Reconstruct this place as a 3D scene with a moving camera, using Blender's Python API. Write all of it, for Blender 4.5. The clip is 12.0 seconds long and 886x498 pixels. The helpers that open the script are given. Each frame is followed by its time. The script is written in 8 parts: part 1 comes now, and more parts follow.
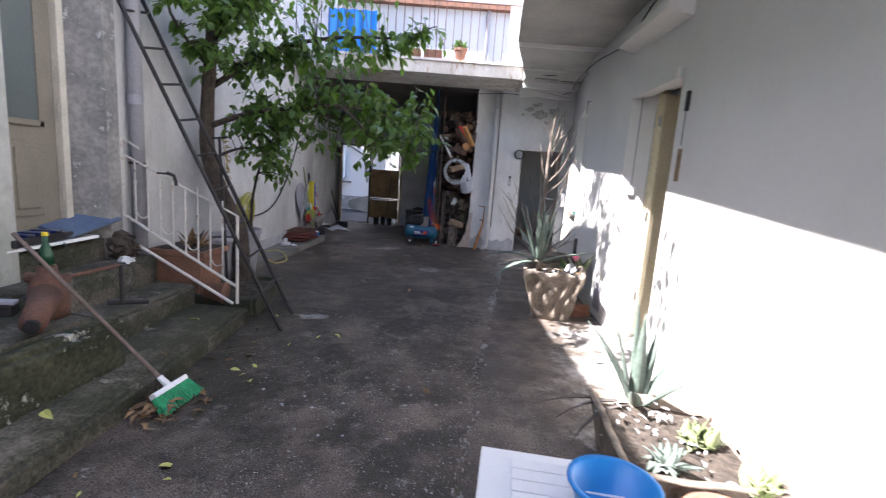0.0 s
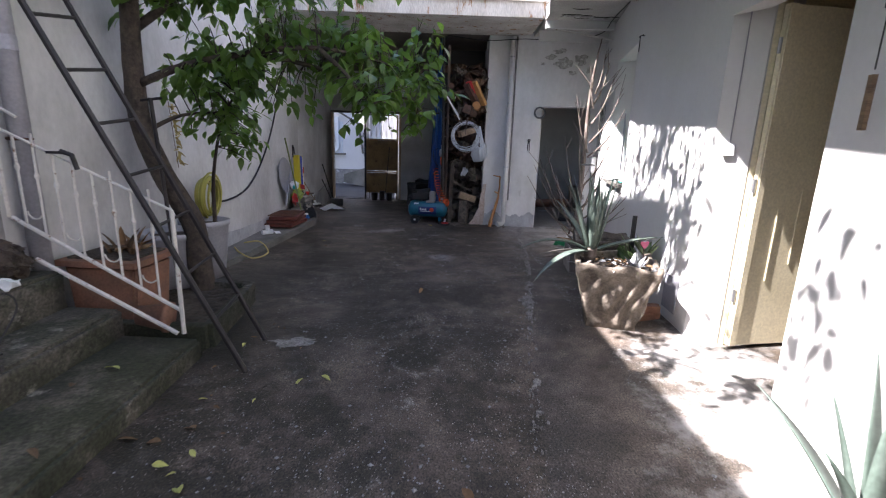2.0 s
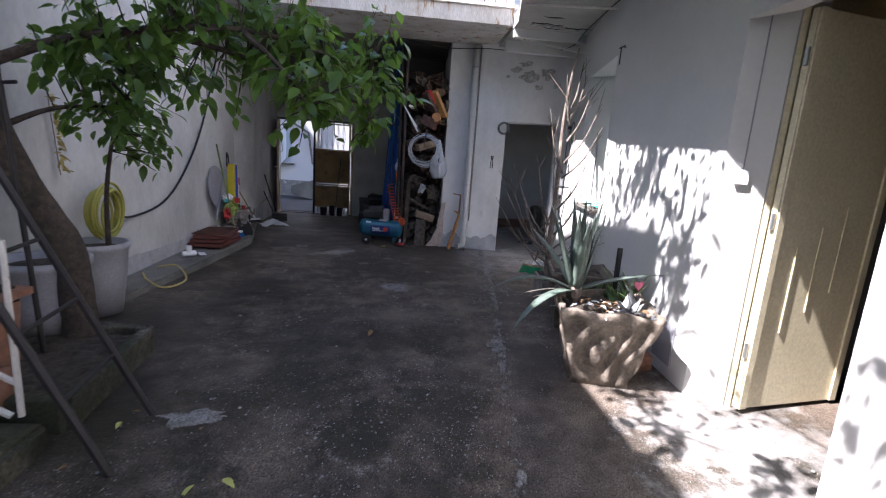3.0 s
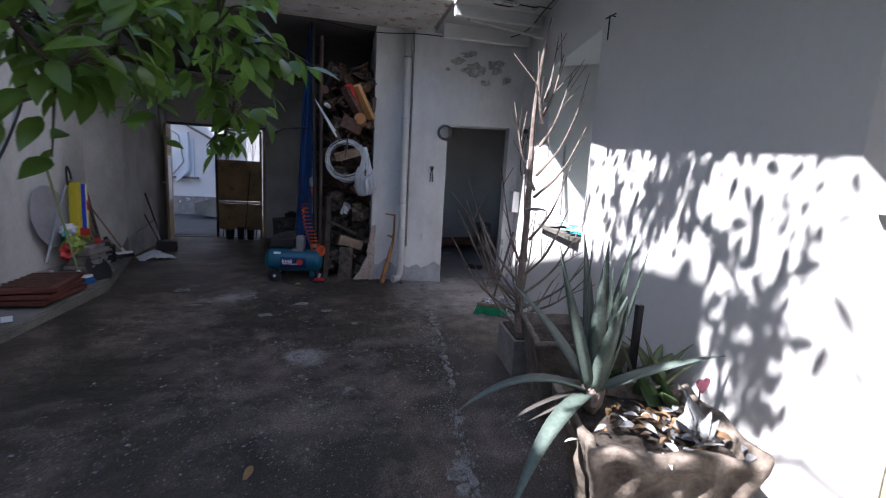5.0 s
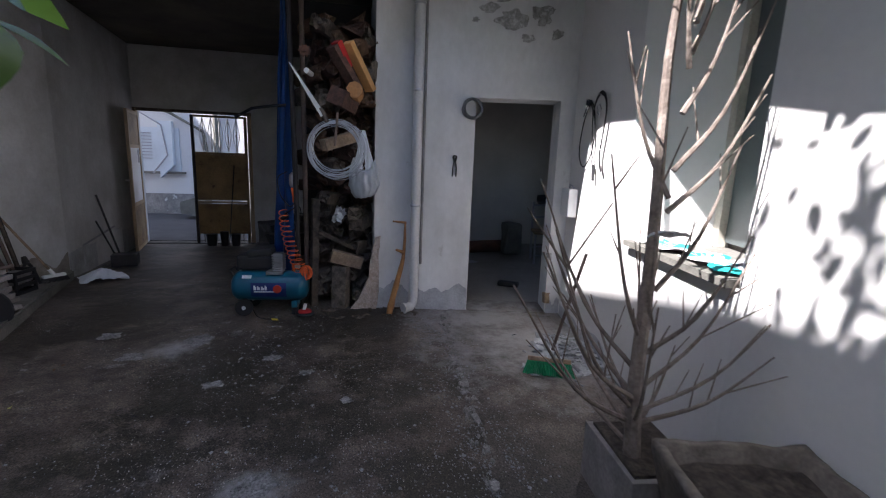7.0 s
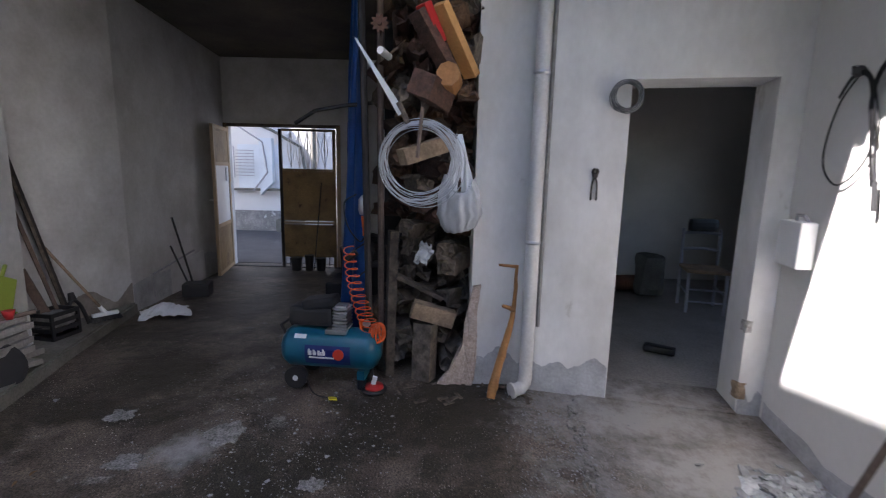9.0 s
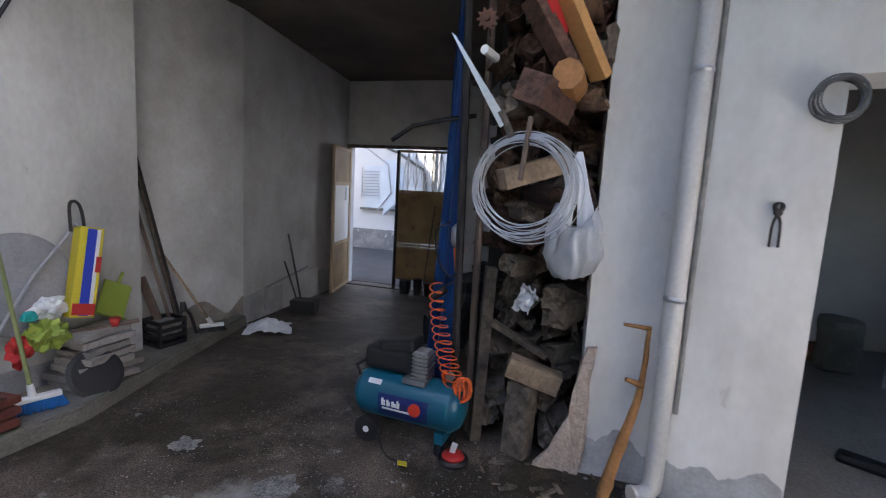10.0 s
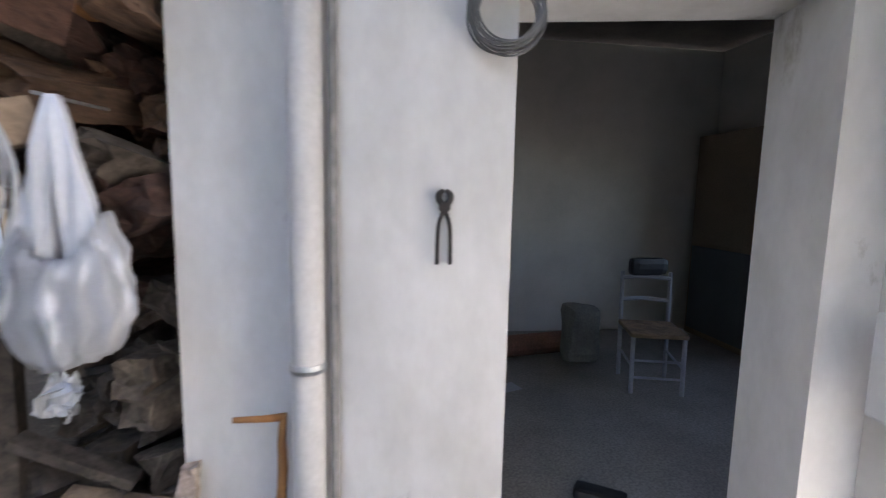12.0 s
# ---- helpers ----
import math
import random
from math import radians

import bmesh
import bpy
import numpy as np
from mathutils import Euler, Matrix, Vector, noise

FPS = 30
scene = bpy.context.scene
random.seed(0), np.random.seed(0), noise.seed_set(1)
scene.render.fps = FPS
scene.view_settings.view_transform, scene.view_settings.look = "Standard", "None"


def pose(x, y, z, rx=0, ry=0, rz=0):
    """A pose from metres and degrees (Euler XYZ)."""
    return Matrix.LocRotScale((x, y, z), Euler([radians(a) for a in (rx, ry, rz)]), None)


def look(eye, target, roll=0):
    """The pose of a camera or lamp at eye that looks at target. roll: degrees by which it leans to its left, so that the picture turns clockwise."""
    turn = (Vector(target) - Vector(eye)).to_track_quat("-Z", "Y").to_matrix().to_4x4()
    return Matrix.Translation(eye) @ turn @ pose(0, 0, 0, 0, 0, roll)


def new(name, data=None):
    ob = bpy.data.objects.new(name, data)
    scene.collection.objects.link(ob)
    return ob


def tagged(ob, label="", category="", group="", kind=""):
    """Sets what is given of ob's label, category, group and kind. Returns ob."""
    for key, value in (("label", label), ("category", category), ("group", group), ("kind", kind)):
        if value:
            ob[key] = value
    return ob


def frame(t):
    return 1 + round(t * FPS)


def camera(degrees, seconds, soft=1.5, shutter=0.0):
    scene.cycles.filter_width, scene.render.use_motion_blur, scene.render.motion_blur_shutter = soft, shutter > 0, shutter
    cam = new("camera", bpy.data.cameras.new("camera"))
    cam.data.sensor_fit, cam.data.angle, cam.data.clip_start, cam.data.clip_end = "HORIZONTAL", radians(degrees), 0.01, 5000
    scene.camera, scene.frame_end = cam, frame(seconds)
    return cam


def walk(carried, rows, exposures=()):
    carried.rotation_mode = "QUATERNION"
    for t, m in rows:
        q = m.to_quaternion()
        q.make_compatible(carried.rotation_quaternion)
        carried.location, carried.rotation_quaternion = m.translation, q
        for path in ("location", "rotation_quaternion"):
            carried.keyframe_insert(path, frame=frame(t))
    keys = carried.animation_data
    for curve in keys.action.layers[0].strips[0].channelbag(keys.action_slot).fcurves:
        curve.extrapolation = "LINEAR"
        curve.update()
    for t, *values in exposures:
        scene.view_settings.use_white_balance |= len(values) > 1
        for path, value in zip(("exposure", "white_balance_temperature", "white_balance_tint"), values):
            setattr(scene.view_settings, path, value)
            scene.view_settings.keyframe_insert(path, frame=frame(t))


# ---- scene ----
cam = camera(88.2, 12.0, soft=1.1, shutter=0.3)
METRES, EYE, TILT, LEAN, TURN = 8.0, 1.39, 1.6, 0.0, 0.0
ROWS = [
    (0.0, 0.0, 0.0, 0.0, 0.79, -10.83, -4.12),
    (0.5, -0.0097, 0.0365, -0.0055, 7.11, -11.05, -2.96),
    (1.0, -0.016, 0.0725, -0.0061, 4.02, -15.33, 1.93),
    (1.5, -0.0184, 0.1103, -0.0087, 1.36, -14.83, 0.58),
    (2.0, -0.0216, 0.1514, -0.0087, 0.42, -14.68, -1.8),
    (2.5, -0.0255, 0.1949, -0.0101, -2.53, -13.02, -3.02),
    (4.5, -0.0089, 0.3666, -0.0117, -10.17, -12.19, -4.68),
    (5.0, -0.0017, 0.4086, -0.0118, -13.31, -11.03, -3.5),
    (5.5, 0.008, 0.4513, -0.0118, -15.34, -10.8, -4.08),
    (6.0, 0.0146, 0.4997, -0.0141, -13.75, -10.08, -2.58),
    (6.5, 0.0187, 0.5489, -0.015, -13.19, -11.54, -2.69),
    (8.5, 0.0338, 0.7224, -0.0154, -4.09, -13.26, -1.15),
    (9.0, 0.0333, 0.7602, -0.0171, 0.08, -11.29, -1.33),
    (9.5, 0.0353, 0.7953, -0.0151, 7.12, -11.3, -1.3),
    (10.0, 0.0424, 0.8285, -0.0181, 15.74, -8.83, -2.73),
    (10.5, 0.053, 0.8617, -0.0177, 19.34, -10.33, -3.23),
    (11.0, 0.0682, 0.8984, -0.0219, 11.46, -5.68, -2.91),
    (11.5, 0.087, 0.929, -0.019, -2.5, -8.1, -2.2),
    (12.0, 0.1269, 0.9631, -0.0198, -7.6, -8.4, -1.34),
]
walk(cam, [(t, pose(0, 0, EYE, TILT, LEAN, TURN) @ pose(METRES * x, METRES * y, METRES * z, 90 + pitch, roll, yaw)) for t, x, y, z, yaw, pitch, roll in ROWS],
     [(0.0, 2.78, 6200, 19), (1.5, 2.58, 6200, 19), (2.5, 2.43, 6100, 20), (5.0, 2.08, 5850, 19), (6.5, 2.08, 6000, 18), (8.5, 2.68, 6300, 19), (9.5, 2.93, 6300, 17), (10.5, 3.15, 6300, 15), (11.2, 3.27, 6500, 16), (12.0, 3.55, 6600, 17)])

# ---- sky and sun ----
SUN = Vector((-0.75, -0.21, 1.0)).normalized()
world = bpy.data.worlds.new("world")
scene.world = world
world.use_nodes = True
wn = world.node_tree.nodes
sky = wn.new("ShaderNodeTexSky")
sky.sky_type = "NISHITA"
sky.sun_disc = False
sky.sun_elevation = math.asin(SUN.z)
sky.sun_rotation = math.atan2(SUN.x, SUN.y)
wn["Background"].inputs["Strength"].default_value = 0.1
world.node_tree.links.new(sky.outputs[0], wn["Background"].inputs["Color"])
sun = new("sun", bpy.data.lights.new("sun", "SUN"))
sun.data.energy, sun.data.angle, sun.data.color = 5.0, radians(0.55), (1.0, 0.95, 0.88)
sun.matrix_basis = look((0, 0, 20), Vector((0, 0, 20)) - SUN)
tagged(sun, kind="structure")

# ---- materials ----
def material(name, colour, rough=0.8, metal=0.0, dark=None, scale=3.0, amount=0.5, grain=60.0, bump=0.15, tint=0.0, spec=0.4, stain=None, stain_scale=1.2, stain_at=0.6, stretch=(1, 1, 1), speck=0.18, trans=0.0, alpha=1.0, flecks=None, moss=None):
    """A surface with broad mottling, fine grain, optional stains, and relief."""
    m = bpy.data.materials.new(name)
    m.use_nodes = True
    n, l = m.node_tree.nodes, m.node_tree.links
    b = n["Principled BSDF"]
    geo = n.new("ShaderNodeNewGeometry")
    mp = n.new("ShaderNodeMapping")
    mp.inputs["Scale"].default_value = stretch
    l.new(geo.outputs["Position"], mp.inputs["Vector"])
    n1 = n.new("ShaderNodeTexNoise")
    n1.inputs["Scale"].default_value, n1.inputs["Detail"].default_value, n1.inputs["Roughness"].default_value = scale, 6, 0.62
    n2 = n.new("ShaderNodeTexNoise")
    n2.inputs["Scale"].default_value, n2.inputs["Detail"].default_value = grain, 3
    l.new(mp.outputs[0], n1.inputs["Vector"])
    l.new(mp.outputs[0], n2.inputs["Vector"])
    dark = dark or tuple(c * 0.6 for c in colour)
    r = n.new("ShaderNodeMapRange")
    r.inputs["From Min"].default_value, r.inputs["From Max"].default_value, r.inputs["To Max"].default_value = 0.35, 0.68, amount
    l.new(n1.outputs["Fac"], r.inputs["Value"])
    mix = n.new("ShaderNodeMix")
    mix.data_type = "RGBA"
    mix.inputs["A"].default_value, mix.inputs["B"].default_value = (*colour, 1), (*dark, 1)
    l.new(r.outputs[0], mix.inputs["Factor"])
    out = mix.outputs["Result"]
    r2 = n.new("ShaderNodeMapRange")
    r2.inputs["From Min"].default_value, r2.inputs["From Max"].default_value = 0.3, 0.7
    r2.inputs["To Min"].default_value, r2.inputs["To Max"].default_value = 1 - speck * amount, 1 + speck * amount
    l.new(n2.outputs["Fac"], r2.inputs["Value"])
    hs = n.new("ShaderNodeHueSaturation")
    l.new(r2.outputs[0], hs.inputs["Value"])
    if tint:
        info = n.new("ShaderNodeObjectInfo")
        r3 = n.new("ShaderNodeMapRange")
        r3.inputs["To Min"].default_value, r3.inputs["To Max"].default_value = 1 - tint, 1 + tint
        l.new(info.outputs["Random"], r3.inputs["Value"])
        mul = n.new("ShaderNodeMath")
        mul.operation = "MULTIPLY"
        l.new(r2.outputs[0], mul.inputs[0]), l.new(r3.outputs[0], mul.inputs[1])
        l.new(mul.outputs[0], hs.inputs["Value"])
    if stain:
        n3 = n.new("ShaderNodeTexNoise")
        n3.inputs["Scale"].default_value, n3.inputs["Detail"].default_value, n3.inputs["Roughness"].default_value = stain_scale, 8, 0.7
        l.new(mp.outputs[0], n3.inputs["Vector"])
        r4 = n.new("ShaderNodeMapRange")
        r4.inputs["From Min"].default_value, r4.inputs["From Max"].default_value = stain_at, stain_at + 0.06
        l.new(n3.outputs["Fac"], r4.inputs["Value"])
        mix2 = n.new("ShaderNodeMix")
        mix2.data_type = "RGBA"
        mix2.inputs["B"].default_value = (*stain, 1)
        l.new(r4.outputs[0], mix2.inputs["Factor"]), l.new(out, mix2.inputs["A"])
        out = mix2.outputs["Result"]
    if moss:
        n4 = n.new("ShaderNodeTexNoise")
        n4.inputs["Scale"].default_value, n4.inputs["Detail"].default_value, n4.inputs["Roughness"].default_value, n4.inputs["Distortion"].default_value = 0.9, 12, 0.75, 0.15
        l.new(mp.outputs[0], n4.inputs["Vector"])
        r5 = n.new("ShaderNodeMapRange")
        r5.inputs["From Min"].default_value, r5.inputs["From Max"].default_value, r5.inputs["To Max"].default_value = 0.47, 0.54, 0.85
        l.new(n4.outputs["Fac"], r5.inputs["Value"])
        mix3 = n.new("ShaderNodeMix")
        mix3.data_type = "RGBA"
        mix3.inputs["B"].default_value = (*moss, 1)
        l.new(r5.outputs[0], mix3.inputs["Factor"]), l.new(out, mix3.inputs["A"])
        out = mix3.outputs["Result"]
    if flecks:
        vo = n.new("ShaderNodeTexVoronoi")
        vo.inputs["Scale"].default_value = 85
        l.new(mp.outputs[0], vo.inputs["Vector"])
        sep = n.new("ShaderNodeSeparateColor")
        l.new(vo.outputs["Color"], sep.inputs[0])
        th = n.new("ShaderNodeMath")
        th.operation = "MULTIPLY"
        th.inputs[1].default_value = 0.34
        l.new(sep.outputs[0], th.inputs[0])
        lt2 = n.new("ShaderNodeMath")
        lt2.operation = "LESS_THAN"
        l.new(vo.outputs["Distance"], lt2.inputs[0]), l.new(th.outputs[0], lt2.inputs[1])
        n5 = n.new("ShaderNodeTexNoise")
        n5.inputs["Scale"].default_value, n5.inputs["Detail"].default_value = 2.0, 5
        l.new(mp.outputs[0], n5.inputs["Vector"])
        r6 = n.new("ShaderNodeMapRange")
        r6.inputs["From Min"].default_value, r6.inputs["From Max"].default_value, r6.inputs["To Max"].default_value = 0.42, 0.64, 0.9
        l.new(n5.outputs["Fac"], r6.inputs["Value"])
        fac = n.new("ShaderNodeMath")
        fac.operation = "MULTIPLY"
        l.new(lt2.outputs[0], fac.inputs[0]), l.new(r6.outputs[0], fac.inputs[1])
        fac2 = n.new("ShaderNodeMath")
        fac2.operation = "MULTIPLY"
        fac2.use_clamp = True
        l.new(sep.outputs[1], fac2.inputs[0]), l.new(fac.outputs[0], fac2.inputs[1])
        mix4 = n.new("ShaderNodeMix")
        mix4.data_type = "RGBA"
        mix4.inputs["B"].default_value = (*flecks, 1)
        l.new(fac2.outputs[0], mix4.inputs["Factor"]), l.new(out, mix4.inputs["A"])
        out = mix4.outputs["Result"]
    l.new(out, hs.inputs["Color"])
    l.new(hs.outputs[0], b.inputs["Base Color"])
    b.inputs["Roughness"].default_value, b.inputs["Metallic"].default_value = rough, metal
    b.inputs["Specular IOR Level"].default_value = spec
    b.inputs["Transmission Weight"].default_value = trans
    b.inputs["Alpha"].default_value = alpha
    if bump:
        add = n.new("ShaderNodeMath")
        add.operation = "MULTIPLY_ADD"
        add.inputs[1].default_value = 0.12
        l.new(n2.outputs["Fac"], add.inputs[0]), l.new(n1.outputs["Fac"], add.inputs[2])
        bp = n.new("ShaderNodeBump")
        bp.inputs["Strength"].default_value, bp.inputs["Distance"].default_value = bump, 0.02
        l.new(add.outputs[0], bp.inputs["Height"]), l.new(bp.outputs[0], b.inputs["Normal"])
    return m


M = {}
M["wall"] = material("white_plaster", (0.64, 0.635, 0.62), 0.9, dark=(0.54, 0.53, 0.51), scale=0.9, amount=0.6, grain=30, bump=0.12, speck=0.03)
M["ceiling"] = material("ceiling_plaster", (0.5, 0.49, 0.46), 0.9, dark=(0.3, 0.29, 0.27), scale=1.0, amount=0.9, bump=0.3)
M["floor"] = material("worn_concrete", (0.135, 0.105, 0.082), 0.55, dark=(0.027, 0.021, 0.0155), scale=3.4, amount=1.0, grain=110, bump=1.0, speck=0.8, flecks=(0.5, 0.46, 0.42), moss=(0.024, 0.02, 0.012), stain=(0.2, 0.188, 0.178), stain_scale=3.6, stain_at=0.6)
M["floor_pale"] = material("pale_concrete", (0.15, 0.12, 0.097), 0.62, dark=(0.036, 0.029, 0.023), scale=3.2, amount=1.0, grain=105, bump=0.9, speck=0.75, moss=(0.05, 0.042, 0.033), flecks=(0.42, 0.4, 0.38))
M["floor_scab"] = material("crumbled_mortar", (0.25, 0.24, 0.23), 0.9, dark=(0.12, 0.113, 0.105), scale=14, amount=1.0, grain=90, bump=0.8, speck=0.5)
M["floor_room"] = material("room_concrete", (0.26, 0.24, 0.215), 0.7, dark=(0.17, 0.155, 0.14), scale=1.6, amount=0.9, grain=70, bump=0.4, speck=0.3)
M["hardboard"] = material("brown_hardboard", (0.2, 0.155, 0.11), 0.7, dark=(0.14, 0.105, 0.075), scale=1.5, amount=0.6, bump=0.1)
M["concrete"] = material("grey_concrete", (0.2, 0.19, 0.17), 0.85, dark=(0.1, 0.1, 0.085), scale=2.2, amount=1.0, grain=60, bump=0.4)
M["yellow_paint"] = material("ochre_paint", (0.72, 0.65, 0.46), 0.5, dark=(0.62, 0.55, 0.36), scale=2, amount=0.6, bump=0.05)
M["dark_grey"] = material("dark_grey_paint", (0.09, 0.1, 0.11), 0.5, scale=2, amount=0.4, bump=0.05)
M["wood"] = material("wood", (0.3, 0.2, 0.12), 0.8, dark=(0.12, 0.08, 0.05), scale=8, amount=1.0, tint=0.35, stretch=(1, 1, 4), bump=0.5)
M["blue_tarp"] = material("blue_tarp", (0.012, 0.075, 0.27), 0.4, scale=6, amount=0.5, bump=0.3)
M["teal_paint"] = material("teal_paint", (0.006, 0.09, 0.15), 0.3, scale=3, amount=0.2, bump=0.0)
M["leaf"] = material("leaf", (0.078, 0.14, 0.028), 0.34, dark=(0.032, 0.07, 0.016), scale=3, amount=1, bump=0)
lt = M["leaf"].node_tree
tr = lt.nodes.new("ShaderNodeBsdfTranslucent")
tr.inputs["Color"].default_value = (0.26, 0.45, 0.07, 1)
mx = lt.nodes.new("ShaderNodeMixShader")
mx.inputs[0].default_value = 0.35
lt.links.new(lt.nodes["Principled BSDF"].outputs[0], mx.inputs[1])
lt.links.new(tr.outputs[0], mx.inputs[2])
lt.links.new(mx.outputs[0], lt.nodes["Material Output"].inputs["Surface"])
M["bark"] = material("bark", (0.075, 0.058, 0.045), 0.95, dark=(0.03, 0.024, 0.02), scale=18, amount=1, bump=1.0)
M["iron"] = material("dark_iron", (0.035, 0.032, 0.032), 0.6, metal=0.4, scale=10, amount=0.6, bump=0.2)
M["wall_dirty"] = material("flaking_plaster", (0.74, 0.735, 0.73), 0.85, dark=(0.47, 0.465, 0.45), scale=1.4, amount=0.9, stretch=(1, 1, 0.6), grain=30, bump=0.15, speck=0.03, stain=(0.4, 0.38, 0.355), stain_scale=1.6, stain_at=0.63)
M["wall_old"] = material("old_whitewash", (0.56, 0.56, 0.555), 0.92, dark=(0.36, 0.355, 0.345), scale=1.6, amount=0.9, grain=30, bump=0.4, speck=0.06, stain=(0.24, 0.21, 0.17), stain_scale=1.3, stain_at=0.645, stretch=(1, 1, 0.6))
M["wall_grimy"] = material("grimy_plaster", (0.66, 0.66, 0.665), 0.9, dark=(0.36, 0.35, 0.34), scale=0.9, amount=1.0, grain=30, bump=0.2, speck=0.05)
M["wall_room"] = material("room_plaster", (0.56, 0.53, 0.48), 0.9, scale=1.2, amount=0.6, bump=0.2, speck=0.05)
M["bright_wall"] = material("street_whitewash", (0.6, 0.6, 0.6), 0.9, scale=0.6, amount=0.3, bump=0.2)
M["ceiling_dark"] = material("dark_ceiling_plaster", (0.17, 0.14, 0.118), 0.9, dark=(0.06, 0.055, 0.05), scale=0.8, amount=1, bump=0.3)
M["slab"] = material("rust_streaked_slab", (0.6, 0.58, 0.55), 0.85, dark=(0.4, 0.37, 0.33), scale=2.0, amount=0.9, bump=0.3, stain=(0.3, 0.18, 0.1), stain_scale=5.0, stain_at=0.57, stretch=(1.6, 1.6, 0.35))
M["stone_old"] = material("flaking_stone", (0.28, 0.27, 0.26), 0.95, dark=(0.14, 0.14, 0.14), scale=5, amount=1.0, grain=30, bump=1.0, stain=(0.5, 0.5, 0.5), stain_scale=5, stain_at=0.6)
M["shutter"] = material("pale_shutter", (0.55, 0.6, 0.65), 0.6, scale=3, amount=0.2, bump=0.1)
M["mossy"] = material("mossy_concrete", (0.055, 0.056, 0.034), 0.95, dark=(0.009, 0.014, 0.005), scale=6.0, amount=1.0, grain=40, bump=1.0, speck=0.5, stain=(0.3, 0.29, 0.26), stain_scale=6, stain_at=0.6)
M["step"] = material("worn_step", (0.11, 0.099, 0.082), 0.85, dark=(0.024, 0.025, 0.016), scale=3.0, amount=1.0, grain=60, bump=0.9, speck=0.5, stain=(0.2, 0.19, 0.165), stain_scale=4.5, stain_at=0.6, moss=(0.022, 0.026, 0.013))
M["cast_stone"] = material("cast_stone", (0.27, 0.225, 0.18), 0.9, dark=(0.1, 0.082, 0.065), scale=9, amount=1.0, bump=0.7)
M["stone_dim"] = material("weathered_cast_stone", (0.17, 0.145, 0.12), 0.9, dark=(0.07, 0.06, 0.05), scale=8, amount=1.0, bump=0.8)
M["soil"] = material("dry_soil", (0.075, 0.06, 0.048), 1.0, dark=(0.02, 0.017, 0.013), scale=25, amount=1.0, bump=1.0)
M["agave"] = material("agave_green", (0.13, 0.168, 0.142), 0.5, dark=(0.07, 0.1, 0.08), scale=6, amount=0.9, bump=0.05, spec=0.5)
M["agave_dark"] = material("agave_withered", (0.1, 0.09, 0.08), 0.8, scale=8, amount=0.7, bump=0.3)
M["dead_bark"] = material("dead_bark", (0.25, 0.21, 0.18), 0.9, dark=(0.11, 0.085, 0.07), scale=14, amount=1.0, bump=0.6)
M["terracotta"] = material("terracotta", (0.26, 0.125, 0.08), 0.85, dark=(0.15, 0.09, 0.065), scale=6, amount=0.9, bump=0.2)
M["white_metal"] = material("chipped_white_paint", (0.6, 0.58, 0.54), 0.55, scale=10, amount=0.4, bump=0.15, stain=(0.16, 0.08, 0.04), stain_scale=14, stain_at=0.6)
M["white_plastic"] = material("white_plastic", (0.7, 0.71, 0.72), 0.45, scale=5, amount=0.1, bump=0.02)
M["pipe"] = material("pipe_white", (0.55, 0.54, 0.53), 0.5, scale=4, amount=0.35, bump=0.05)
M["pipe_grey"] = material("pipe_grey", (0.33, 0.33, 0.36), 0.6, scale=4, amount=0.5, bump=0.05)
M["succulent"] = material("succulent", (0.22, 0.26, 0.13), 0.5, dark=(0.12, 0.16, 0.07), scale=8, amount=0.8, bump=0)
M["cactus"] = material("cactus", (0.1, 0.17, 0.06), 0.6, scale=12, amount=0.6, bump=0.1)
M["rubble"] = material("rubble", (0.36, 0.37, 0.38), 0.95, dark=(0.2, 0.205, 0.21), scale=9, amount=0.9, bump=0.5, tint=0.35)
M["green_bristle"] = material("green_bristle", (0.01, 0.26, 0.11), 0.5, scale=40, amount=0.8, bump=0.8, stretch=(1, 1, 0.15))
M["blue_bristle"] = material("blue_bristle", (0.01, 0.13, 0.42), 0.5, scale=40, amount=0.8, bump=0.8, stretch=(1, 1, 0.15))
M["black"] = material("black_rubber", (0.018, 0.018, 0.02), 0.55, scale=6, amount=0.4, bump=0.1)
M["rust"] = material("rusty_iron", (0.12, 0.058, 0.04), 0.85, dark=(0.08, 0.045, 0.035), scale=9, amount=1.0, bump=0.4)
M["stick"] = material("old_stick", (0.15, 0.11, 0.09), 0.7, scale=12, amount=0.8, bump=0.2)
M["dry_leaf"] = material("dry_leaf", (0.2, 0.12, 0.06), 0.8, scale=10, amount=0.8, bump=0.1, tint=0.5)
M["yellow_leaf"] = material("yellow_leaf", (0.42, 0.42, 0.12), 0.7, scale=10, amount=0.4, bump=0.1)
M["yellow"] = material("yellow_plastic", (0.55, 0.45, 0.03), 0.45, scale=5, amount=0.2, bump=0.0)
M["yellow_hose"] = material("yellow_hose", (0.36, 0.34, 0.07), 0.5, scale=5, amount=0.3, bump=0.0)
M["blue_board"] = material("blue_board", (0.09, 0.13, 0.21), 0.7, dark=(0.05, 0.08, 0.14), scale=5, amount=0.8, bump=0.1)
M["blue"] = material("blue_plastic", (0.01, 0.2, 0.55), 0.35, scale=4, amount=0.1, bump=0.0)
M["red"] = material("red_paint", (0.4, 0.02, 0.02), 0.5, scale=6, amount=0.3, bump=0.0)
M["red_brown"] = material("red_brown_paint", (0.13, 0.04, 0.03), 0.7, scale=6, amount=0.7, bump=0.2)
M["orange"] = material("orange_plastic", (0.65, 0.1, 0.02), 0.35, scale=6, amount=0.1, bump=0.0)
M["steel"] = material("steel", (0.5, 0.51, 0.53), 0.35, metal=0.9, scale=8, amount=0.3, bump=0.02)
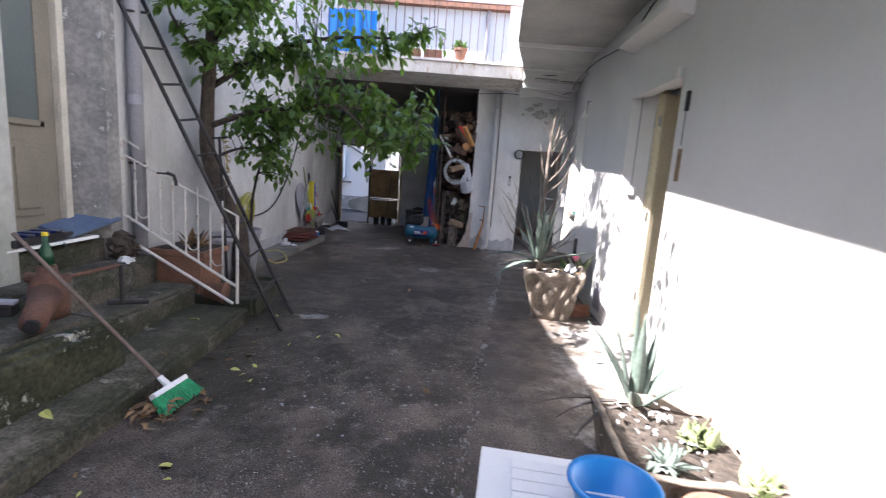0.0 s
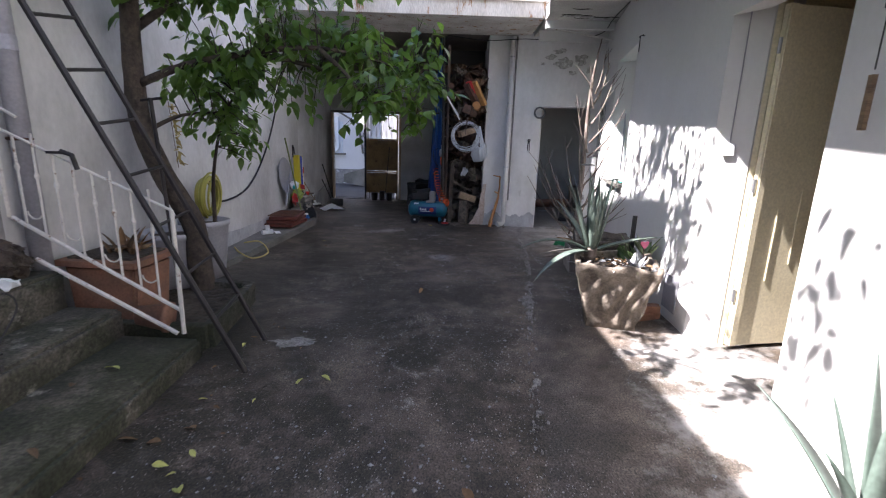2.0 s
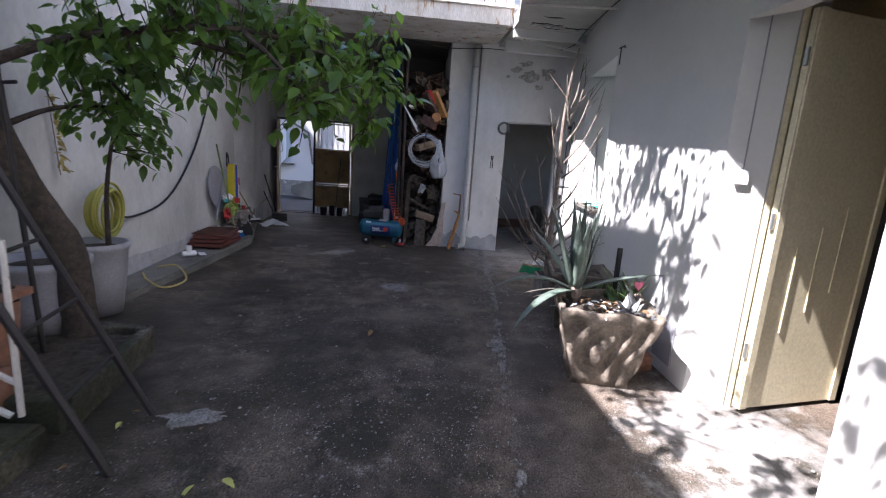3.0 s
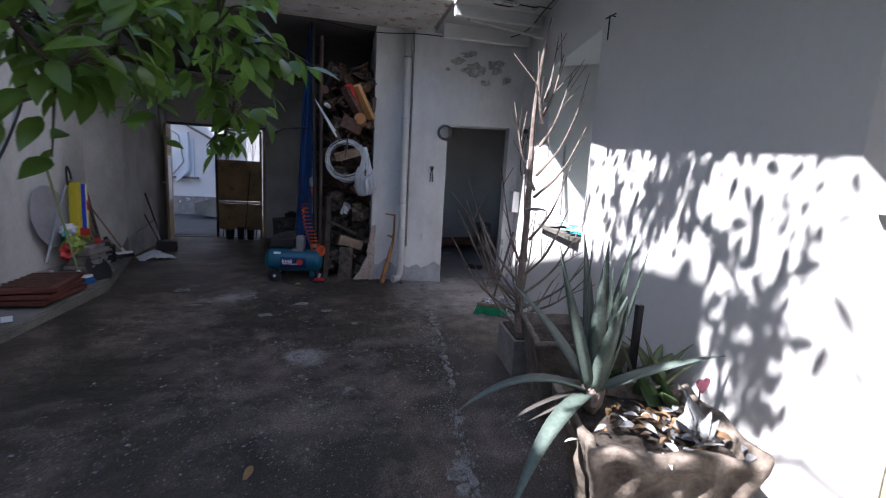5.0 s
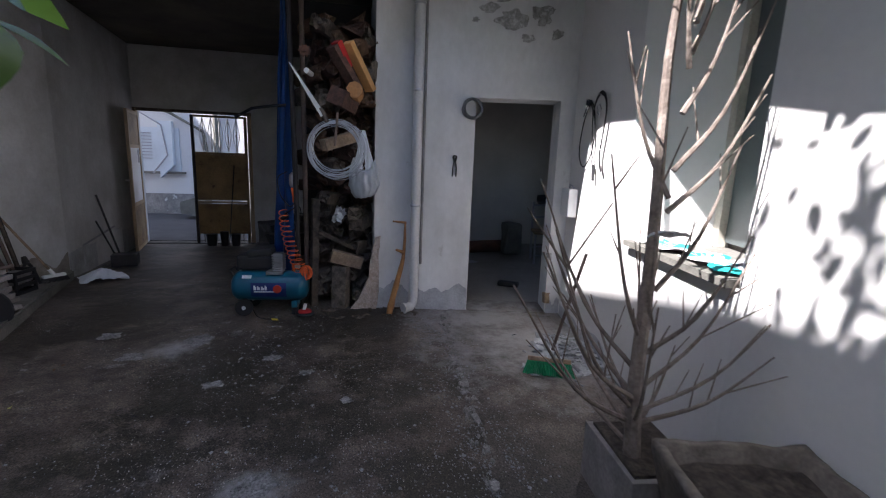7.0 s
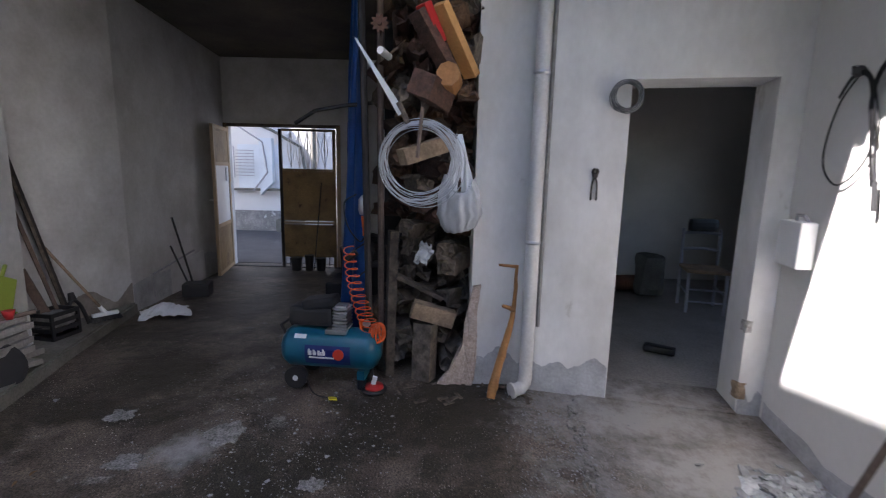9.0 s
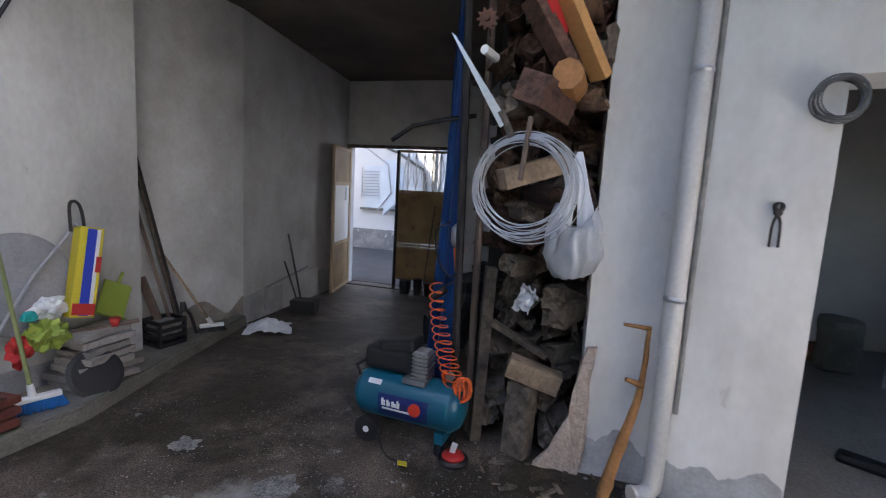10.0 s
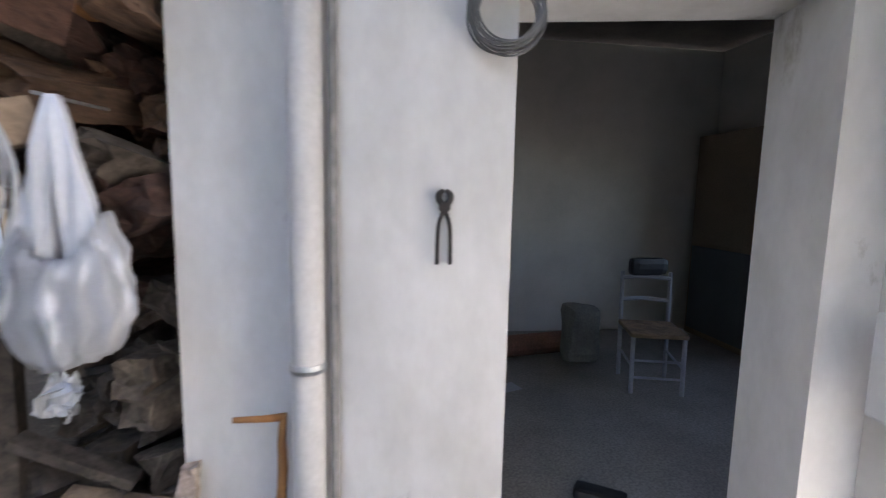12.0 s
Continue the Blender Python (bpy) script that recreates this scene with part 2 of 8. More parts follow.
M["wire"] = material("wire_grey", (0.5, 0.52, 0.55), 0.4, metal=0.3, scale=8, amount=0.2, bump=0.0)
M["plastic_bag"] = material("plastic_bag", (0.68, 0.7, 0.74), 0.35, scale=6, amount=0.15, bump=0.3)
M["wood_grey"] = material("grey_wood", (0.15, 0.122, 0.098), 0.9, dark=(0.05, 0.042, 0.034), scale=16, amount=1.0, tint=0.4, bump=0.7)
M["log_end"] = material("log_end", (0.15, 0.09, 0.056), 0.9, dark=(0.05, 0.032, 0.022), stretch=(1.6, 0.35, 1.6), scale=18, amount=1.0, tint=0.5, bump=0.8)
M["log_red"] = material("log_red", (0.11, 0.058, 0.044), 0.9, dark=(0.045, 0.027, 0.02), stretch=(1.6, 0.35, 1.6), scale=16, amount=1.0, tint=0.4, bump=0.8)
M["plank"] = material("fresh_plank", (0.5, 0.27, 0.1), 0.7, scale=7, amount=0.5, bump=0.2)
M["tan"] = material("tan_wood", (0.4, 0.185, 0.065), 0.7, dark=(0.2, 0.1, 0.04), scale=9, amount=0.8, bump=0.3)
M["chunk"] = material("split_pale_wood", (0.55, 0.46, 0.4), 0.9, dark=(0.36, 0.28, 0.23), scale=30, amount=0.9, bump=1.0, grain=90)
M["gate_paint"] = material("gate_paint", (0.27, 0.18, 0.08), 0.6, dark=(0.14, 0.09, 0.045), scale=3, amount=0.9, bump=0.1, stain=(0.09, 0.05, 0.03), stain_scale=6, stain_at=0.6)
M["gate_frame"] = material("gate_frame", (0.42, 0.3, 0.18), 0.6, scale=4, amount=0.5, bump=0.1)
M["door_cream"] = material("cream_door", (0.2, 0.18, 0.145), 0.6, dark=(0.14, 0.125, 0.1), scale=3, amount=0.6, bump=0.1)
M["glass_dark"] = material("frosted_glass", (0.1, 0.12, 0.12), 0.35, scale=3, amount=0.3, bump=0.1)
M["wall_mossy"] = material("damp_whitewash", (0.42, 0.42, 0.4), 0.92, dark=(0.2, 0.215, 0.185), scale=1.5, amount=1.0, grain=30, bump=0.5, speck=0.08, stain=(0.13, 0.15, 0.11), stain_scale=1.6, stain_at=0.58, stretch=(1, 1, 0.7))
M["bottle_green"] = material("bottle_glass", (0.02, 0.075, 0.04), 0.15, scale=4, amount=0.3, bump=0.0)
M["wire_dark"] = material("dark_wire", (0.15, 0.155, 0.16), 0.45, metal=0.5, scale=8, amount=0.3, bump=0.0)
M["slate"] = material("slate", (0.28, 0.26, 0.25), 0.9, dark=(0.16, 0.15, 0.14), scale=7, amount=0.8, tint=0.3, bump=0.5)
M["lime"] = material("lime_plastic", (0.26, 0.34, 0.06), 0.4, scale=5, amount=0.1, bump=0.0)
M["timber"] = material("pale_timber", (0.32, 0.235, 0.16), 0.85, dark=(0.17, 0.12, 0.08), scale=10, amount=1.0, tint=0.2, bump=0.6)
M["asphalt"] = material("street_asphalt", (0.07, 0.07, 0.075), 0.85, scale=2, amount=0.8, bump=0.3)
M["damp"] = material("damp_plaster", (0.45, 0.46, 0.48), 0.85, dark=(0.3, 0.3, 0.31), scale=5, amount=1.0, bump=0.5, speck=0.1)
M["damp_brown"] = material("brown_damp_plaster", (0.34, 0.31, 0.275), 0.9, dark=(0.2, 0.18, 0.155), scale=5, amount=1.0, bump=0.5, speck=0.1)
M["flaked"] = material("flaked_plaster", (0.46, 0.45, 0.43), 0.95, dark=(0.24, 0.23, 0.22), scale=22, amount=1.0, bump=0.9, stain=(0.55, 0.55, 0.54), stain_scale=9, stain_at=0.55)
M["corn"] = material("dry_corn", (0.5, 0.4, 0.16), 0.8, scale=20, amount=0.8, bump=0.3)
M["pink"] = material("pink", (0.5, 0.12, 0.2), 0.5, scale=5, amount=0.1, bump=0.0)
M["teal_bright"] = material("teal_cloth", (0.02, 0.35, 0.34), 0.6, scale=5, amount=0.1, bump=0.1)
M["tan_frame"] = material("worn_frame_paint", (0.5, 0.47, 0.4), 0.6, scale=6, amount=0.5, bump=0.1)
M["navy_blue"] = material("blue_print", (0.02, 0.05, 0.4), 0.4, scale=5, amount=0.0, bump=0.0)
M["lime_stick"] = material("pale_green_stick", (0.2, 0.24, 0.1), 0.5, scale=8, amount=0.4, bump=0.0)
M["orange_red"] = material("red_print", (0.5, 0.04, 0.02), 0.4, scale=5, amount=0.0, bump=0.0)
M["blue_sky"] = material("bright_blue_sheet", (0.02, 0.25, 0.7), 0.5, scale=5, amount=0.3, bump=0.1)
M["navy"] = material("navy_print", (0.01, 0.02, 0.12), 0.4, scale=5, amount=0.0, bump=0.0)


def dust_and_light(name, colour, spots):
    """Tints a floor about given places (x, y, reach), with a ragged noisy edge: trodden dust, painted sunlight or
    painted shade.
    """
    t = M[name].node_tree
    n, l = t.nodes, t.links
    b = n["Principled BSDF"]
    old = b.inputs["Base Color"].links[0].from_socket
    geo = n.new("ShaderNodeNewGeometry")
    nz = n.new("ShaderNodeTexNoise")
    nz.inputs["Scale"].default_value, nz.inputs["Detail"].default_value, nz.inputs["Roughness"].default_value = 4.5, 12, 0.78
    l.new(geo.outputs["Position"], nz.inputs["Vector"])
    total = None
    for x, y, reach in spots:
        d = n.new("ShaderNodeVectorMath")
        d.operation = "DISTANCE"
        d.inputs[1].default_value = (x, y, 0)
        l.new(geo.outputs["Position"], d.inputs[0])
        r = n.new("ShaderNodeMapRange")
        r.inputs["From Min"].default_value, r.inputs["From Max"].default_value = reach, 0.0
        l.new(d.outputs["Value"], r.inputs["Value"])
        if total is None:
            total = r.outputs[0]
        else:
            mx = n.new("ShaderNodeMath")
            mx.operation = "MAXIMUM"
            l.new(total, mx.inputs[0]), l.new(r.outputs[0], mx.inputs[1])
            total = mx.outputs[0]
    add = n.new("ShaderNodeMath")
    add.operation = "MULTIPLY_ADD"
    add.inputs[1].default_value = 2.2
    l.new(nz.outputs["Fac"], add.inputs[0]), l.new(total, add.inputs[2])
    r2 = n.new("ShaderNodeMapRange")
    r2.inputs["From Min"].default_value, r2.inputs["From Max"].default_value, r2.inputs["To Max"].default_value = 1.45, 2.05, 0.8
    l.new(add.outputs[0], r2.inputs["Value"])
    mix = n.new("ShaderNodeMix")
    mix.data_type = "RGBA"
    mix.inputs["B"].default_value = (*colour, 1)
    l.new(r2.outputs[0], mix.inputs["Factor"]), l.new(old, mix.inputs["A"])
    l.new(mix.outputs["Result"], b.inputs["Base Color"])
# first four spots are trodden dust; last four paint the sunlit strip brighter
DUST_AND_SUN = [(1.7, 8.0, 1.5), (1.5, 8.6, 1.3), (-1.0, 8.2, 0.3), (-0.2, 6.6, 0.3), (1.7, 4.0, 1.0), (1.55, 3.3, 1.0), (1.5, 2.5, 1.0), (1.4, 1.6, 0.9)]
# dark ground round the tree: damp soil stain with the tree's shade painted in
dust_and_light("floor", (0.02, 0.017, 0.01), [(-2.0, 5.4, 1.7), (-1.7, 4.3, 1.2), (-1.5, 6.3, 1.2), (-0.8, 5.0, 0.9)])
# pale spots that put the sun's glare into the strip's colour
dust_and_light("floor_pale", (0.42, 0.4, 0.375), [(1.65, 1.0, 1.2), (1.65, 2.0, 1.2), (1.65, 3.0, 1.15), (1.7, 3.9, 0.95)])
for name in ("floor", "floor_pale"):
    dust_and_light(name, (0.32, 0.31, 0.3), DUST_AND_SUN)


# ---- mesh helpers ----
def part(name, bm, mat, parent=None, label="", smooth=False):
    me = bpy.data.meshes.new(name)
    bm.normal_update()
    bm.to_mesh(me)
    bm.free()
    me.materials.append(M[mat])
    if smooth:
        me.shade_smooth()
    ob = new(name, me)
    if parent:
        ob.parent = parent
    return tagged(ob, label)


def thing(name, label, category, at=(0, 0, 0), group=""):
    """An empty at a thing's base; parts are built in world places and moved under it."""
    e = new(name)
    e.location = at
    e.empty_display_size = 0.1
    return tagged(e, label, category, group)


def under(parent, *parts):
    """Hang parts that were built in world places below a thing."""
    for p in parts:
        p.parent = parent
        p.matrix_parent_inverse = Matrix.Translation(parent.location).inverted()
    return parent


def nest(top, parent_name, *names):
    """Hang parts one level deeper, below the nearest part of the given name."""
    def stem(o):
        return o.name.split(".")[0]
    def middle(o):
        cs = [v.co for v in o.data.vertices]
        return sum(cs, Vector()) / len(cs)
    hosts = [o for o in top.children if stem(o) == parent_name]
    for o in [c for c in top.children if stem(c) in names]:
        host = min(hosts, key=lambda h: (middle(h) - middle(o)).length)
        o.parent = host
        o.matrix_parent_inverse = Matrix.Identity(4)


def box(a, b, bm=None, bevel=0.0):
    bm = bm or bmesh.new()
    c = [(a[i] + b[i]) / 2 for i in range(3)]
    s = [abs(b[i] - a[i]) for i in range(3)]
    r = bmesh.ops.create_cube(bm, size=1, matrix=Matrix.Translation(c) @ Matrix.Diagonal((*s, 1)))
    if bevel:
        edges = list({e for v in r["verts"] for e in v.link_edges})
        bmesh.ops.bevel(bm, geom=edges, offset=bevel, segments=2, profile=0.6, affect="EDGES")
    return bm


def obox(size, m, bm=None, bevel=0.0):
    """A box of that size centred at pose m."""
    bm = bm or bmesh.new()
    r = bmesh.ops.create_cube(bm, size=1, matrix=m @ Matrix.Diagonal((*size, 1)))
    if bevel:
        edges = list({e for v in r["verts"] for e in v.link_edges})
        bmesh.ops.bevel(bm, geom=edges, offset=bevel, segments=2, profile=0.6, affect="EDGES")
    return bm


def prism(poly, z0, z1, bm=None):
    """An upright prism over a counter-clockwise polygon; z0 and z1 may be lists, one height a corner."""
    bm = bm or bmesh.new()
    n = len(poly)
    z0 = z0 if isinstance(z0, (list, tuple)) else [z0] * n
    z1 = z1 if isinstance(z1, (list, tuple)) else [z1] * n
    lo = [bm.verts.new((x, y, z0[i])) for i, (x, y) in enumerate(poly)]
    hi = [bm.verts.new((x, y, z1[i])) for i, (x, y) in enumerate(poly)]
    bm.faces.new(lo[::-1]), bm.faces.new(hi)
    for i in range(n):
        j = (i + 1) % n
        bm.faces.new((lo[i], lo[j], hi[j], hi[i]))
    bmesh.ops.recalc_face_normals(bm, faces=bm.faces)
    return bm


def slab(p, q, t, z0, z1, bm=None):
    """A wall along the line p-q, whose face is that line, t thick to the right of the way from p to q."""
    d = Vector((q[0] - p[0], q[1] - p[1])).normalized()
    r = Vector((d.y, -d.x)) * t
    return prism([p, q, (q[0] + r.x, q[1] + r.y), (p[0] + r.x, p[1] + r.y)], z0, z1, bm)


def rod(p, q, r0, r1=None, bm=None, seg=10):
    bm = bm or bmesh.new()
    p, q = Vector(p), Vector(q)
    d = q - p
    m = Matrix.Translation((p + q) / 2) @ d.to_track_quat("Z", "Y").to_matrix().to_4x4()
    bmesh.ops.create_cone(bm, cap_ends=True, segments=seg, radius1=r0, radius2=r0 if r1 is None else r1, depth=d.length, matrix=m)
    return bm


def tube(points, radii, bm=None, seg=8, closed=False):
    """A round tube along points, with one radius or one for each point."""
    bm = bm or bmesh.new()
    pts = [Vector(p) for p in points]
    n = len(pts)
    radii = radii if isinstance(radii, (list, tuple)) else [radii] * n
    rings, ref = [], Vector((0.13, 0.21, 0.97)).normalized()
    for i, p in enumerate(pts):
        a = pts[(i - 1) % n] if closed else pts[max(i - 1, 0)]
        b = pts[(i + 1) % n] if closed else pts[min(i + 1, n - 1)]
        d = (b - a).normalized()
        u = ref - d * ref.dot(d)
        if u.length < 0.05:
            u = d.orthogonal()
        u.normalize()
        ref = u
        v = d.cross(u)
        rings.append([bm.verts.new(p + (u * math.cos(k * math.tau / seg) + v * math.sin(k * math.tau / seg)) * radii[i]) for k in range(seg)])
    for i in range(n if closed else n - 1):
        a, b = rings[i], rings[(i + 1) % n]
        for k in range(seg):
            bm.faces.new((a[k], a[(k + 1) % seg], b[(k + 1) % seg], b[k]))
    if not closed:
        bm.faces.new(rings[0][::-1]), bm.faces.new(rings[-1])
    return bm


def smooth_path(points, steps=6):
    """A Catmull-Rom path through points."""
    p = [Vector(a) for a in points]
    p = [p[0] * 2 - p[1]] + p + [p[-1] * 2 - p[-2]]
    out = []
    for i in range(1, len(p) - 2):
        for s in range(steps):
            t = s / steps
            out.append(0.5 * ((2 * p[i]) + (p[i + 1] - p[i - 1]) * t + (2 * p[i - 1] - 5 * p[i] + 4 * p[i + 1] - p[i + 2]) * t * t + (3 * p[i] - p[i - 1] - 3 * p[i + 1] + p[i + 2]) * t ** 3))
    return out + [p[-2]]


def lathe(profile, at, bm=None, seg=24, axis="Z"):
    """A turned shape from (radius, height) pairs."""
    bm = bm or bmesh.new()
    rings = []
    m = Matrix.Translation(at) @ {"Z": Matrix.Identity(4), "X": pose(0, 0, 0, 0, 90, 0), "Y": pose(0, 0, 0, -90, 0, 0)}[axis]
    for r, h in profile:
        rings.append([bm.verts.new(m @ Vector((max(r, 1e-4) * math.cos(k * math.tau / seg), max(r, 1e-4) * math.sin(k * math.tau / seg), h))) for k in range(seg)])
    for a, b in zip(rings, rings[1:]):
        for k in range(seg):
            bm.faces.new((a[k], a[(k + 1) % seg], b[(k + 1) % seg], b[k]))
    bm.faces.new(rings[0][::-1]), bm.faces.new(rings[-1])
    return bm


def plain(name, label, cat, bm, mat, at, smooth=False):
    e = thing(name, label, cat, at)
    under(e, part(name.split("_")[-1], bm, mat, None, "", smooth))
    return e


def rough_up(bm, size, freq, cuts=0):
    """Pushes the corners about by noise."""
    if cuts:
        bmesh.ops.subdivide_edges(bm, edges=bm.edges[:], cuts=cuts, use_grid_fill=True)
    for v in bm.verts:
        v.co += noise.noise_vector(v.co * freq) * size
    return bm


def structure(name, bm, mat, label="", smooth=False):
    return tagged(part(name, bm, mat, None, label, smooth), kind="structure")


def ground_z(x, y):
    if y < 9.3:
        return 0.0
    return -0.16 * min((y - 9.3) / 4.0, 1.0)


# ---- the setting ----
bm = bmesh.new()
xs = [-80, -30, -10, -5] + [-3.6 + 0.15 * i for i in range(44)] + [5, 10, 30, 80]
ys = [-60, -20, -6] + [-3 + 0.15 * i for i in range(124)] + [18, 22, 30, 60, 120]
grid = [[bm.verts.new((x, y, ground_z(x, y) + (0.006 * noise.noise((x * 1.7, y * 1.7, 0)) if -4 < x < 3.2 and -3 < y < 15 else 0))) for x in xs] for y in ys]
for a, b in zip(grid, grid[1:]):
    for i in range(len(xs) - 1):
        bm.faces.new((a[i], a[i + 1], b[i + 1], b[i]))
structure("ground", bm, "floor", "dark worn concrete yard floor with pebbles showing, pale stains and tinted-in tree shade", True)


PALE = [(-0.1, -1.0), (0.05, 1.0), (0.3, 3.0), (0.46, 4.14), (0.67, 5.38), (0.83, 6.35), (0.95, 7.45), (0.98, 7.9), (1.05, 8.4), (1.14, 8.96)]


def RX(y):
    """The face of the house wall on the sunny side."""
    if y < 4.6:
        return 1.66 - 0.06 * (4.6 - y)
    if y < 6.25:
        return 1.66 + 0.0667 * (y - 4.6)
    return 1.77 + 0.181 * (y - 6.25)


# sunny wall with its splayed door and window openings
bm = bmesh.new()
prism([(RX(-3), -3), (2.3, -3), (2.3, 3.4), (1.95, 3.46), (1.635, 3.46)], 0, 6.2, bm)
prism([(1.635, 3.461), (1.95, 3.461), (1.95, 4.28), (1.82, 4.28), (RX(4.42), 4.42)], 2.28, 6.2, bm)
prism([(RX(4.42), 4.42), (1.82, 4.28), (2.05, 4.36), (2.15, 6.28), (RX(6.28), 6.28)], 0, 6.2, bm)
prism([(RX(6.28), 6.28), (2.15, 6.28), (2.42, 7.02), (RX(7.42), 7.42)], 0, 0.93, bm)
prism([(RX(6.28), 6.28), (2.15, 6.28), (2.42, 7.02), (RX(7.42), 7.42)], 2.42, 6.2, bm)
prism([(RX(7.42), 7.42), (2.42, 7.02), (2.7, 8.6), (RX(8.63), 8.63)], 0, 6.2, bm)
structure("wall_east", bm, "wall", "whitewashed plaster house wall in sun and leaf shade")
structure("window_sill", prism([(RX(6.28) - 0.05, 6.3), (2.2, 6.3), (2.4, 7.0), (RX(7.3) - 0.05, 7.3)], 0.931, 0.965), "concrete", "worn grey stone window sill")
structure("trim_reveal", prism([(1.83, 4.279), (1.86, 4.27), (1.93, 4.3), (1.93, 4.34)], 0, 2.28), "yellow_paint")

# paler strip of floor beside the wall, sunlight painted in, with a crumbled edge
bm = bmesh.new()
rows = []
for i in range(200):
    y = -1.0 + 9.95 * i / 199
    k = max(j for j in range(len(PALE) - 1) if PALE[j][1] <= y)
    (xa, ya), (xb, yb) = PALE[k], PALE[k + 1]
    xe = xa + (xb - xa) * (y - ya) / (yb - ya) + 0.05 * noise.noise((y * 5, 0, 3)) + 0.02 * noise.noise((y * 23, 0, 7))
    rows.append([bm.verts.new((xe, y, -0.006)), bm.verts.new((xe + 0.03, y, 0.009 + 0.003 * noise.noise((y * 9, 1, 1)))), bm.verts.new((1.4, y, 0.009)), bm.verts.new((max(RX(y), 1.45) + 0.02, y, 0.009))])
for a, b in zip(rows, rows[1:]):
    for i in range(3):
        bm.faces.new((a[i], a[i + 1], b[i + 1], b[i]))
structure("pavement", bm, "floor_pale", "paler concrete strip beside the wall, sunlight put into its colour, with a crumbled edge", True)

# end facade with the dark room's door
FA, FB = (0.86, 8.93), (2.205, 8.63)
def FY(x):
    return FA[1] + (x - FA[0]) * (FB[1] - FA[1]) / (FB[0] - FA[0])
bm = bmesh.new()
slab((0.86, FY(0.86)), (1.34, FY(1.34)), -0.3, -0.1, 3.05, bm)
slab((1.34, FY(1.34)), (2.07, FY(2.07)), -0.3, 1.965, 3.05, bm)
slab((2.07, FY(2.07)), (2.7, FY(2.7)), -0.3, -0.1, 3.05, bm)
structure("wall_north", bm, "wall_dirty", "white plaster end wall with flaking patches and a damp foot")
structure("door_sill", prism([(1.34, FY(1.34) - 0.02), (2.07, FY(2.07) - 0.02), (2.13, FY(2.07) + 0.3), (1.4, FY(1.34) + 0.3)], 0, 0.022), "floor_pale", "worn pale threshold slab")
structure("wall_pier", box((0.47, 9.0, -0.1), (0.859, 9.6, 3.05)), "wall_dirty", "white plastered pier beside the firewood")

# left wall
bm = bmesh.new()
structure("wall_west_near", box((-3.2, -3, 0), (-2.64, 2.78, 5.0)), "wall_mossy", "whitewashed plaster wall with green grey damp and chipped holes")
box((-3.3, 2.78, 2.95), (-2.7, 3.62, 5.0), bm)
box((-3.3, 3.75, 0), (-2.72, 9.28, 6.85), bm)
structure("wall_west", bm, "wall_old", "old whitewashed plaster wall with damp stains and peeling patches")
bm = bmesh.new()
prism([(-3.3, 3.49), (-2.96, 3.49), (-2.72, 3.6), (-2.67, 3.62), (-2.67, 3.75), (-3.3, 3.75)], 0, 5.0, bm)
rough_up(bm, 0.01, 5, 3)
structure("wall_jamb", bm, "stone_old", "rough flaking grey stone door jamb")
structure("wall_passage", prism([(-3.3, 9.281), (-2.95, 9.281), (-2.8, 10.5), (-3.12, 13.3), (-3.5, 13.3)], -0.3, 6.85), "wall_grimy", "grimy grey plaster passage wall")
# unseen solid block behind the house door, keeps sun from leaking through
structure("wall_house_inner", box((-5.0, 2.3, 0), (-3.301, 4.2, 5.0)), "wall_old")
structure("wall_west_upper", box((-3.5, 9.0, 3.3), (-2.9, 16, 6.85)), "wall")
# ledge along the left wall
bm = prism([(-2.74, 5.6), (-2.45, 5.6), (-2.3, 7.2), (-2.24, 8.5), (-2.36, 9.0), (-2.76, 10.5), (-2.95, 10.4), (-2.96, 9.3), (-2.74, 9.27)], -0.1, [0.06, 0.06, 0.08, 0.1, 0.1, 0.06, 0.06, 0.1, 0.1])
bmesh.ops.bevel(bm, geom=bm.edges[:], offset=0.015, segments=2, affect="EDGES")
structure("kerb_ledge", bm, "concrete", "low worn concrete ledge along the wall")
# tall plain house beside the street, unseen and added to shade the road
structure("wall_street_shade", box((-9, 12.4, -0.3), (-6.2, 17.3, 6.0)), "bright_wall")
# street end of the passage
bm = bmesh.new()
box((-3.6, 13.3, -0.3), (-3.12, 13.55, 3.3), bm)
box((-3.12, 13.3, 2.06), (-1.33, 13.55, 3.3), bm)
box((-1.33, 13.3, -0.3), (0.9, 13.55, 3.3), bm)
structure("wall_street", bm, "wall_grimy", "dim grimy plaster wall over the street gate")
structure("wall_wood_side", box((0.5, 9.601, -0.3), (0.9, 13.3, 3.02)), "wall_grimy")
structure("ceiling", box((-3.4, 9.0, 3.03), (0.9, 13.6, 3.22)), "ceiling_dark", "dark plaster passage ceiling")
bm = box((-2.71, 7.9, 3.03), (1.1, 8.999, 3.22))
box((-2.71, 7.86, 3.221), (1.14, 9.1, 3.26), bm)
structure("balcony_slab", bm, "slab", "white concrete balcony slab with rusty streaks and a tiled edge")
structure("upper_slab", prism([(-0.1, -1.0), (RX(-1) - 0.005, -1.0), (RX(4.4) - 0.005, 4.4), (RX(6.25) - 0.005, 6.25), (2.2, 8.62), (1.14, 8.9), (1.1, 7.6), (0.7, 5.7), (0.43, 3.2)], 3.0, 3.15), "ceiling", "white plaster underside of the slab over the house wall")
bm = box((1.12, 7.86, 2.9), (2.04, 7.92, 2.999))
box((1.15, 8.45, 2.86), (2.16, 8.53, 2.999), bm)
structure("beam", bm, "wall", "white painted slab beam with a cracked edge")
rnd = random.Random(17)
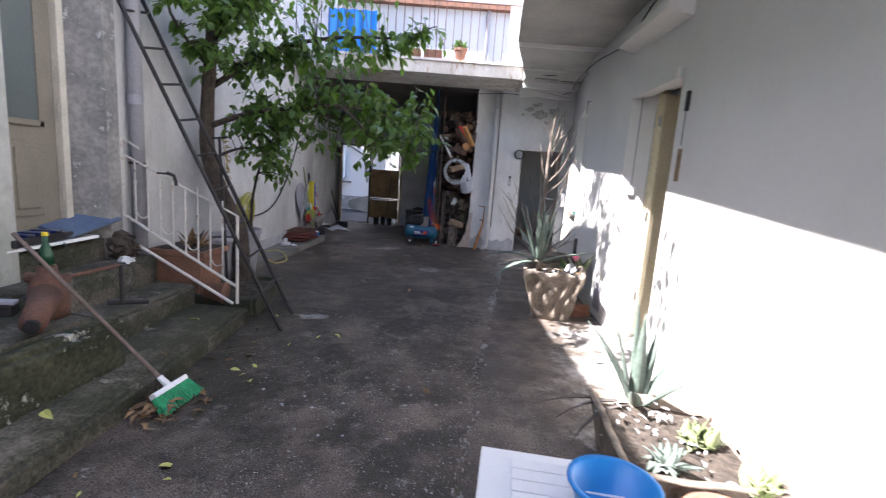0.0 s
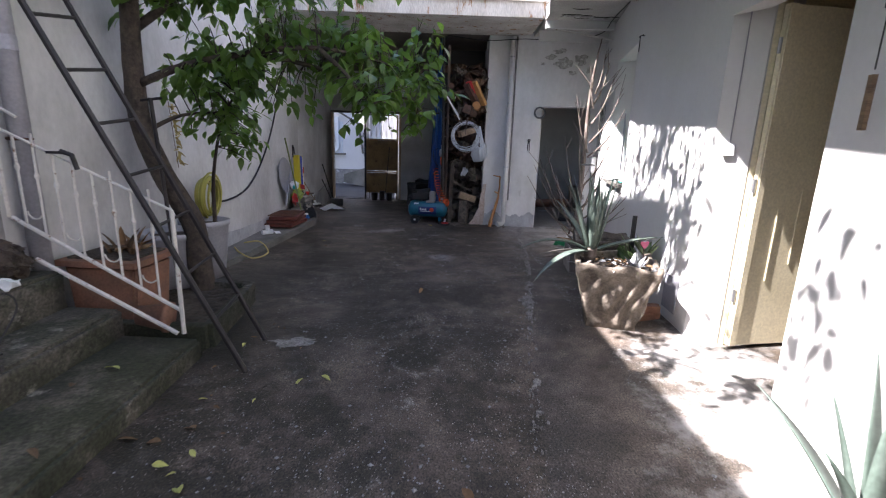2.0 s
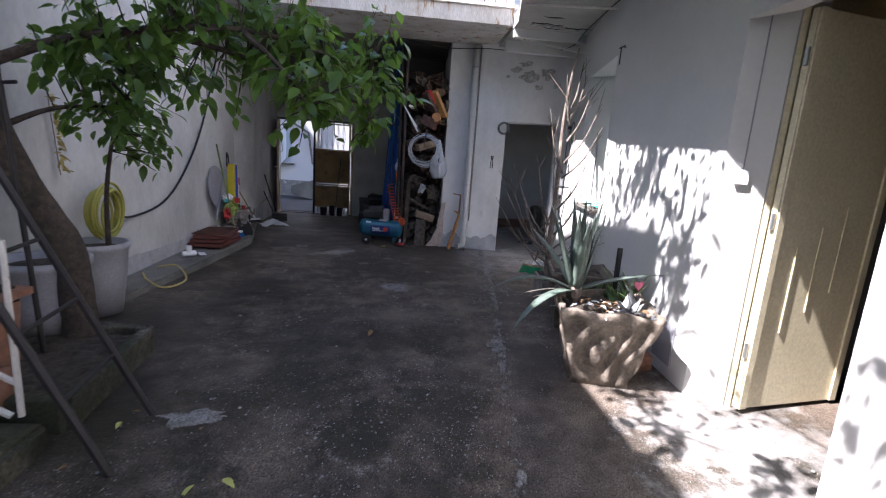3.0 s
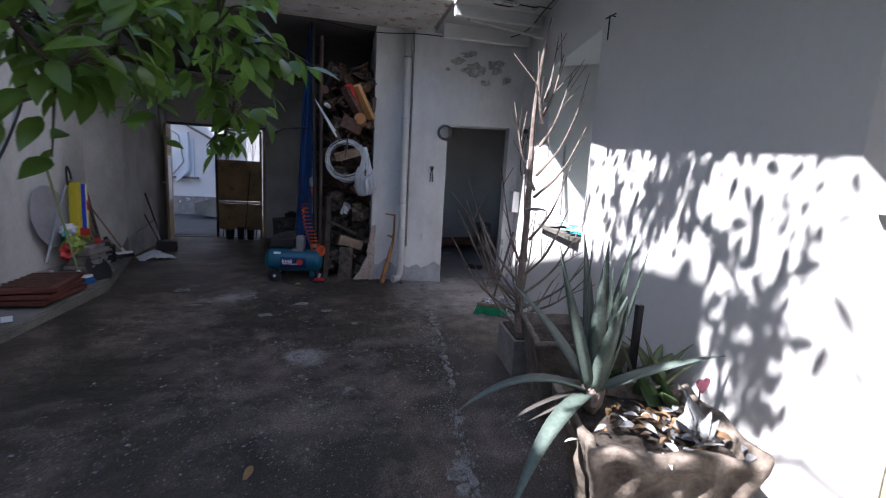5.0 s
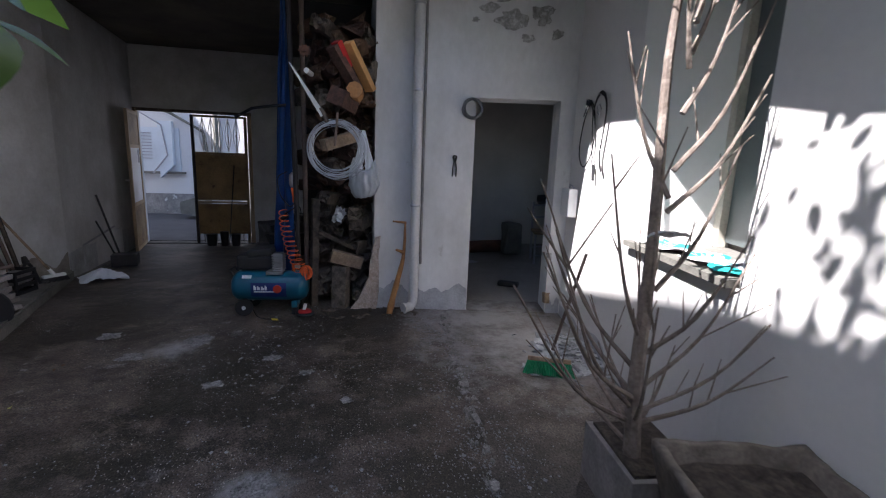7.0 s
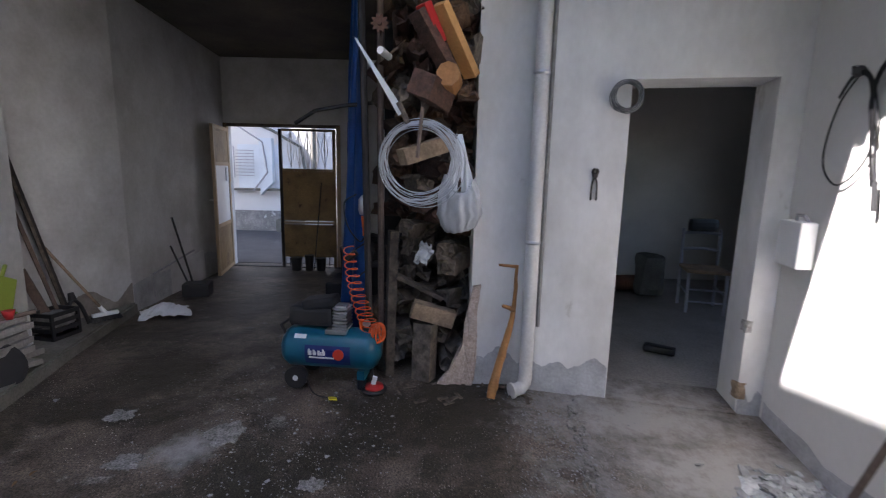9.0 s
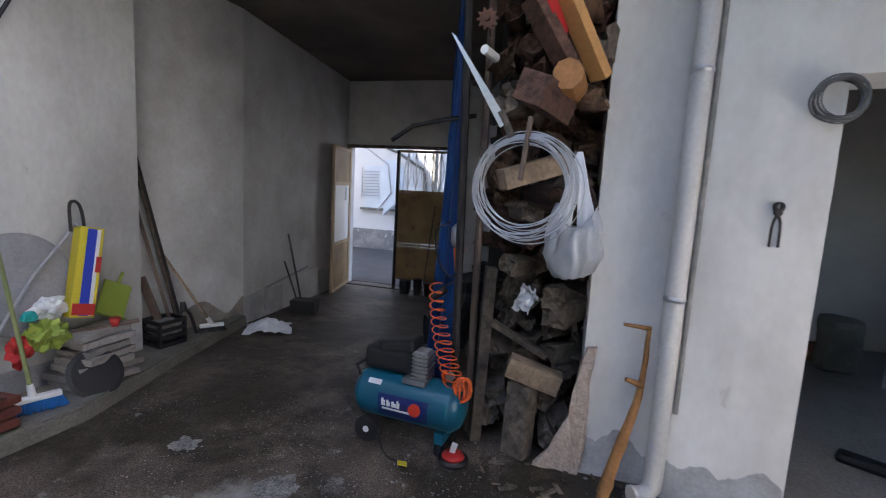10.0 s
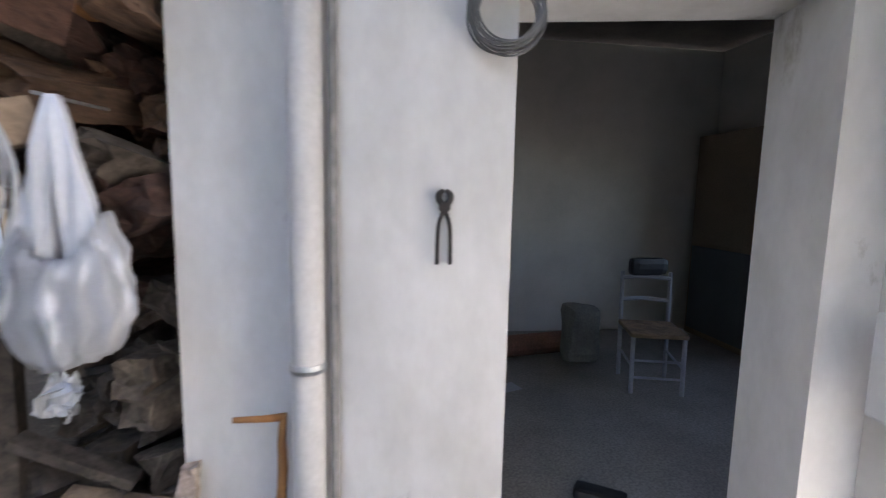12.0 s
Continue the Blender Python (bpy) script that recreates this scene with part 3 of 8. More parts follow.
for k in range(7):
    x, y = rnd.uniform(1.1, 1.75), rnd.uniform(7.3, 7.84)
    pts = [(x + 0.06 * j, y + rnd.uniform(-0.02, 0.02), 2.999) for j in range(rnd.randint(3, 7))]
    structure("ceiling_crack", tube(pts, [0.002] + [rnd.uniform(0.004, 0.011) for _ in pts[2:]] + [0.002], None, 5), "iron", "dark ragged crack in the slab underside")
    if k % 2:
        structure("ceiling_flake", rough_up(box((x, y + 0.02, 2.985), (x + rnd.uniform(0.1, 0.25), y + 0.08, 2.998)), 0.01, 9, 2), "flaked", "loose flake of ceiling plaster")
bm = box((0.7, 5.72, 2.955), (1.72, 5.75, 2.999))
structure("beam", bm, "wall")
# upper storey seen over the balcony
structure("wall_upper", box((-2.9, 12.0, 3.22), (6, 12.3, 5.4)), "bright_wall", "sunlit white wall of the upper storey")
# dark room
bm = bmesh.new()
box((0.95, 12.3, -0.1), (5, 12.5, 3), bm)
# this side wall has an added opening, out of view, letting skylight in
box((4.6, 8.2, -0.1), (4.8, 9.0, 3), bm)
box((4.6, 9.0, -0.1), (4.8, 10.7, 1.1), bm)
box((4.6, 9.0, 2.2), (4.8, 10.7, 3), bm)
box((4.6, 10.7, -0.1), (4.8, 12.3, 3), bm)
box((2.75, 8.2, -0.1), (4.6, 8.4, 3), bm)
structure("wall_room", bm, "wall_room", "bare dim plaster walls of the dark room")
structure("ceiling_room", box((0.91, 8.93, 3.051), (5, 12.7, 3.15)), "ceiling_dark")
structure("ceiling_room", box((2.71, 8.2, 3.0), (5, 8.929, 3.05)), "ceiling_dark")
structure("floor_room", prism([(0.95, 9.22), (2.72, 8.82), (4.6, 8.41), (4.6, 12.3), (0.95, 12.3)], -0.17, 0.012), "floor_room", "grey brown smooth concrete floor of the dark room")
# side room behind the ochre door
bm = bmesh.new()
box((4.2, 2.5, -0.1), (4.4, 5.8, 3), bm)
box((2.16, 5.0, -0.1), (4.2, 5.1, 3), bm)
box((2.31, 2.3, -0.1), (4.4, 2.499, 3), bm)
structure("wall_side_room", bm, "yellow_paint", "ochre painted inner wall")
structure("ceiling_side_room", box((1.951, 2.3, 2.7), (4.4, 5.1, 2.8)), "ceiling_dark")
bm = box((2.45, 6.0, 0), (3.2, 7.6, 3))
structure("wall_window_back", bm, "wall_room")
# unseen wall closing the yard behind the start, made tall to cut skylight
structure("wall_south", box((-3.2, -3.3, 0), (2.3, -3.001, 6.0)), "wall", "plain white wall added out of view to cut skylight")


# damp, peeling feet of the walls
def damp(p, q, out, h, seed, mat="damp"):
    """A thin irregular patch of bare damp plaster along the foot of a wall, on the side given by out."""
    bm = bmesh.new()
    n = 60
    o = Vector(out)
    lo0, hi0 = None, None
    for i in range(n + 1):
        t = i / n
        x, y = p[0] + (q[0] - p[0]) * t, p[1] + (q[1] - p[1]) * t
        z = h * (0.75 + 0.5 * noise.noise((seed, t * 3, 0)) + 0.1 * noise.noise((seed, t * 9, 2)) + 0.03 * noise.noise((seed, t * 40, 4)))
        lo, hi = bm.verts.new((x + o.x, y + o.y, -0.15)), bm.verts.new((x + o.x, y + o.y, z))
        back = bm.verts.new((x - o.x, y - o.y, z))
        if lo0:
            bm.faces.new((lo0, lo, hi, hi0[0])), bm.faces.new((hi0[0], hi, back, hi0[1]))
        lo0, hi0 = lo, (hi, back)
    bmesh.ops.recalc_face_normals(bm, faces=bm.faces)
    structure("wall_foot", bm, mat, "grey damp band along the foot of the wall")
damp((0.862, FY(0.86)), (1.335, FY(1.335)), (-0.0006, -0.0014), 0.28, 3)
damp((0.475, 9.0), (0.855, 9.0), (0, -0.0014), 0.3, 8)
damp((2.075, FY(2.075)), (2.2, FY(2.2)), (-0.0006, -0.0014), 0.18, 5)
damp((RX(7.5), 7.5), (RX(8.6), 8.6), (-0.003, 0), 0.16, 6)
damp((-2.72, 5.0), (-2.72, 9.27), (0.003, 0), 0.32, 12)
damp((-2.95, 9.3), (-2.8, 10.5), (0.004, 0), 0.34, 15, "damp_brown")
damp((-2.8, 10.51), (-3.1, 13.2), (0.004, 0), 0.3, 19)


def wall_hole(y, z, r, seed):
    """A chipped hole with a raised ragged lip in the near whitewash."""
    bm = bmesh.new()
    n, lip, inner = 18, [], []
    for i in range(n):
        a = i * math.tau / n
        k = 1 + 0.6 * noise.noise((seed, math.cos(a) * 1.5, math.sin(a) * 1.5))
        lip.append(bm.verts.new((-2.638, y + r * 1.25 * k * math.cos(a), z + r * k * math.sin(a))))
        inner.append(bm.verts.new((-2.631, y + r * 1.0 * k * math.cos(a), z + r * 0.8 * k * math.sin(a))))
    mid = bm.verts.new((-2.639, y, z))
    for i in range(n):
        bm.faces.new((lip[i], lip[(i + 1) % n], inner[(i + 1) % n], inner[i]))
        bm.faces.new((inner[i], inner[(i + 1) % n], mid))
    bmesh.ops.recalc_face_normals(bm, faces=bm.faces)
    structure("wall_patch", bm, "flaked", "chipped hole in the whitewash")
for k, (y, z, r) in enumerate(((2.66, 1.62, 0.03), (2.5, 2.1, 0.035), (2.6, 1.95, 0.018), (2.35, 1.75, 0.02), (2.58, 1.1, 0.02), (2.62, 0.9, 0.03))):
    wall_hole(y, z, r, k * 1.9)


# ---- street beyond the gate ----
def far_house():
    h = thing("street_house", "white sunlit house across the street with a shuttered window", "house", (-4, 17.5, -0.2))
    ps = [part("wall", box((-9, 17.5, -0.3), (3.5, 22, 7.5)), "bright_wall"), part("plinth", box((-9, 17.44, -0.3), (3.5, 17.499, 0.35)), "stone_old")]
    w = part("window", box((-4.75, 17.44, 0.9), (-3.75, 17.495, 1.95)), "shutter", None, "pale louvred shutters")
    ps.append(w)
    ps.append(part("window_sill", box((-4.85, 17.36, 0.84), (-3.65, 17.495, 0.895)), "concrete"))
    ps.append(part("drain_pipe", rod((-2.9, 17.42, -0.2), (-2.9, 17.42, 7.4), 0.06), "concrete", None, "grey drain pipe"))
    ps.append(part("gable_trim", tube([(-5.5, 17.43, 2.9), (-3.9, 17.43, 2.3), (-3.2, 17.43, 1.9), (-3.05, 17.43, 0.9)], 0.035), "concrete", None, "grey cable across the wall"))
    under(h, *ps)
far_house()
def beam_like(p, q, w):
    """A sloping slab between two points against the far wall."""
    return prism([(p[0] - w / 2, p[1] - 0.08), (p[0] + w / 2, p[1] - 0.08), (p[0] + w / 2, p[1] + 0.1), (p[0] - w / 2, p[1] + 0.1)], [q[2], q[2] + 0.3, q[2] + 0.3, q[2]], p[2])
sp = thing("street_porch", "white sloping porch wall beside the street house", "porch", (-4.0, 17.3, -0.2))
under(sp, part("wall", beam_like((-4.0, 17.32, 2.1), (-4.35, 17.32, 0.75), 0.3), "shutter"), part("cable", tube([(-5.6, 17.2, 2.55), (-4.6, 17.2, 2.35), (-4.05, 17.2, 2.0), (-3.95, 17.2, 1.3), (-4.3, 17.2, 0.85)], 0.018), "pipe_grey"),
      part("shutter_slat", box((-4.84, 17.4, 1.15), (-4.83, 17.43, 1.9)), "pipe_grey"))
for k in range(9):
    under(sp, part("shutter_slat", box((-4.8, 17.41, 1.2 + 0.075 * k), (-4.36, 17.435, 1.215 + 0.075 * k)), "pipe_grey"))
ds = thing("rubbish_skip", "grey plastic barrow tipped on the street", "barrow", (-3.0, 16.6, -0.16))
bm = prism([(-3.5, 16.4), (-2.7, 16.4), (-2.7, 16.9), (-3.5, 16.9)], [-0.02, -0.16, -0.16, -0.02], [0.25, 0.5, 0.5, 0.25])
under(ds, part("tray", bm, "concrete"))
tagged(part("street_parapet", box((-2.6, 15.6, -0.2), (0.2, 15.75, 0.75)), "wall_grimy"), kind="structure")
# asphalt laid extra dark, so its colour carries the street's shadow too
structure("road", box((-20, 13.56, -0.3), (20, 17.43, -0.152)), "asphalt", "dark asphalt street surface with shade put into its colour")


def blotch(x, z, w, h, seed, mat):
    """A flaked, uneven patch of bare plaster standing just off the end wall."""
    bm = bmesh.new()
    n = 36
    slope = (FB[1] - FA[1]) / (FB[0] - FA[0])
    ring = []
    for i in range(n):
        a = i * math.tau / n
        r = 0.7 + 0.55 * noise.noise((seed, math.cos(a) * 1.5, math.sin(a) * 1.5)) + 0.25 * noise.noise((seed, math.cos(a) * 6, math.sin(a) * 6))
        ring.append((x + w * r * math.cos(a), z + h * r * math.sin(a)))
    front = [bm.verts.new((u, FA[1] + (u - FA[0]) * slope - 0.0015, v)) for u, v in ring]
    back = [bm.verts.new((u, FA[1] + (u - FA[0]) * slope + 0.003, v)) for u, v in ring]
    bm.faces.new(front)
    for i in range(n):
        bm.faces.new((front[i], front[(i + 1) % n], back[(i + 1) % n], back[i]))
    bmesh.ops.triangulate(bm, faces=bm.faces[:])
    bmesh.ops.recalc_face_normals(bm, faces=bm.faces)
    structure("wall_patch", bm, mat, "flaked grey patch of bare plaster above the doorway")
for k, (x, z, w, h) in enumerate(((1.62, 2.6, 0.17, 0.1), (1.86, 2.66, 0.13, 0.1), (1.42, 2.7, 0.1, 0.05), (1.75, 2.47, 0.08, 0.045), (1.98, 2.5, 0.06, 0.07), (1.55, 2.79, 0.12, 0.05), (1.3, 2.6, 0.04, 0.03))):
    blotch(x, z, w, h, k * 3.7 + 1, "flaked")


# ---- plants ----
def strip_leaf(bm, base, azim, elev, length, width, droop, bend=0.0, thick=0.012, steps=9, twist=0.0):
    """A tapered, channelled succulent leaf: starts at an elevation and droops along its way."""
    p, a, e = Vector(base), radians(azim), radians(elev)
    rings = []
    for i in range(steps + 1):
        t = i / steps
        w = width * (0.75 + 1.1 * t - 1.2 * t * t) * (1 - t ** 2.2) + 0.002
        d = Vector((math.cos(a) * math.cos(e), math.sin(a) * math.cos(e), math.sin(e)))
        side = Vector((-math.sin(a), math.cos(a), 0))
        up = side.cross(d) * -1
        th = thick * (1 - 0.8 * t)
        rings.append([bm.verts.new(p + side * w), bm.verts.new(p - up * 0.25 * w * -1 * -1), bm.verts.new(p - side * w), bm.verts.new(p - up * (th + 0.35 * w))])
        p = p + d * (length / steps)
        e -= radians(droop) / steps
        a += radians(bend) / steps
    for q, r in zip(rings, rings[1:]):
        for k in range(4):
            bm.faces.new((q[k], q[(k + 1) % 4], r[(k + 1) % 4], r[k]))
    bm.faces.new(rings[0]), bm.faces.new(rings[-1][::-1])
    bmesh.ops.recalc_face_normals(bm, faces=bm.faces)
    return bm


def agave(base, leaves, dead, label):
    e = thing("agave", label, "plant", base)
    for az, el, ln, dr, bd in leaves:
        under(e, part("leaf", strip_leaf(bmesh.new(), Vector(base) + Vector((math.cos(radians(az)), math.sin(radians(az)), 0)) * 0.02, az, el, ln, 0.036, dr, bd), "agave", None, "", True))
    for az, el, ln, dr, bd in dead:
        under(e, part("withered_leaf", strip_leaf(bmesh.new(), base, az, el, ln, 0.012, dr, bd), "agave_dark", None, "thin withered dark leaf", True))
    bm = lathe([(0.02, -0.09), (0.045, -0.06), (0.05, 0), (0.03, 0.05)], base)
    under(e, part("stem", rough_up(bm, 0.012, 25), "dead_bark", None, "pale fibrous stump"))
    return e


def planter(at, top, bottom, h, turn, mat, label, relief=True):
    """A flared square planter: wavy rim, thick wall, soil inside, carved folds on its sides."""
    e = thing("planter", label, "planter", at)
    m = Matrix.Translation(at) @ pose(0, 0, 0, 0, 0, turn)
    bm = bmesh.new()
    def ring(sx, sy, z, wave, n=40):
        out = []
        for side in range(4):
            for i in range(n):
                t = i / n * 2 - 1
                x, y = ((t, -1), (1, t), (-t, 1), (-1, -t))[side]
                k = 1 + wave * math.cos(t * math.pi * 2.0) * (0.03 if relief else 0.01)
                fold = (0.017 * math.sin(15 * math.hypot(t * 0.9 + 0.25 * math.sin(z * 11), (z / h - 0.5) * 0.9) + 5 * t * (z / h)) * wave) if relief else 0
                nx, ny = ((0, -1), (1, 0), (0, 1), (-1, 0))[side]
                out.append(bm.verts.new(m @ Vector((x * sx / 2 * k + nx * fold, y * sy / 2 * k + ny * fold, z + ((0.012 if relief else 0.004) * math.sin(t * 6 + side) * (z > h * 0.95))))))
        return out
    tx, ty = top
    bx, by = bottom
    rows = [ring(bx, by, 0, 0), ring(bx * 1.02, by * 1.02, h * 0.12, 1)]
    for f in (0.2, 0.28, 0.36, 0.44, 0.52, 0.6, 0.68, 0.76, 0.84):
        g = f ** 1.5
        rows.append(ring(bx + (tx - bx) * g, by + (ty - by) * g, h * f, 1))
    rows += [ring(tx * 0.97, ty * 0.97, h * 0.9, 0.4), ring(tx, ty, h * 0.96, 0), ring(tx, ty, h, 0), ring(tx - 0.06, ty - 0.06, h, 0), ring(tx - 0.08, ty - 0.08, h - 0.07, 0)]
    for a, b in zip(rows, rows[1:]):
        for i in range(len(a)):
            j = (i + 1) % len(a)
            bm.faces.new((a[i], a[j], b[j], b[i]))
    bm.faces.new(rows[0][::-1]), bm.faces.new(rows[-1])
    rough_up(bm, 0.006, 15)
    under(e, part("pot", bm, mat, None, "", True))
    bm = bmesh.new()
    bmesh.ops.create_grid(bm, x_segments=16, y_segments=16, size=0.5, matrix=m @ Matrix.Translation((0, 0, h - 0.055)) @ Matrix.Diagonal((tx - 0.09, ty - 0.09, 1, 1)))
    rough_up(bm, 0.022, 14)
    under(e, part("soil", bm, "soil", None, "dry dark soil with litter"))
    return e


planter((1.17, 4.66, 0), (0.6, 0.55), (0.36, 0.34), 0.52, -14, "cast_stone", "carved beige cast stone planter with an agave")
planter((1.4, 5.66, 0), (0.52, 0.56), (0.36, 0.4), 0.5, -14, "stone_dim", "worn brown cast stone planter of bare soil", False)
planter((1.12, 1.95, 0), (0.62, 0.75), (0.5, 0.62), 0.3, -6, "cast_stone", "low weathered stone trough planted with succulents", False)
e = thing("plastic_planter", "square dark grey plastic planter holding a dead tree", "planter", (1.37, 6.25, 0))
bm = prism([(1.22, 6.06), (1.52, 6.02), (1.56, 6.42), (1.26, 6.47)], 0, 0.27)
under(e, part("pot", bm, "slate"), part("soil", prism([(1.24, 6.08), (1.5, 6.05), (1.54, 6.4), (1.28, 6.44)], 0.271, 0.285), "soil"))
e = thing("garden_brick", "broken brown bricks stacked behind the planter", "brick", (1.5, 4.78, 0))
bm = obox((0.22, 0.11, 0.06), Matrix.Translation((1.5, 4.75, 0.03)) @ pose(0, 0, 0, 0, 0, 20), None, 0.004)
under(e, part("brick", bm, "terracotta"), part("brick", obox((0.2, 0.1, 0.06), Matrix.Translation((1.51, 4.77, 0.09)) @ pose(0, 0, 0, 0, 0, -12), None, 0.004), "terracotta"))

agave((1.02, 4.8, 0.56), [(100, 82, 0.62, 8, 0), (160, 76, 0.6, 4, 0), (200, 68, 0.62, 6, 5), (20, 80, 0.62, 6, 0), (60, 86, 0.6, -6, 0), (340, 76, 0.58, -4, 0), (140, 84, 0.56, -4, 0), (230, 80, 0.55, -8, 0), (0, 84, 0.5, -12, 0), (300, 80, 0.52, -6, 0), (280, 84, 0.5, 5, 0), (185, 28, 0.62, 62, 12),
                          (215, 6, 0.72, 40, 14), (355, 22, 0.6, 22, 6), (120, 50, 0.55, 25, 0), (255, 70, 0.5, 12, 0)],
      [(195, 5, 0.55, 15, 20), (205, -2, 0.5, 8, -10)], "blue green agave with long toothed leaves in a carved planter")
agave((1.1, 2.32, 0.24), [(100, 84, 0.58, 6, 0), (150, 76, 0.5, 8, 0), (45, 68, 0.48, 8, 0), (10, 58, 0.4, 6, 0), (80, 88, 0.5, 4, 0), (190, 66, 0.42, 20, 0), (320, 50, 0.32, 15, 0), (240, 50, 0.3, 30, 0), (130, 60, 0.5, 25, 0)],
      [(178, 12, 0.6, 35, 10), (192, 18, 0.5, 50, 10), (205, 10, 0.55, 40, 25)], "pale green agave in a trough by the sunny wall")


def branches():
    """The dead tree: one straight stem with rising forked side branches."""
    e = thing("dead_tree", "leafless dead young tree in a grey pot", "tree", (1.31, 6.2, 0.28))
    stem = smooth_path([(1.31, 6.2, 0.24), (1.3, 6.22, 0.6), (1.32, 6.25, 1.16), (1.33, 6.3, 1.79), (1.36, 6.3, 2.2), (1.4, 6.3, 2.45)], 4)
    under(e, part("trunk", tube(stem, [0.035 - 0.03 * i / (len(stem) - 1) for i in range(len(stem))]), "dead_bark"))
    rnd = random.Random(5)
    ways = [((0.8, 6.0, 1.22), 0.45), ((0.68, 6.0, 1.05), 0.4), ((0.72, 5.9, 1.17), 0.5), ((1.05, 6.6, 1.15), 0.5), ((0.92, 6.4, 1.35), 0.6), ((1.8, 6.1, 0.89), 0.45), ((1.74, 6.05, 0.74), 0.4), ((1.74, 6.2, 1.1), 0.55),
            ((1.68, 6.2, 1.75), 1.25), ((1.64, 6.2, 1.96), 1.4), ((1.56, 6.25, 2.1), 1.6), ((1.5, 6.28, 2.22), 1.8), ((1.45, 6.28, 2.3), 1.9), ((1.6, 6.2, 1.5), 0.95), ((1.2, 6.1, 1.6), 0.8), ((1.08, 6.2, 1.45), 0.7),
            ((1.22, 6.4, 1.9), 1.3), ((1.1, 5.9, 1.0), 0.4), ((1.5, 6.0, 1.2), 0.7), ((1.28, 6.2, 2.2), 1.75), ((1.2, 6.9, 1.0), 0.35), ((1.45, 6.85, 0.75), 0.45), ((1.62, 6.75, 1.15), 0.6), ((1.1, 6.75, 0.7), 0.3), ((1.7, 6.5, 0.6), 0.35)]
    for (x, y, z), z0 in ways:
        x0 = 1.31 + 0.03 * z0
        mid = Vector((x0 + (x - x0) * 0.55, 6.22 + (y - 6.22) * 0.55, z0 + (z - z0) * 0.38))
        pts = smooth_path([(x0, 6.23, z0), mid, (x, y, z)], 4)
        bm = tube(pts, [0.011 - 0.008 * i / (len(pts) - 1) for i in range(len(pts))], None, 6)
        for _ in range(3):
            k = rnd.randint(2, len(pts) - 2)
            q = Vector(pts[k])
            d = (Vector((x, y, z)) - mid).normalized() + Vector((rnd.uniform(-0.7, 0.7), rnd.uniform(-0.7, 0.7), rnd.uniform(0, 0.5)))
            tube([q, q + d * rnd.uniform(0.06, 0.2)], [0.004, 0.002], bm, 5)
        under(e, part("branch", bm, "dead_bark"))
branches()
e = thing("curled_leaf", "dry curled pale leaf caught on the dead tree", "leaf", (1.36, 6.22, 1.17))
bm = bmesh.new()
for az in (10, 170, 60):
    strip_leaf(bm, (1.35, 6.19, 1.18), az, 10, 0.1, 0.025, 50)
under(e, part("leaf", bm, "rubble"))
e = thing("garden_stake", "dark wooden garden stake", "stake", (1.52, 5.3, 0))
under(e, part("post", box((1.5, 5.2, 0), (1.53, 5.23, 0.78)), "black"))


def small_plant(name, label, at, count, size, mat, seed, width=0.35, elev=(30, 85), leafname="leaf"):
    rnd = random.Random(seed)
    e = thing(name, label, "plant", at)
    for _ in range(count):
        b = Vector(at) + Vector((rnd.uniform(-1, 1), rnd.uniform(-1, 1), 0)) * size * 0.4
        s = size * rnd.uniform(0.5, 1.1)
        under(e, part(leafname, strip_leaf(bmesh.new(), b, rnd.uniform(0, 360), rnd.uniform(*elev), s, s * width * 0.5, 25, 0, 0.006, 5), mat, None, "", True))
    return e

small_plant("cactus", "small prickly pear cactus with flat pads", (1.35, 4.82, 0.49), 7, 0.15, "cactus", 3, 0.6, leafname="pad")
small_plant("cactus", "small prickly pear beside a bare planter", (1.42, 5.25, 0.36), 8, 0.18, "cactus", 4, 0.6, leafname="pad")
small_plant("succulent", "yellow green broad leaved succulent by the wall", (1.55, 5.12, 0.42), 9, 0.24, "succulent", 6, 0.35, (50, 88))
small_plant("succulent", "low pale succulent beside the agave", (1.3, 4.55, 0.48), 6, 0.14, "rubble", 7, 0.35)
small_plant("succulent", "sunlit yellow green jade succulent in the trough", (1.24, 1.95, 0.26), 52, 0.11, "succulent", 8, 0.6, (10, 85))
small_plant("succulent", "sunlit pale trailing succulent in the trough", (1.0, 1.75, 0.28), 40, 0.09, "agave", 9, 0.4, (-10, 70))
small_plant("succulent", "bushy yellow green succulent near the wall", (1.3, 1.62, 0.26), 50, 0.12, "succulent", 10, 0.55, (10, 85))
e = thing("plant_pot", "terracotta pot beside the trough", "pot", (1.05, 1.4, 0))
under(e, part("pot", lathe([(0.1, 0), (0.14, 0.24), (0.16, 0.24), (0.16, 0.29), (0.14, 0.29), (0.13, 0.26)], (1.05, 1.4, 0)), "terracotta", None, "", True))
small_plant("succulent", "small pale succulent in a terracotta pot", (1.05, 1.4, 0.26), 14, 0.12, "succulent", 12, 0.5, (10, 80))
e = thing("heart_ornament", "small pink heart ornament on a stick", "ornament", (1.37, 4.62, 0.47))
under(e, part("stick", rod((1.37, 4.62, 0.47), (1.36, 4.62, 0.62), 0.003), "stick"))
bm = prism([(0.035 * 16 * math.sin(k * math.tau / 20) ** 3 / 16, 0.035 * (13 * math.cos(k * math.tau / 20) - 5 * math.cos(k * math.tau / 10) - 2 * math.cos(k * math.tau * 3 / 20)) / 16) for k in range(20)], 0, 0.008)
bm.transform(Matrix.Translation((1.36, 4.615, 0.65)) @ pose(0, 0, 0, 90, 0, 10))
under(e, part("heart", bm, "pink"))


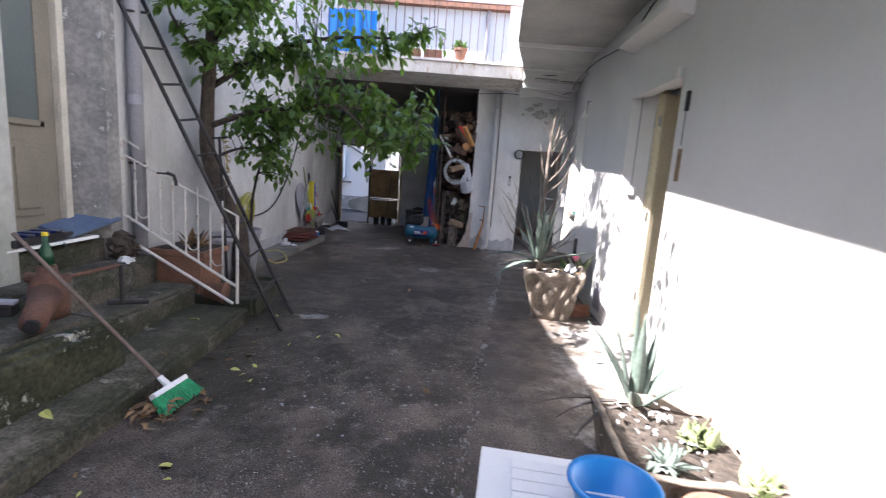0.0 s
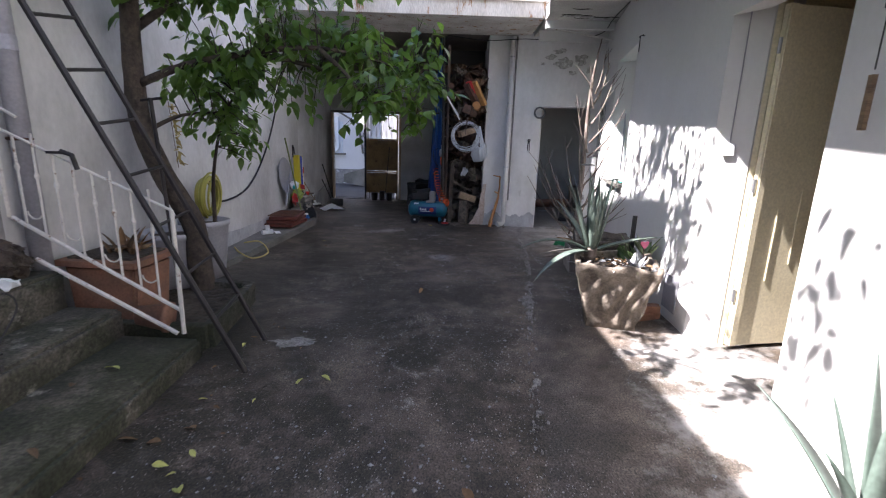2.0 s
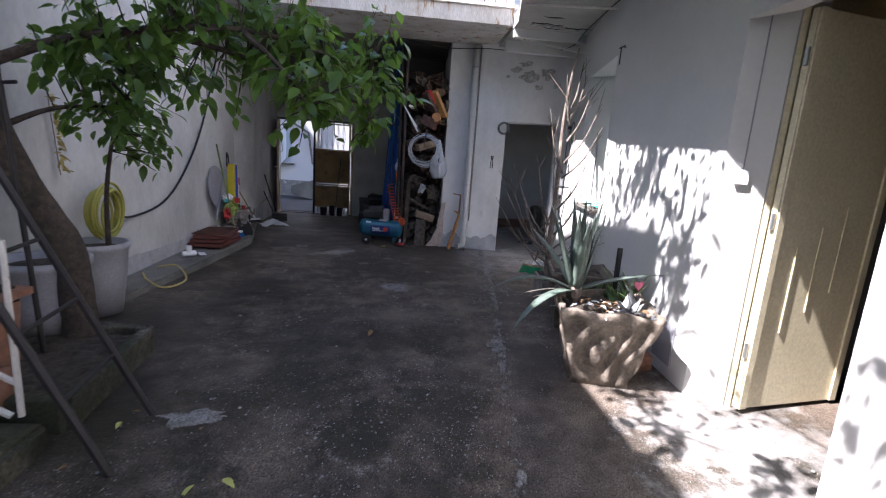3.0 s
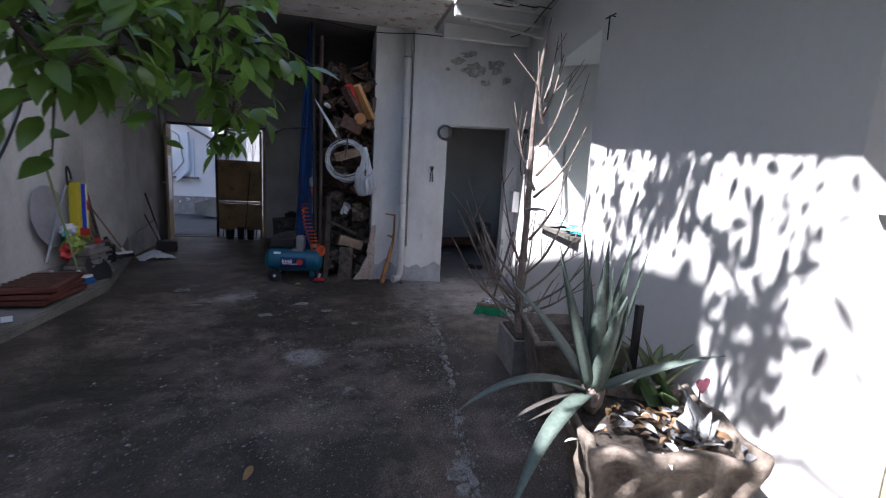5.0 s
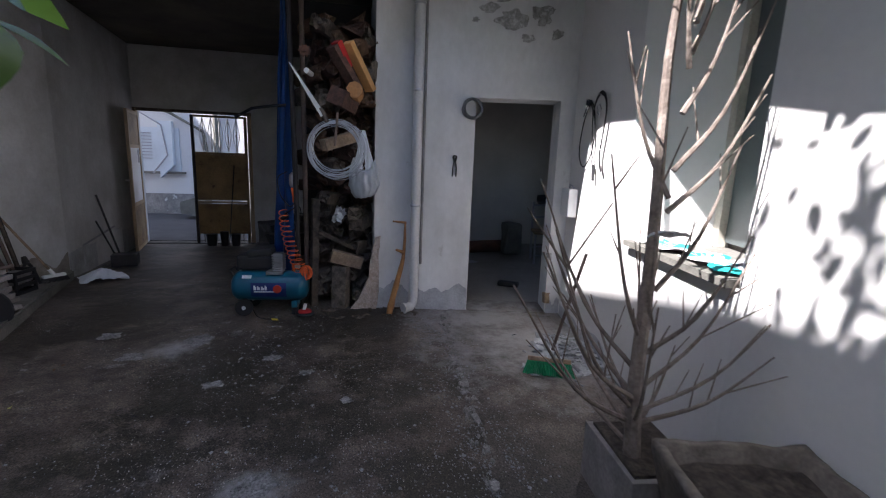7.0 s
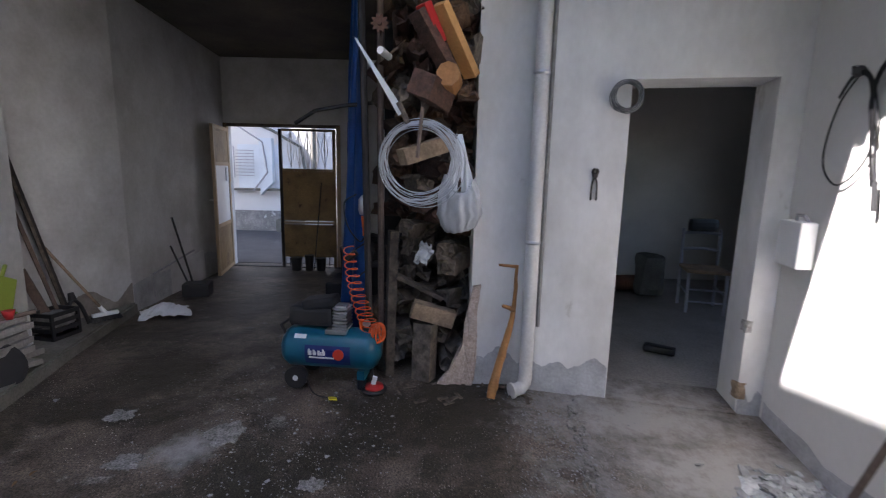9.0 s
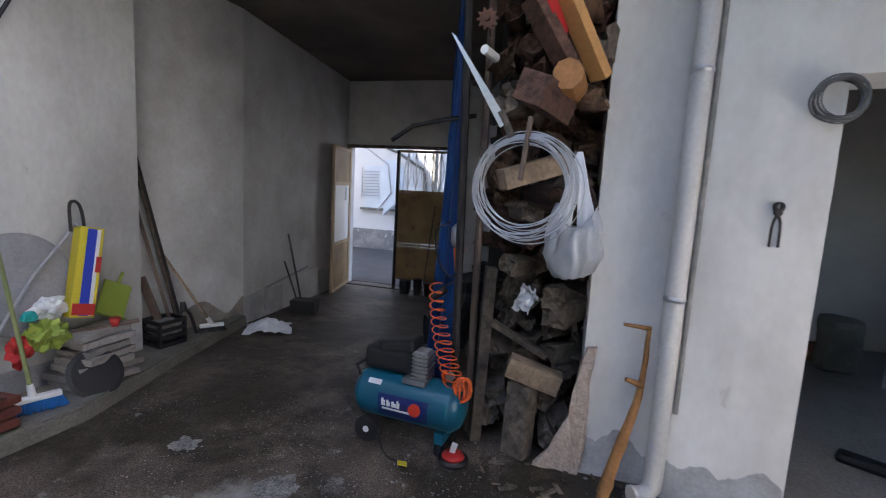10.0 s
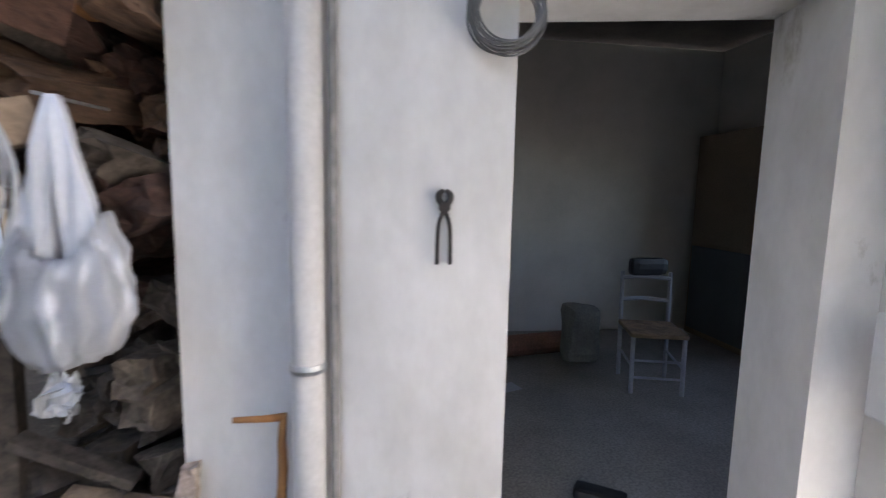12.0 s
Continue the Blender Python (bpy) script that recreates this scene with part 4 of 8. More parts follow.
# the big tree
def leaf_mesh(length, width, fold=0.18):
    bm = bmesh.new()
    n = 5
    mid, lf, rt = [], [], []
    for i in range(n + 1):
        t = i / n
        w = width * math.sin(math.pi * (t ** 0.8)) * 0.5
        z = -0.25 * length * t * t
        mid.append(bm.verts.new((length * t, 0, z)))
        if 0 < i < n:
            lf.append(bm.verts.new((length * t, w, z + w * fold)))
            rt.append(bm.verts.new((length * t, -w, z + w * fold)))
    for side, flip in ((lf, False), (rt, True)):
        def f(*v):
            bm.faces.new(v[::-1] if flip else v)
        f(mid[0], mid[1], side[0])
        for i in range(n - 2):
            f(mid[i + 1], mid[i + 2], side[i + 1], side[i])
        f(mid[n - 1], mid[n], side[n - 2])
    return bm


def big_tree():
    rnd = random.Random(11)
    e = thing("tree", "slender leaning tree with dark bark and large glossy green leaves", "tree", (-2.2, 4.92, 0.1))
    trunk = smooth_path([(-2.17, 4.88, 0.0), (-2.2, 4.9, 0.35), (-2.23, 4.9, 0.67), (-2.4, 4.85, 1.05), (-2.5, 4.8, 1.44), (-2.47, 4.75, 1.95), (-2.42, 4.72, 2.4), (-2.35, 4.7, 3.0), (-2.25, 4.7, 3.8)], 5)
    bm = tube(trunk, [0.1 - 0.055 * i / (len(trunk) - 1) for i in range(len(trunk))], None, 10)
    under(e, part("trunk", rough_up(bm, 0.008, 12), "bark", None, "", True))
    limbs = [[(-2.48, 4.77, 1.7), (-2.1, 4.78, 1.85), (-1.6, 4.76, 1.95), (-1.13, 4.8, 2.0), (-0.7, 5.0, 1.95), (-0.35, 5.3, 1.85)],
             [(-1.6, 4.76, 1.95), (-1.2, 5.1, 1.9), (-0.8, 5.3, 1.75), (-0.45, 5.5, 1.7), (-0.5, 5.62, 1.5)],
             [(-1.13, 4.8, 2.0), (-0.9, 4.75, 1.8), (-0.75, 4.8, 1.6)],
             [(-2.45, 4.8, 2.1), (-1.9, 4.9, 2.5), (-1.3, 5.0, 2.7), (-0.6, 5.0, 2.75), (-0.25, 4.9, 2.85)],
             [(-2.42, 4.72, 2.5), (-2.0, 4.5, 2.9), (-1.5, 4.4, 3.3), (-0.9, 4.5, 3.5)],
             [(-2.4, 4.7, 2.8), (-1.9, 5.2, 3.2), (-1.3, 5.6, 3.4)],
             [(-2.5, 4.8, 1.35), (-2.3, 5.0, 1.5), (-2.05, 5.2, 1.55)],
             [(-2.35, 5.5, 0.5), (-2.3, 5.45, 1.0), (-2.1, 5.3, 1.5), (-1.8, 5.2, 1.9)],
             [(-2.3, 4.7, 3.4), (-1.8, 4.8, 3.9), (-1.2, 4.9, 4.2), (-0.5, 4.8, 4.3), (0.0, 4.8, 4.1)],
             [(-2.4, 4.75, 2.2), (-2.5, 4.2, 2.6), (-2.3, 3.9, 2.9)],
             [(-1.5, 4.4, 3.3), (-1.1, 4.1, 3.8), (-0.8, 3.4, 3.8), (-0.5, 2.7, 3.55)], [(-0.9, 4.5, 3.5), (-0.95, 4.0, 3.2), (-0.85, 3.5, 2.85), (-0.5, 3.1, 2.9)], [(-0.9, 4.5, 3.5), (-0.5, 4.2, 3.7), (-0.2, 4.1, 3.3)]]
    tips = []
    for k, l in enumerate(limbs):
        pts = smooth_path(l, 4)
        r0 = 0.035 if k in (0, 3, 4) else 0.02
        under(e, part("limb", tube(pts, [r0 - (r0 - 0.006) * i / (len(pts) - 1) for i in range(len(pts))], None, 6), "bark", None, "", True))
        tips += pts[2:]
    # leaf clumps: centre, reach, count; unseen ones are placed for their dappled shade
    clumps = [((-0.45, 5.25, 1.85), (0.3, 0.3, 0.22), 110), ((-0.7, 5.0, 1.75), (0.32, 0.35, 0.28), 120), ((-0.95, 4.95, 1.9), (0.35, 0.35, 0.3), 120), ((-1.4, 4.9, 2.1), (0.4, 0.4, 0.25), 110),
              ((-2.05, 5.2, 1.55), (0.3, 0.25, 0.28), 130), ((-2.2, 5.2, 1.85), (0.35, 0.3, 0.3), 120), ((-1.8, 5.0, 2.1), (0.45, 0.4, 0.3), 140), ((-1.6, 5.0, 2.5), (0.6, 0.4, 0.3), 170),
              ((-1.0, 5.0, 2.6), (0.5, 0.4, 0.25), 130), ((-0.5, 4.9, 2.75), (0.4, 0.3, 0.2), 80), ((-2.0, 4.5, 2.8), (0.5, 0.5, 0.4), 170), ((-1.3, 4.6, 3.3), (0.7, 0.5, 0.35), 190), ((-1.5, 5.4, 3.3), (0.6, 0.5, 0.35), 150),
              ((-1.3, 4.9, 4.1), (0.7, 0.6, 0.4), 170), ((-2.35, 4.1, 2.8), (0.25, 0.4, 0.35), 80), ((-0.6, 4.6, 3.5), (0.5, 0.4, 0.3), 110), ((-2.4, 4.9, 2.3), (0.25, 0.3, 0.3), 60),
              ((-2.0, 5.5, 1.35), (0.22, 0.2, 0.25), 60), ((-0.1, 4.7, 3.6), (0.5, 0.5, 0.35), 100), ((-0.4, 5.6, 3.9), (0.6, 0.5, 0.4), 110), ((-1.0, 4.0, 3.9), (0.7, 0.5, 0.4), 120),
              ((-0.2, 4.5, 4.3), (0.6, 0.5, 0.35), 150), ((-0.6, 4.9, 4.5), (0.6, 0.5, 0.35), 150), ((-0.9, 3.6, 3.2), (0.5, 0.35, 0.3), 110), ((0.1, 5.0, 3.7), (0.4, 0.4, 0.25), 90),
              ((-0.4, 4.2, 3.75), (0.45, 0.35, 0.4), 80), ((-0.9, 4.05, 4.3), (0.4, 0.3, 0.35), 60), ((-0.2, 4.1, 3.2), (0.3, 0.25, 0.2), 40), ((-0.5, 2.65, 3.5), (0.15, 0.12, 0.4), 40), ((-0.6, 2.85, 3.25), (0.15, 0.12, 0.3), 30),
              ((-1.6, 5.1, 1.75), (0.35, 0.3, 0.25), 90), ((-2.2, 4.9, 2.7), (0.4, 0.4, 0.3), 120), ((-1.7, 4.7, 2.9), (0.5, 0.4, 0.3), 120), ((-2.3, 5.3, 3.1), (0.35, 0.4, 0.3), 90), ((-0.9, 5.2, 2.2), (0.45, 0.35, 0.2), 100), ((-0.35, 5.3, 2.2), (0.25, 0.25, 0.2), 50),
              ((-0.45, 5.6, 1.64), (0.16, 0.12, 0.1), 22), ((-0.58, 5.66, 1.46), (0.12, 0.1, 0.06), 9), ((-1.9, 4.9, 1.9), (0.4, 0.3, 0.3), 90), ((-2.35, 4.5, 2.55), (0.3, 0.25, 0.3), 110), ((-2.1, 4.3, 3.0), (0.4, 0.3, 0.3), 100), ((-2.0, 4.8, 2.5), (0.35, 0.3, 0.3), 90), ((-1.3, 4.95, 2.35), (0.5, 0.3, 0.25), 100),
              ((-0.92, 3.45, 2.72), (0.22, 0.2, 0.1), 16), ((-0.7, 3.05, 2.75), (0.2, 0.16, 0.08), 14), ((-0.48, 3.12, 2.85), (0.18, 0.14, 0.08), 14), ((-0.75, 3.6, 2.8), (0.15, 0.14, 0.08), 8)]
    base = leaf_mesh(0.13, 0.068)
    vs = [v.co.copy() for v in base.verts]
    fs = [[v.index for v in f.verts] for f in base.faces]
    base.verts.index_update()
    fs = [[v.index for v in f.verts] for f in base.faces]
    single = bpy.data.meshes.new("leaf")
    base.to_mesh(single)
    base.free()
    single.materials.append(M["leaf"])
    single.shade_smooth()
    verts, faces, near = [], [], 0
    twigs = bmesh.new()
    for ci, (c, reach, count) in enumerate(clumps):
        c = Vector(c)
        for j in range(int(count * (1.45 if c.z < 3.2 else 0.85)) // 6 + 1):
            o = Vector((rnd.gauss(0, 0.45) * reach[0], rnd.gauss(0, 0.45) * reach[1], rnd.gauss(0, 0.45) * reach[2]))
            end = c + o
            start = min(tips, key=lambda q: (q - end).length)
            if (start - end).length < 0.7:
                tube([start, (start + end) / 2 + Vector((0, 0, 0.03)), end], [0.005, 0.004, 0.002], twigs, 4)
            az0 = math.degrees(math.atan2(o.y, o.x))
            for k in range(6):
                wide = 0.05 if c.z > 2.9 else 0.02
                p = end - (end - start).normalized() * (0.055 if c.z > 2.9 else 0.038) * k * rnd.uniform(0.6, 1.3) + Vector((rnd.gauss(0, wide), rnd.gauss(0, wide), rnd.gauss(0, wide)))
                s = rnd.uniform(0.55, 1.05) * (0.9 if c.z > 2.9 else 1.0)
                m = Matrix.Translation(p) @ pose(0, 0, 0, rnd.uniform(-35, 35), rnd.uniform(0, 60), az0 + rnd.uniform(-100, 100)) @ Matrix.Diagonal((s, s * rnd.uniform(0.8, 1.1), s, 1))
                if ci < 4 and near < 280:
                    ob = new("leaf", single)
                    ob.parent = e
                    ob.matrix_parent_inverse = Matrix.Translation(e.location).inverted()
                    ob.matrix_basis = m
                    near += 1
                else:
                    n0 = len(verts)
                    verts += [m @ v for v in vs]
                    faces += [[n0 + i for i in f] for f in fs]
    under(e, tagged(part("twig_mass", twigs, "bark"), kind="stuff"))
    me = bpy.data.meshes.new("crown")
    me.from_pydata(verts, [], faces)
    me.materials.append(M["leaf"])
    me.shade_smooth()
    crown = tagged(new("crown", me), "dense glossy green leaves", kind="stuff")
    under(e, crown)
big_tree()


# ---- sunny side: door, canopy, fittings ----
d = thing("ochre_door", "open ochre painted metal door leaf", "door", (1.84, 4.25, 0.03))
m = Matrix.Translation((1.84, 4.25, 0)) @ pose(0, 0, 0, 0, 0, 10)
bm = obox((0.78, 0.035, 2.2), m @ Matrix.Translation((0.39, -0.03, 1.13)), None, 0.003)
under(d, part("leaf", bm, "yellow_paint"))
bm = obox((0.05, 0.012, 2.2), m @ Matrix.Translation((0.03, -0.054, 1.13)), None, 0.003)
obox((0.05, 0.012, 2.2), m @ Matrix.Translation((0.75, -0.054, 1.13)), bm, 0.003)
under(d, part("stile", bm, "yellow_paint"))
for z in (0.35, 1.1, 1.95):
    under(d, part("hinge", rod((1.835, 4.21, z), (1.835, 4.21, z + 0.09), 0.011), "steel", None, "bare metal hinge"))
for i in range(3):
    under(d, part("rib", obox((0.012, 0.006, 0.5), m @ Matrix.Translation((0.2 + 0.16 * i, -0.05, 0.75 + 0.12 * i))), "yellow_paint"))
d = thing("inner_door", "dark grey inner door with a small heart", "door", (2.6, 3.9, 0))
bm = obox((0.72, 0.04, 2.0), Matrix.Translation((2.98, 4.6, 1.0)) @ pose(0, 0, 0, 0, 0, 0), None, 0.003)
under(d, part("leaf", bm, "dark_grey"), part("heart", rod((2.86, 4.575, 1.62), (2.86, 4.565, 1.62), 0.04), "black", None, "small black heart"))
tagged(part("lintel_canopy", prism([(1.45, 3.46), (1.634, 3.44), (RX(4.45) - 0.002, 4.5), (1.48, 4.5)], [2.66, 2.62, 2.62, 2.66], 2.72), "wall"), kind="structure")
tagged(part("lintel", prism([(1.6, 3.47), (1.7, 3.47), (1.74, 4.2), (1.615, 4.4)], 2.2, 2.279), "wall"), kind="structure")
e = thing("light_switch", "small white outlet box with its cable on the door reveal", "switch", (1.7, 4.38, 1.36))
m = Matrix.Translation((1.71, 4.34, 0)) @ pose(0, 0, 0, 0, 0, -39)
under(e, part("box", obox((0.07, 0.03, 0.08), m @ Matrix.Translation((0, 0.005, 1.37)), None, 0.006), "white_plastic"), part("cable", rod(m @ Vector((0, 0.008, 1.41)), m @ Vector((0, 0.008, 2.24)), 0.004), "pipe_grey"))
e = thing("wall_hook", "bent black iron nail in the wall", "hook", (RX(6.12), 6.12, 2.45))
under(e, part("nail", tube([(RX(6.12) + 0.01, 6.12, 2.45), (RX(6.12) - 0.04, 6.12, 2.45), (RX(6.12) - 0.04, 6.12, 2.3)], 0.005), "black"), part("bar", rod((RX(6.12) - 0.03, 6.07, 2.45), (RX(6.12) - 0.03, 6.18, 2.45), 0.005), "black"))
e = thing("door_knocker", "black bell pull with a wooden weight on a chain", "bell", (RX(3.2), 3.2, 2.0))
x = RX(3.2) - 0.03
under(e, part("bracket", box((x + 0.005, 3.19, 1.93), (RX(3.2) - 0.001, 3.21, 2.06)), "black"), part("chain", rod((x + 0.015, 3.2, 1.95), (x + 0.015, 3.2, 1.7), 0.003), "black"), part("weight", box((x + 0.005, 3.188, 1.46), (x + 0.025, 3.212, 1.68)), "wood"))
e = thing("patch_box", "grey metal hatch low on the wall", "hatch", (RX(4.75), 4.7, 0.15))
under(e, part("hatch", slab((RX(4.84) - 0.012, 4.84), (RX(4.6) - 0.012, 4.6), -0.011, 0.1, 0.38), "pipe_grey"))
# window woodwork and clutter on its sill
wf = thing("window_frame", "plain beige wooden window frame set deep in the wall", "window", (2.3, 6.7, 0.97))
under(wf, part("jamb", slab((2.36, 7.1), (2.34, 7.02), -0.05, 0.966, 2.419), "tan_frame"),
      part("pane", slab((2.375, 7.0), (2.22, 6.42), -0.01, 1.0, 2.4), "glass_dark"))
e = thing("wooden_lath", "flat grey wooden lath leaning in the window", "lath", (2.14, 7.25, 0.97))
under(e, part("lath", obox((0.012, 0.05, 0.75), Matrix.Translation((2.1, 7.26, 1.42)) @ pose(0, 0, 0, -8, -3, -40)), "pipe_grey"))
rnd = random.Random(21)
for i in range(9):
    e = thing("paper_scrap" if i % 3 else "cloth_scrap", ("crumpled pale paper on the window sill", "teal cloth scrap on the window sill")[i % 3 == 0], ("paper", "cloth")[i % 3 == 0], (1.9, 6.5, 0.966))
    y = 6.42 + 0.1 * i
    bm = bmesh.new()
    bmesh.ops.create_grid(bm, x_segments=6, y_segments=6, size=0.09, matrix=Matrix.Translation((RX(y) + 0.08 + rnd.uniform(-0.03, 0.1), y, 0.985)) @ pose(0, 0, 0, 0, 0, rnd.uniform(0, 90)))
    rough_up(bm, 0.03, 9)
    for v in bm.verts:
        v.co.z = max(v.co.z, 0.967)
    bmesh.ops.solidify(bm, geom=bm.faces[:], thickness=0.002)
    under(e, part("sheet", bm, ("white_plastic", "teal_bright")[i % 3 == 0]))
# electric box
e = thing("junction_box", "small white metal junction box with conduit", "box", (2.14, 8.42, 0.98))
m = Matrix.Translation((2.12, 8.45, 1.09)) @ pose(0, 0, 0, 0, 0, -10)
under(e, part("case", obox((0.08, 0.2, 0.24), m, None, 0.008), "white_plastic"), part("conduit", tube([m @ Vector((0, 0.02, 0.12)), m @ Vector((0, 0.02, 0.15)), m @ Vector((0, -0.05, 0.15)), m @ Vector((0.02, -0.05, 0.12))], 0.008), "pipe_grey"))
# straps
def ribbon(points, width, thick, flat=(0, 0, 1)):
    """A flat band along a path on the wall, its width lying in the wall's plane."""
    pts = smooth_path(points, 6)
    bm = bmesh.new()
    prev = None
    wall = Vector((-1, 0.18, 0)).normalized()
    for i, p in enumerate(pts):
        d = (pts[min(i + 1, len(pts) - 1)] - pts[max(i - 1, 0)]).normalized()
        side = wall.cross(d).normalized() * (width / 2)
        a, b = bm.verts.new(p - side), bm.verts.new(p + side)
        if prev:
            bm.faces.new((prev[0], prev[1], b, a))
        prev = (a, b)
    bmesh.ops.solidify(bm, geom=bm.faces[:], thickness=thick)
    return bm
def wall_path(pairs, off=0.03):
    return [(RX(y) - off, y, z) for y, z in pairs]
e = thing("hanging_cord", "thin black cord loop with a wooden grip hung on a nail", "cord", (RX(8.2) - 0.03, 8.2, 1.9))
under(e, part("cord", tube(smooth_path(wall_path([(8.2, 1.9), (8.32, 1.78), (8.38, 1.6), (8.36, 1.47), (8.24, 1.4), (8.1, 1.5), (8.06, 1.66), (8.12, 1.84), (8.2, 1.92)], 0.02), 5), 0.0045), "black"),
      part("strap", ribbon(wall_path([(8.31, 1.8), (8.25, 1.87), (8.19, 1.89), (8.13, 1.86), (8.09, 1.76), (8.05, 1.55), (8.01, 1.4)], 0.035), 0.022, 0.004), "black", None, "black leather strap"),
      part("knot", rough_up(lathe([(0.001, -0.03), (0.026, -0.01), (0.022, 0.02), (0.001, 0.03)], (RX(8.21) - 0.035, 8.21, 1.9)), 0.012, 40), "black", None, "tangled black knot"),
      part("grip", rod((RX(8.0) - 0.03, 8.0, 1.42), (RX(7.98) - 0.03, 7.98, 1.3), 0.011), "black", None, "dark grip"), part("nail", rod((RX(8.2) + 0.01, 8.2, 1.91), (RX(8.2) - 0.05, 8.2, 1.92), 0.004), "steel"))
e = thing("leather_belt", "wide black leather belt with holes looped on a nail", "belt", (RX(7.95) - 0.03, 7.95, 1.93))
bm = ribbon(wall_path([(8.05, 1.6), (8.09, 1.74), (8.08, 1.85), (8.02, 1.92), (7.95, 1.94), (7.87, 1.9), (7.83, 1.8), (7.85, 1.66), (7.88, 1.52), (7.87, 1.44), (7.82, 1.37)], 0.035), 0.032, 0.005)
under(e, part("belt", bm, "black"), part("nail", rod((RX(7.95) + 0.01, 7.95, 1.92), (RX(7.95) - 0.055, 7.95, 1.93), 0.004), "steel"), part("buckle", tube(wall_path([(8.0, 1.8), (7.95, 1.78), (7.92, 1.82), (7.96, 1.86), (8.01, 1.85)], 0.04), 0.004, None, 6, True), "steel"))
for z in (1.53, 1.57, 1.61, 1.65):
    under(e, part("hole", rod((RX(7.87) - 0.034, 7.868, z), (RX(7.87) - 0.043, 7.868, z), 0.004, None, None, 8), "white_plastic", None, "punched hole"))
# broken plaster on the corner beside the doorway
for k, (z, s, mt) in enumerate(((0.56, 0.035, "flaked"), (0.16, 0.05, "timber"))):
    e = thing("plaster_chip", ("loose flake of broken white plaster on the door corner", "crumbled brown patch low on the door corner")[mt == "timber"], "plaster", (2.07, 8.62, z))
    bm = box((2.062, FY(2.07) - 0.012, z - s), (2.062 + s, FY(2.07) + 0.05, z + s))
    bmesh.ops.subdivide_edges(bm, edges=bm.edges[:], cuts=4, use_grid_fill=True)
    under(e, part("flake", rough_up(rough_up(bm, 0.012, 18 + k), 0.005, 45), mt))
# facade fittings
e = thing("drain_pipe", "white plastic drain pipe with wire clamps and a bent foot", "pipe", (0.83, 8.9, 0))
pts = [(0.83, 8.88, 3.0), (0.83, 8.88, 2.0), (0.83, 8.88, 1.0), (0.83, 8.88, 0.14), (0.825, 8.87, 0.08), (0.8, 8.85, 0.05), (0.74, 8.82, 0.045)]
under(e, part("pipe", tube(pts, 0.043, None, 14), "pipe", None, "", True), part("mouth", rod((0.745, 8.822, 0.046), (0.73, 8.815, 0.045), 0.05, None, None, 14), "pipe"))
for z in (1.0, 2.0, 2.7):
    under(e, part("clamp", lathe([(0.046, -0.012), (0.05, 0), (0.046, 0.012)], (0.83, 8.88, z)), "steel", None, "wire clamp"))
under(e, part("pipe_thin", rod((0.895, 8.9, 0.45), (0.895, 8.9, 3.0), 0.012), "stone_old", None, "thin rusty conduit"))
def coil(name, label, c, r, turns, spread, wire, mat, normal, seed, sag=0.0):
    rnd = random.Random(seed)
    e = thing(name, label, "coil", c)
    q = Vector(normal).to_track_quat("Z", "Y").to_matrix().to_4x4()
    for i in range(turns):
        rr = r * (1 + rnd.uniform(-spread, spread))
        off = Vector((rnd.uniform(-1, 1) * r * spread, 0, rnd.uniform(-1, 0) * r * (spread + sag)))
        m = Matrix.Translation(Vector(c) + off) @ q @ pose(0, 0, 0, rnd.uniform(-4, 4), rnd.uniform(-4, 4), 0)
        pts = [m @ Vector((rr * math.cos(a * math.tau / 40), rr * math.sin(a * math.tau / 40), 0.006 * (i - turns / 2))) for a in range(40)]
        under(e, part("loop", tube(pts, wire, None, 6, True), mat, None, "", True))
    return e
coil("wire_coil", "small coil of grey wire hung beside the doorway", (1.3, 8.79, 1.87), 0.08, 13, 0.11, 0.0028, "wire_dark", (0.15, 1, 0), 1)
e = thing("pincers", "dark iron pincers hung on the white wall", "pincers", (1.175, 8.85, 1.27))
y = FY(1.17) - 0.015
under(e, part("joint", rod((1.172, y - 0.012, 1.415), (1.172, y + 0.012, 1.415), 0.014), "iron"))
for s in (-1, 1):
    under(e, part("jaw", tube(smooth_path([(1.172, y, 1.415), (1.172 + s * 0.014, y, 1.435), (1.172 + s * 0.012, y, 1.45), (1.172 + s * 0.002, y, 1.457)], 3), [0.008, 0.009, 0.009, 0.009, 0.009, 0.009, 0.008, 0.007, 0.006, 0.005]), "iron"),
          part("handle", tube(smooth_path([(1.172 - s * 0.004, y, 1.415), (1.172 + s * 0.014, y, 1.37), (1.172 + s * 0.017, y, 1.27)], 4), 0.0055), "iron"))
e = thing("crooked_branch", "peeled orange brown crooked branch leaning by the pipe", "branch", (0.62, 8.87, 0))
pts = smooth_path([(0.6, 8.8, 0.0), (0.64, 8.86, 0.15), (0.7, 8.9, 0.36), (0.74, 8.93, 0.55), (0.75, 8.94, 0.84)], 4)
bm = tube(pts, [0.03, 0.03, 0.035, 0.03, 0.028, 0.028, 0.03, 0.026, 0.024, 0.022, 0.02, 0.018, 0.016, 0.014, 0.013, 0.012, 0.01], None, 8)
tube([(0.74, 8.93, 0.55), (0.7, 8.9, 0.57), (0.66, 8.88, 0.59)], [0.018, 0.013, 0.01], bm)
tube([(0.75, 8.94, 0.83), (0.7, 8.92, 0.84), (0.63, 8.9, 0.85)], [0.012, 0.01, 0.008], bm)
under(e, part("branch", rough_up(bm, 0.005, 20), "tan", None, "", True))
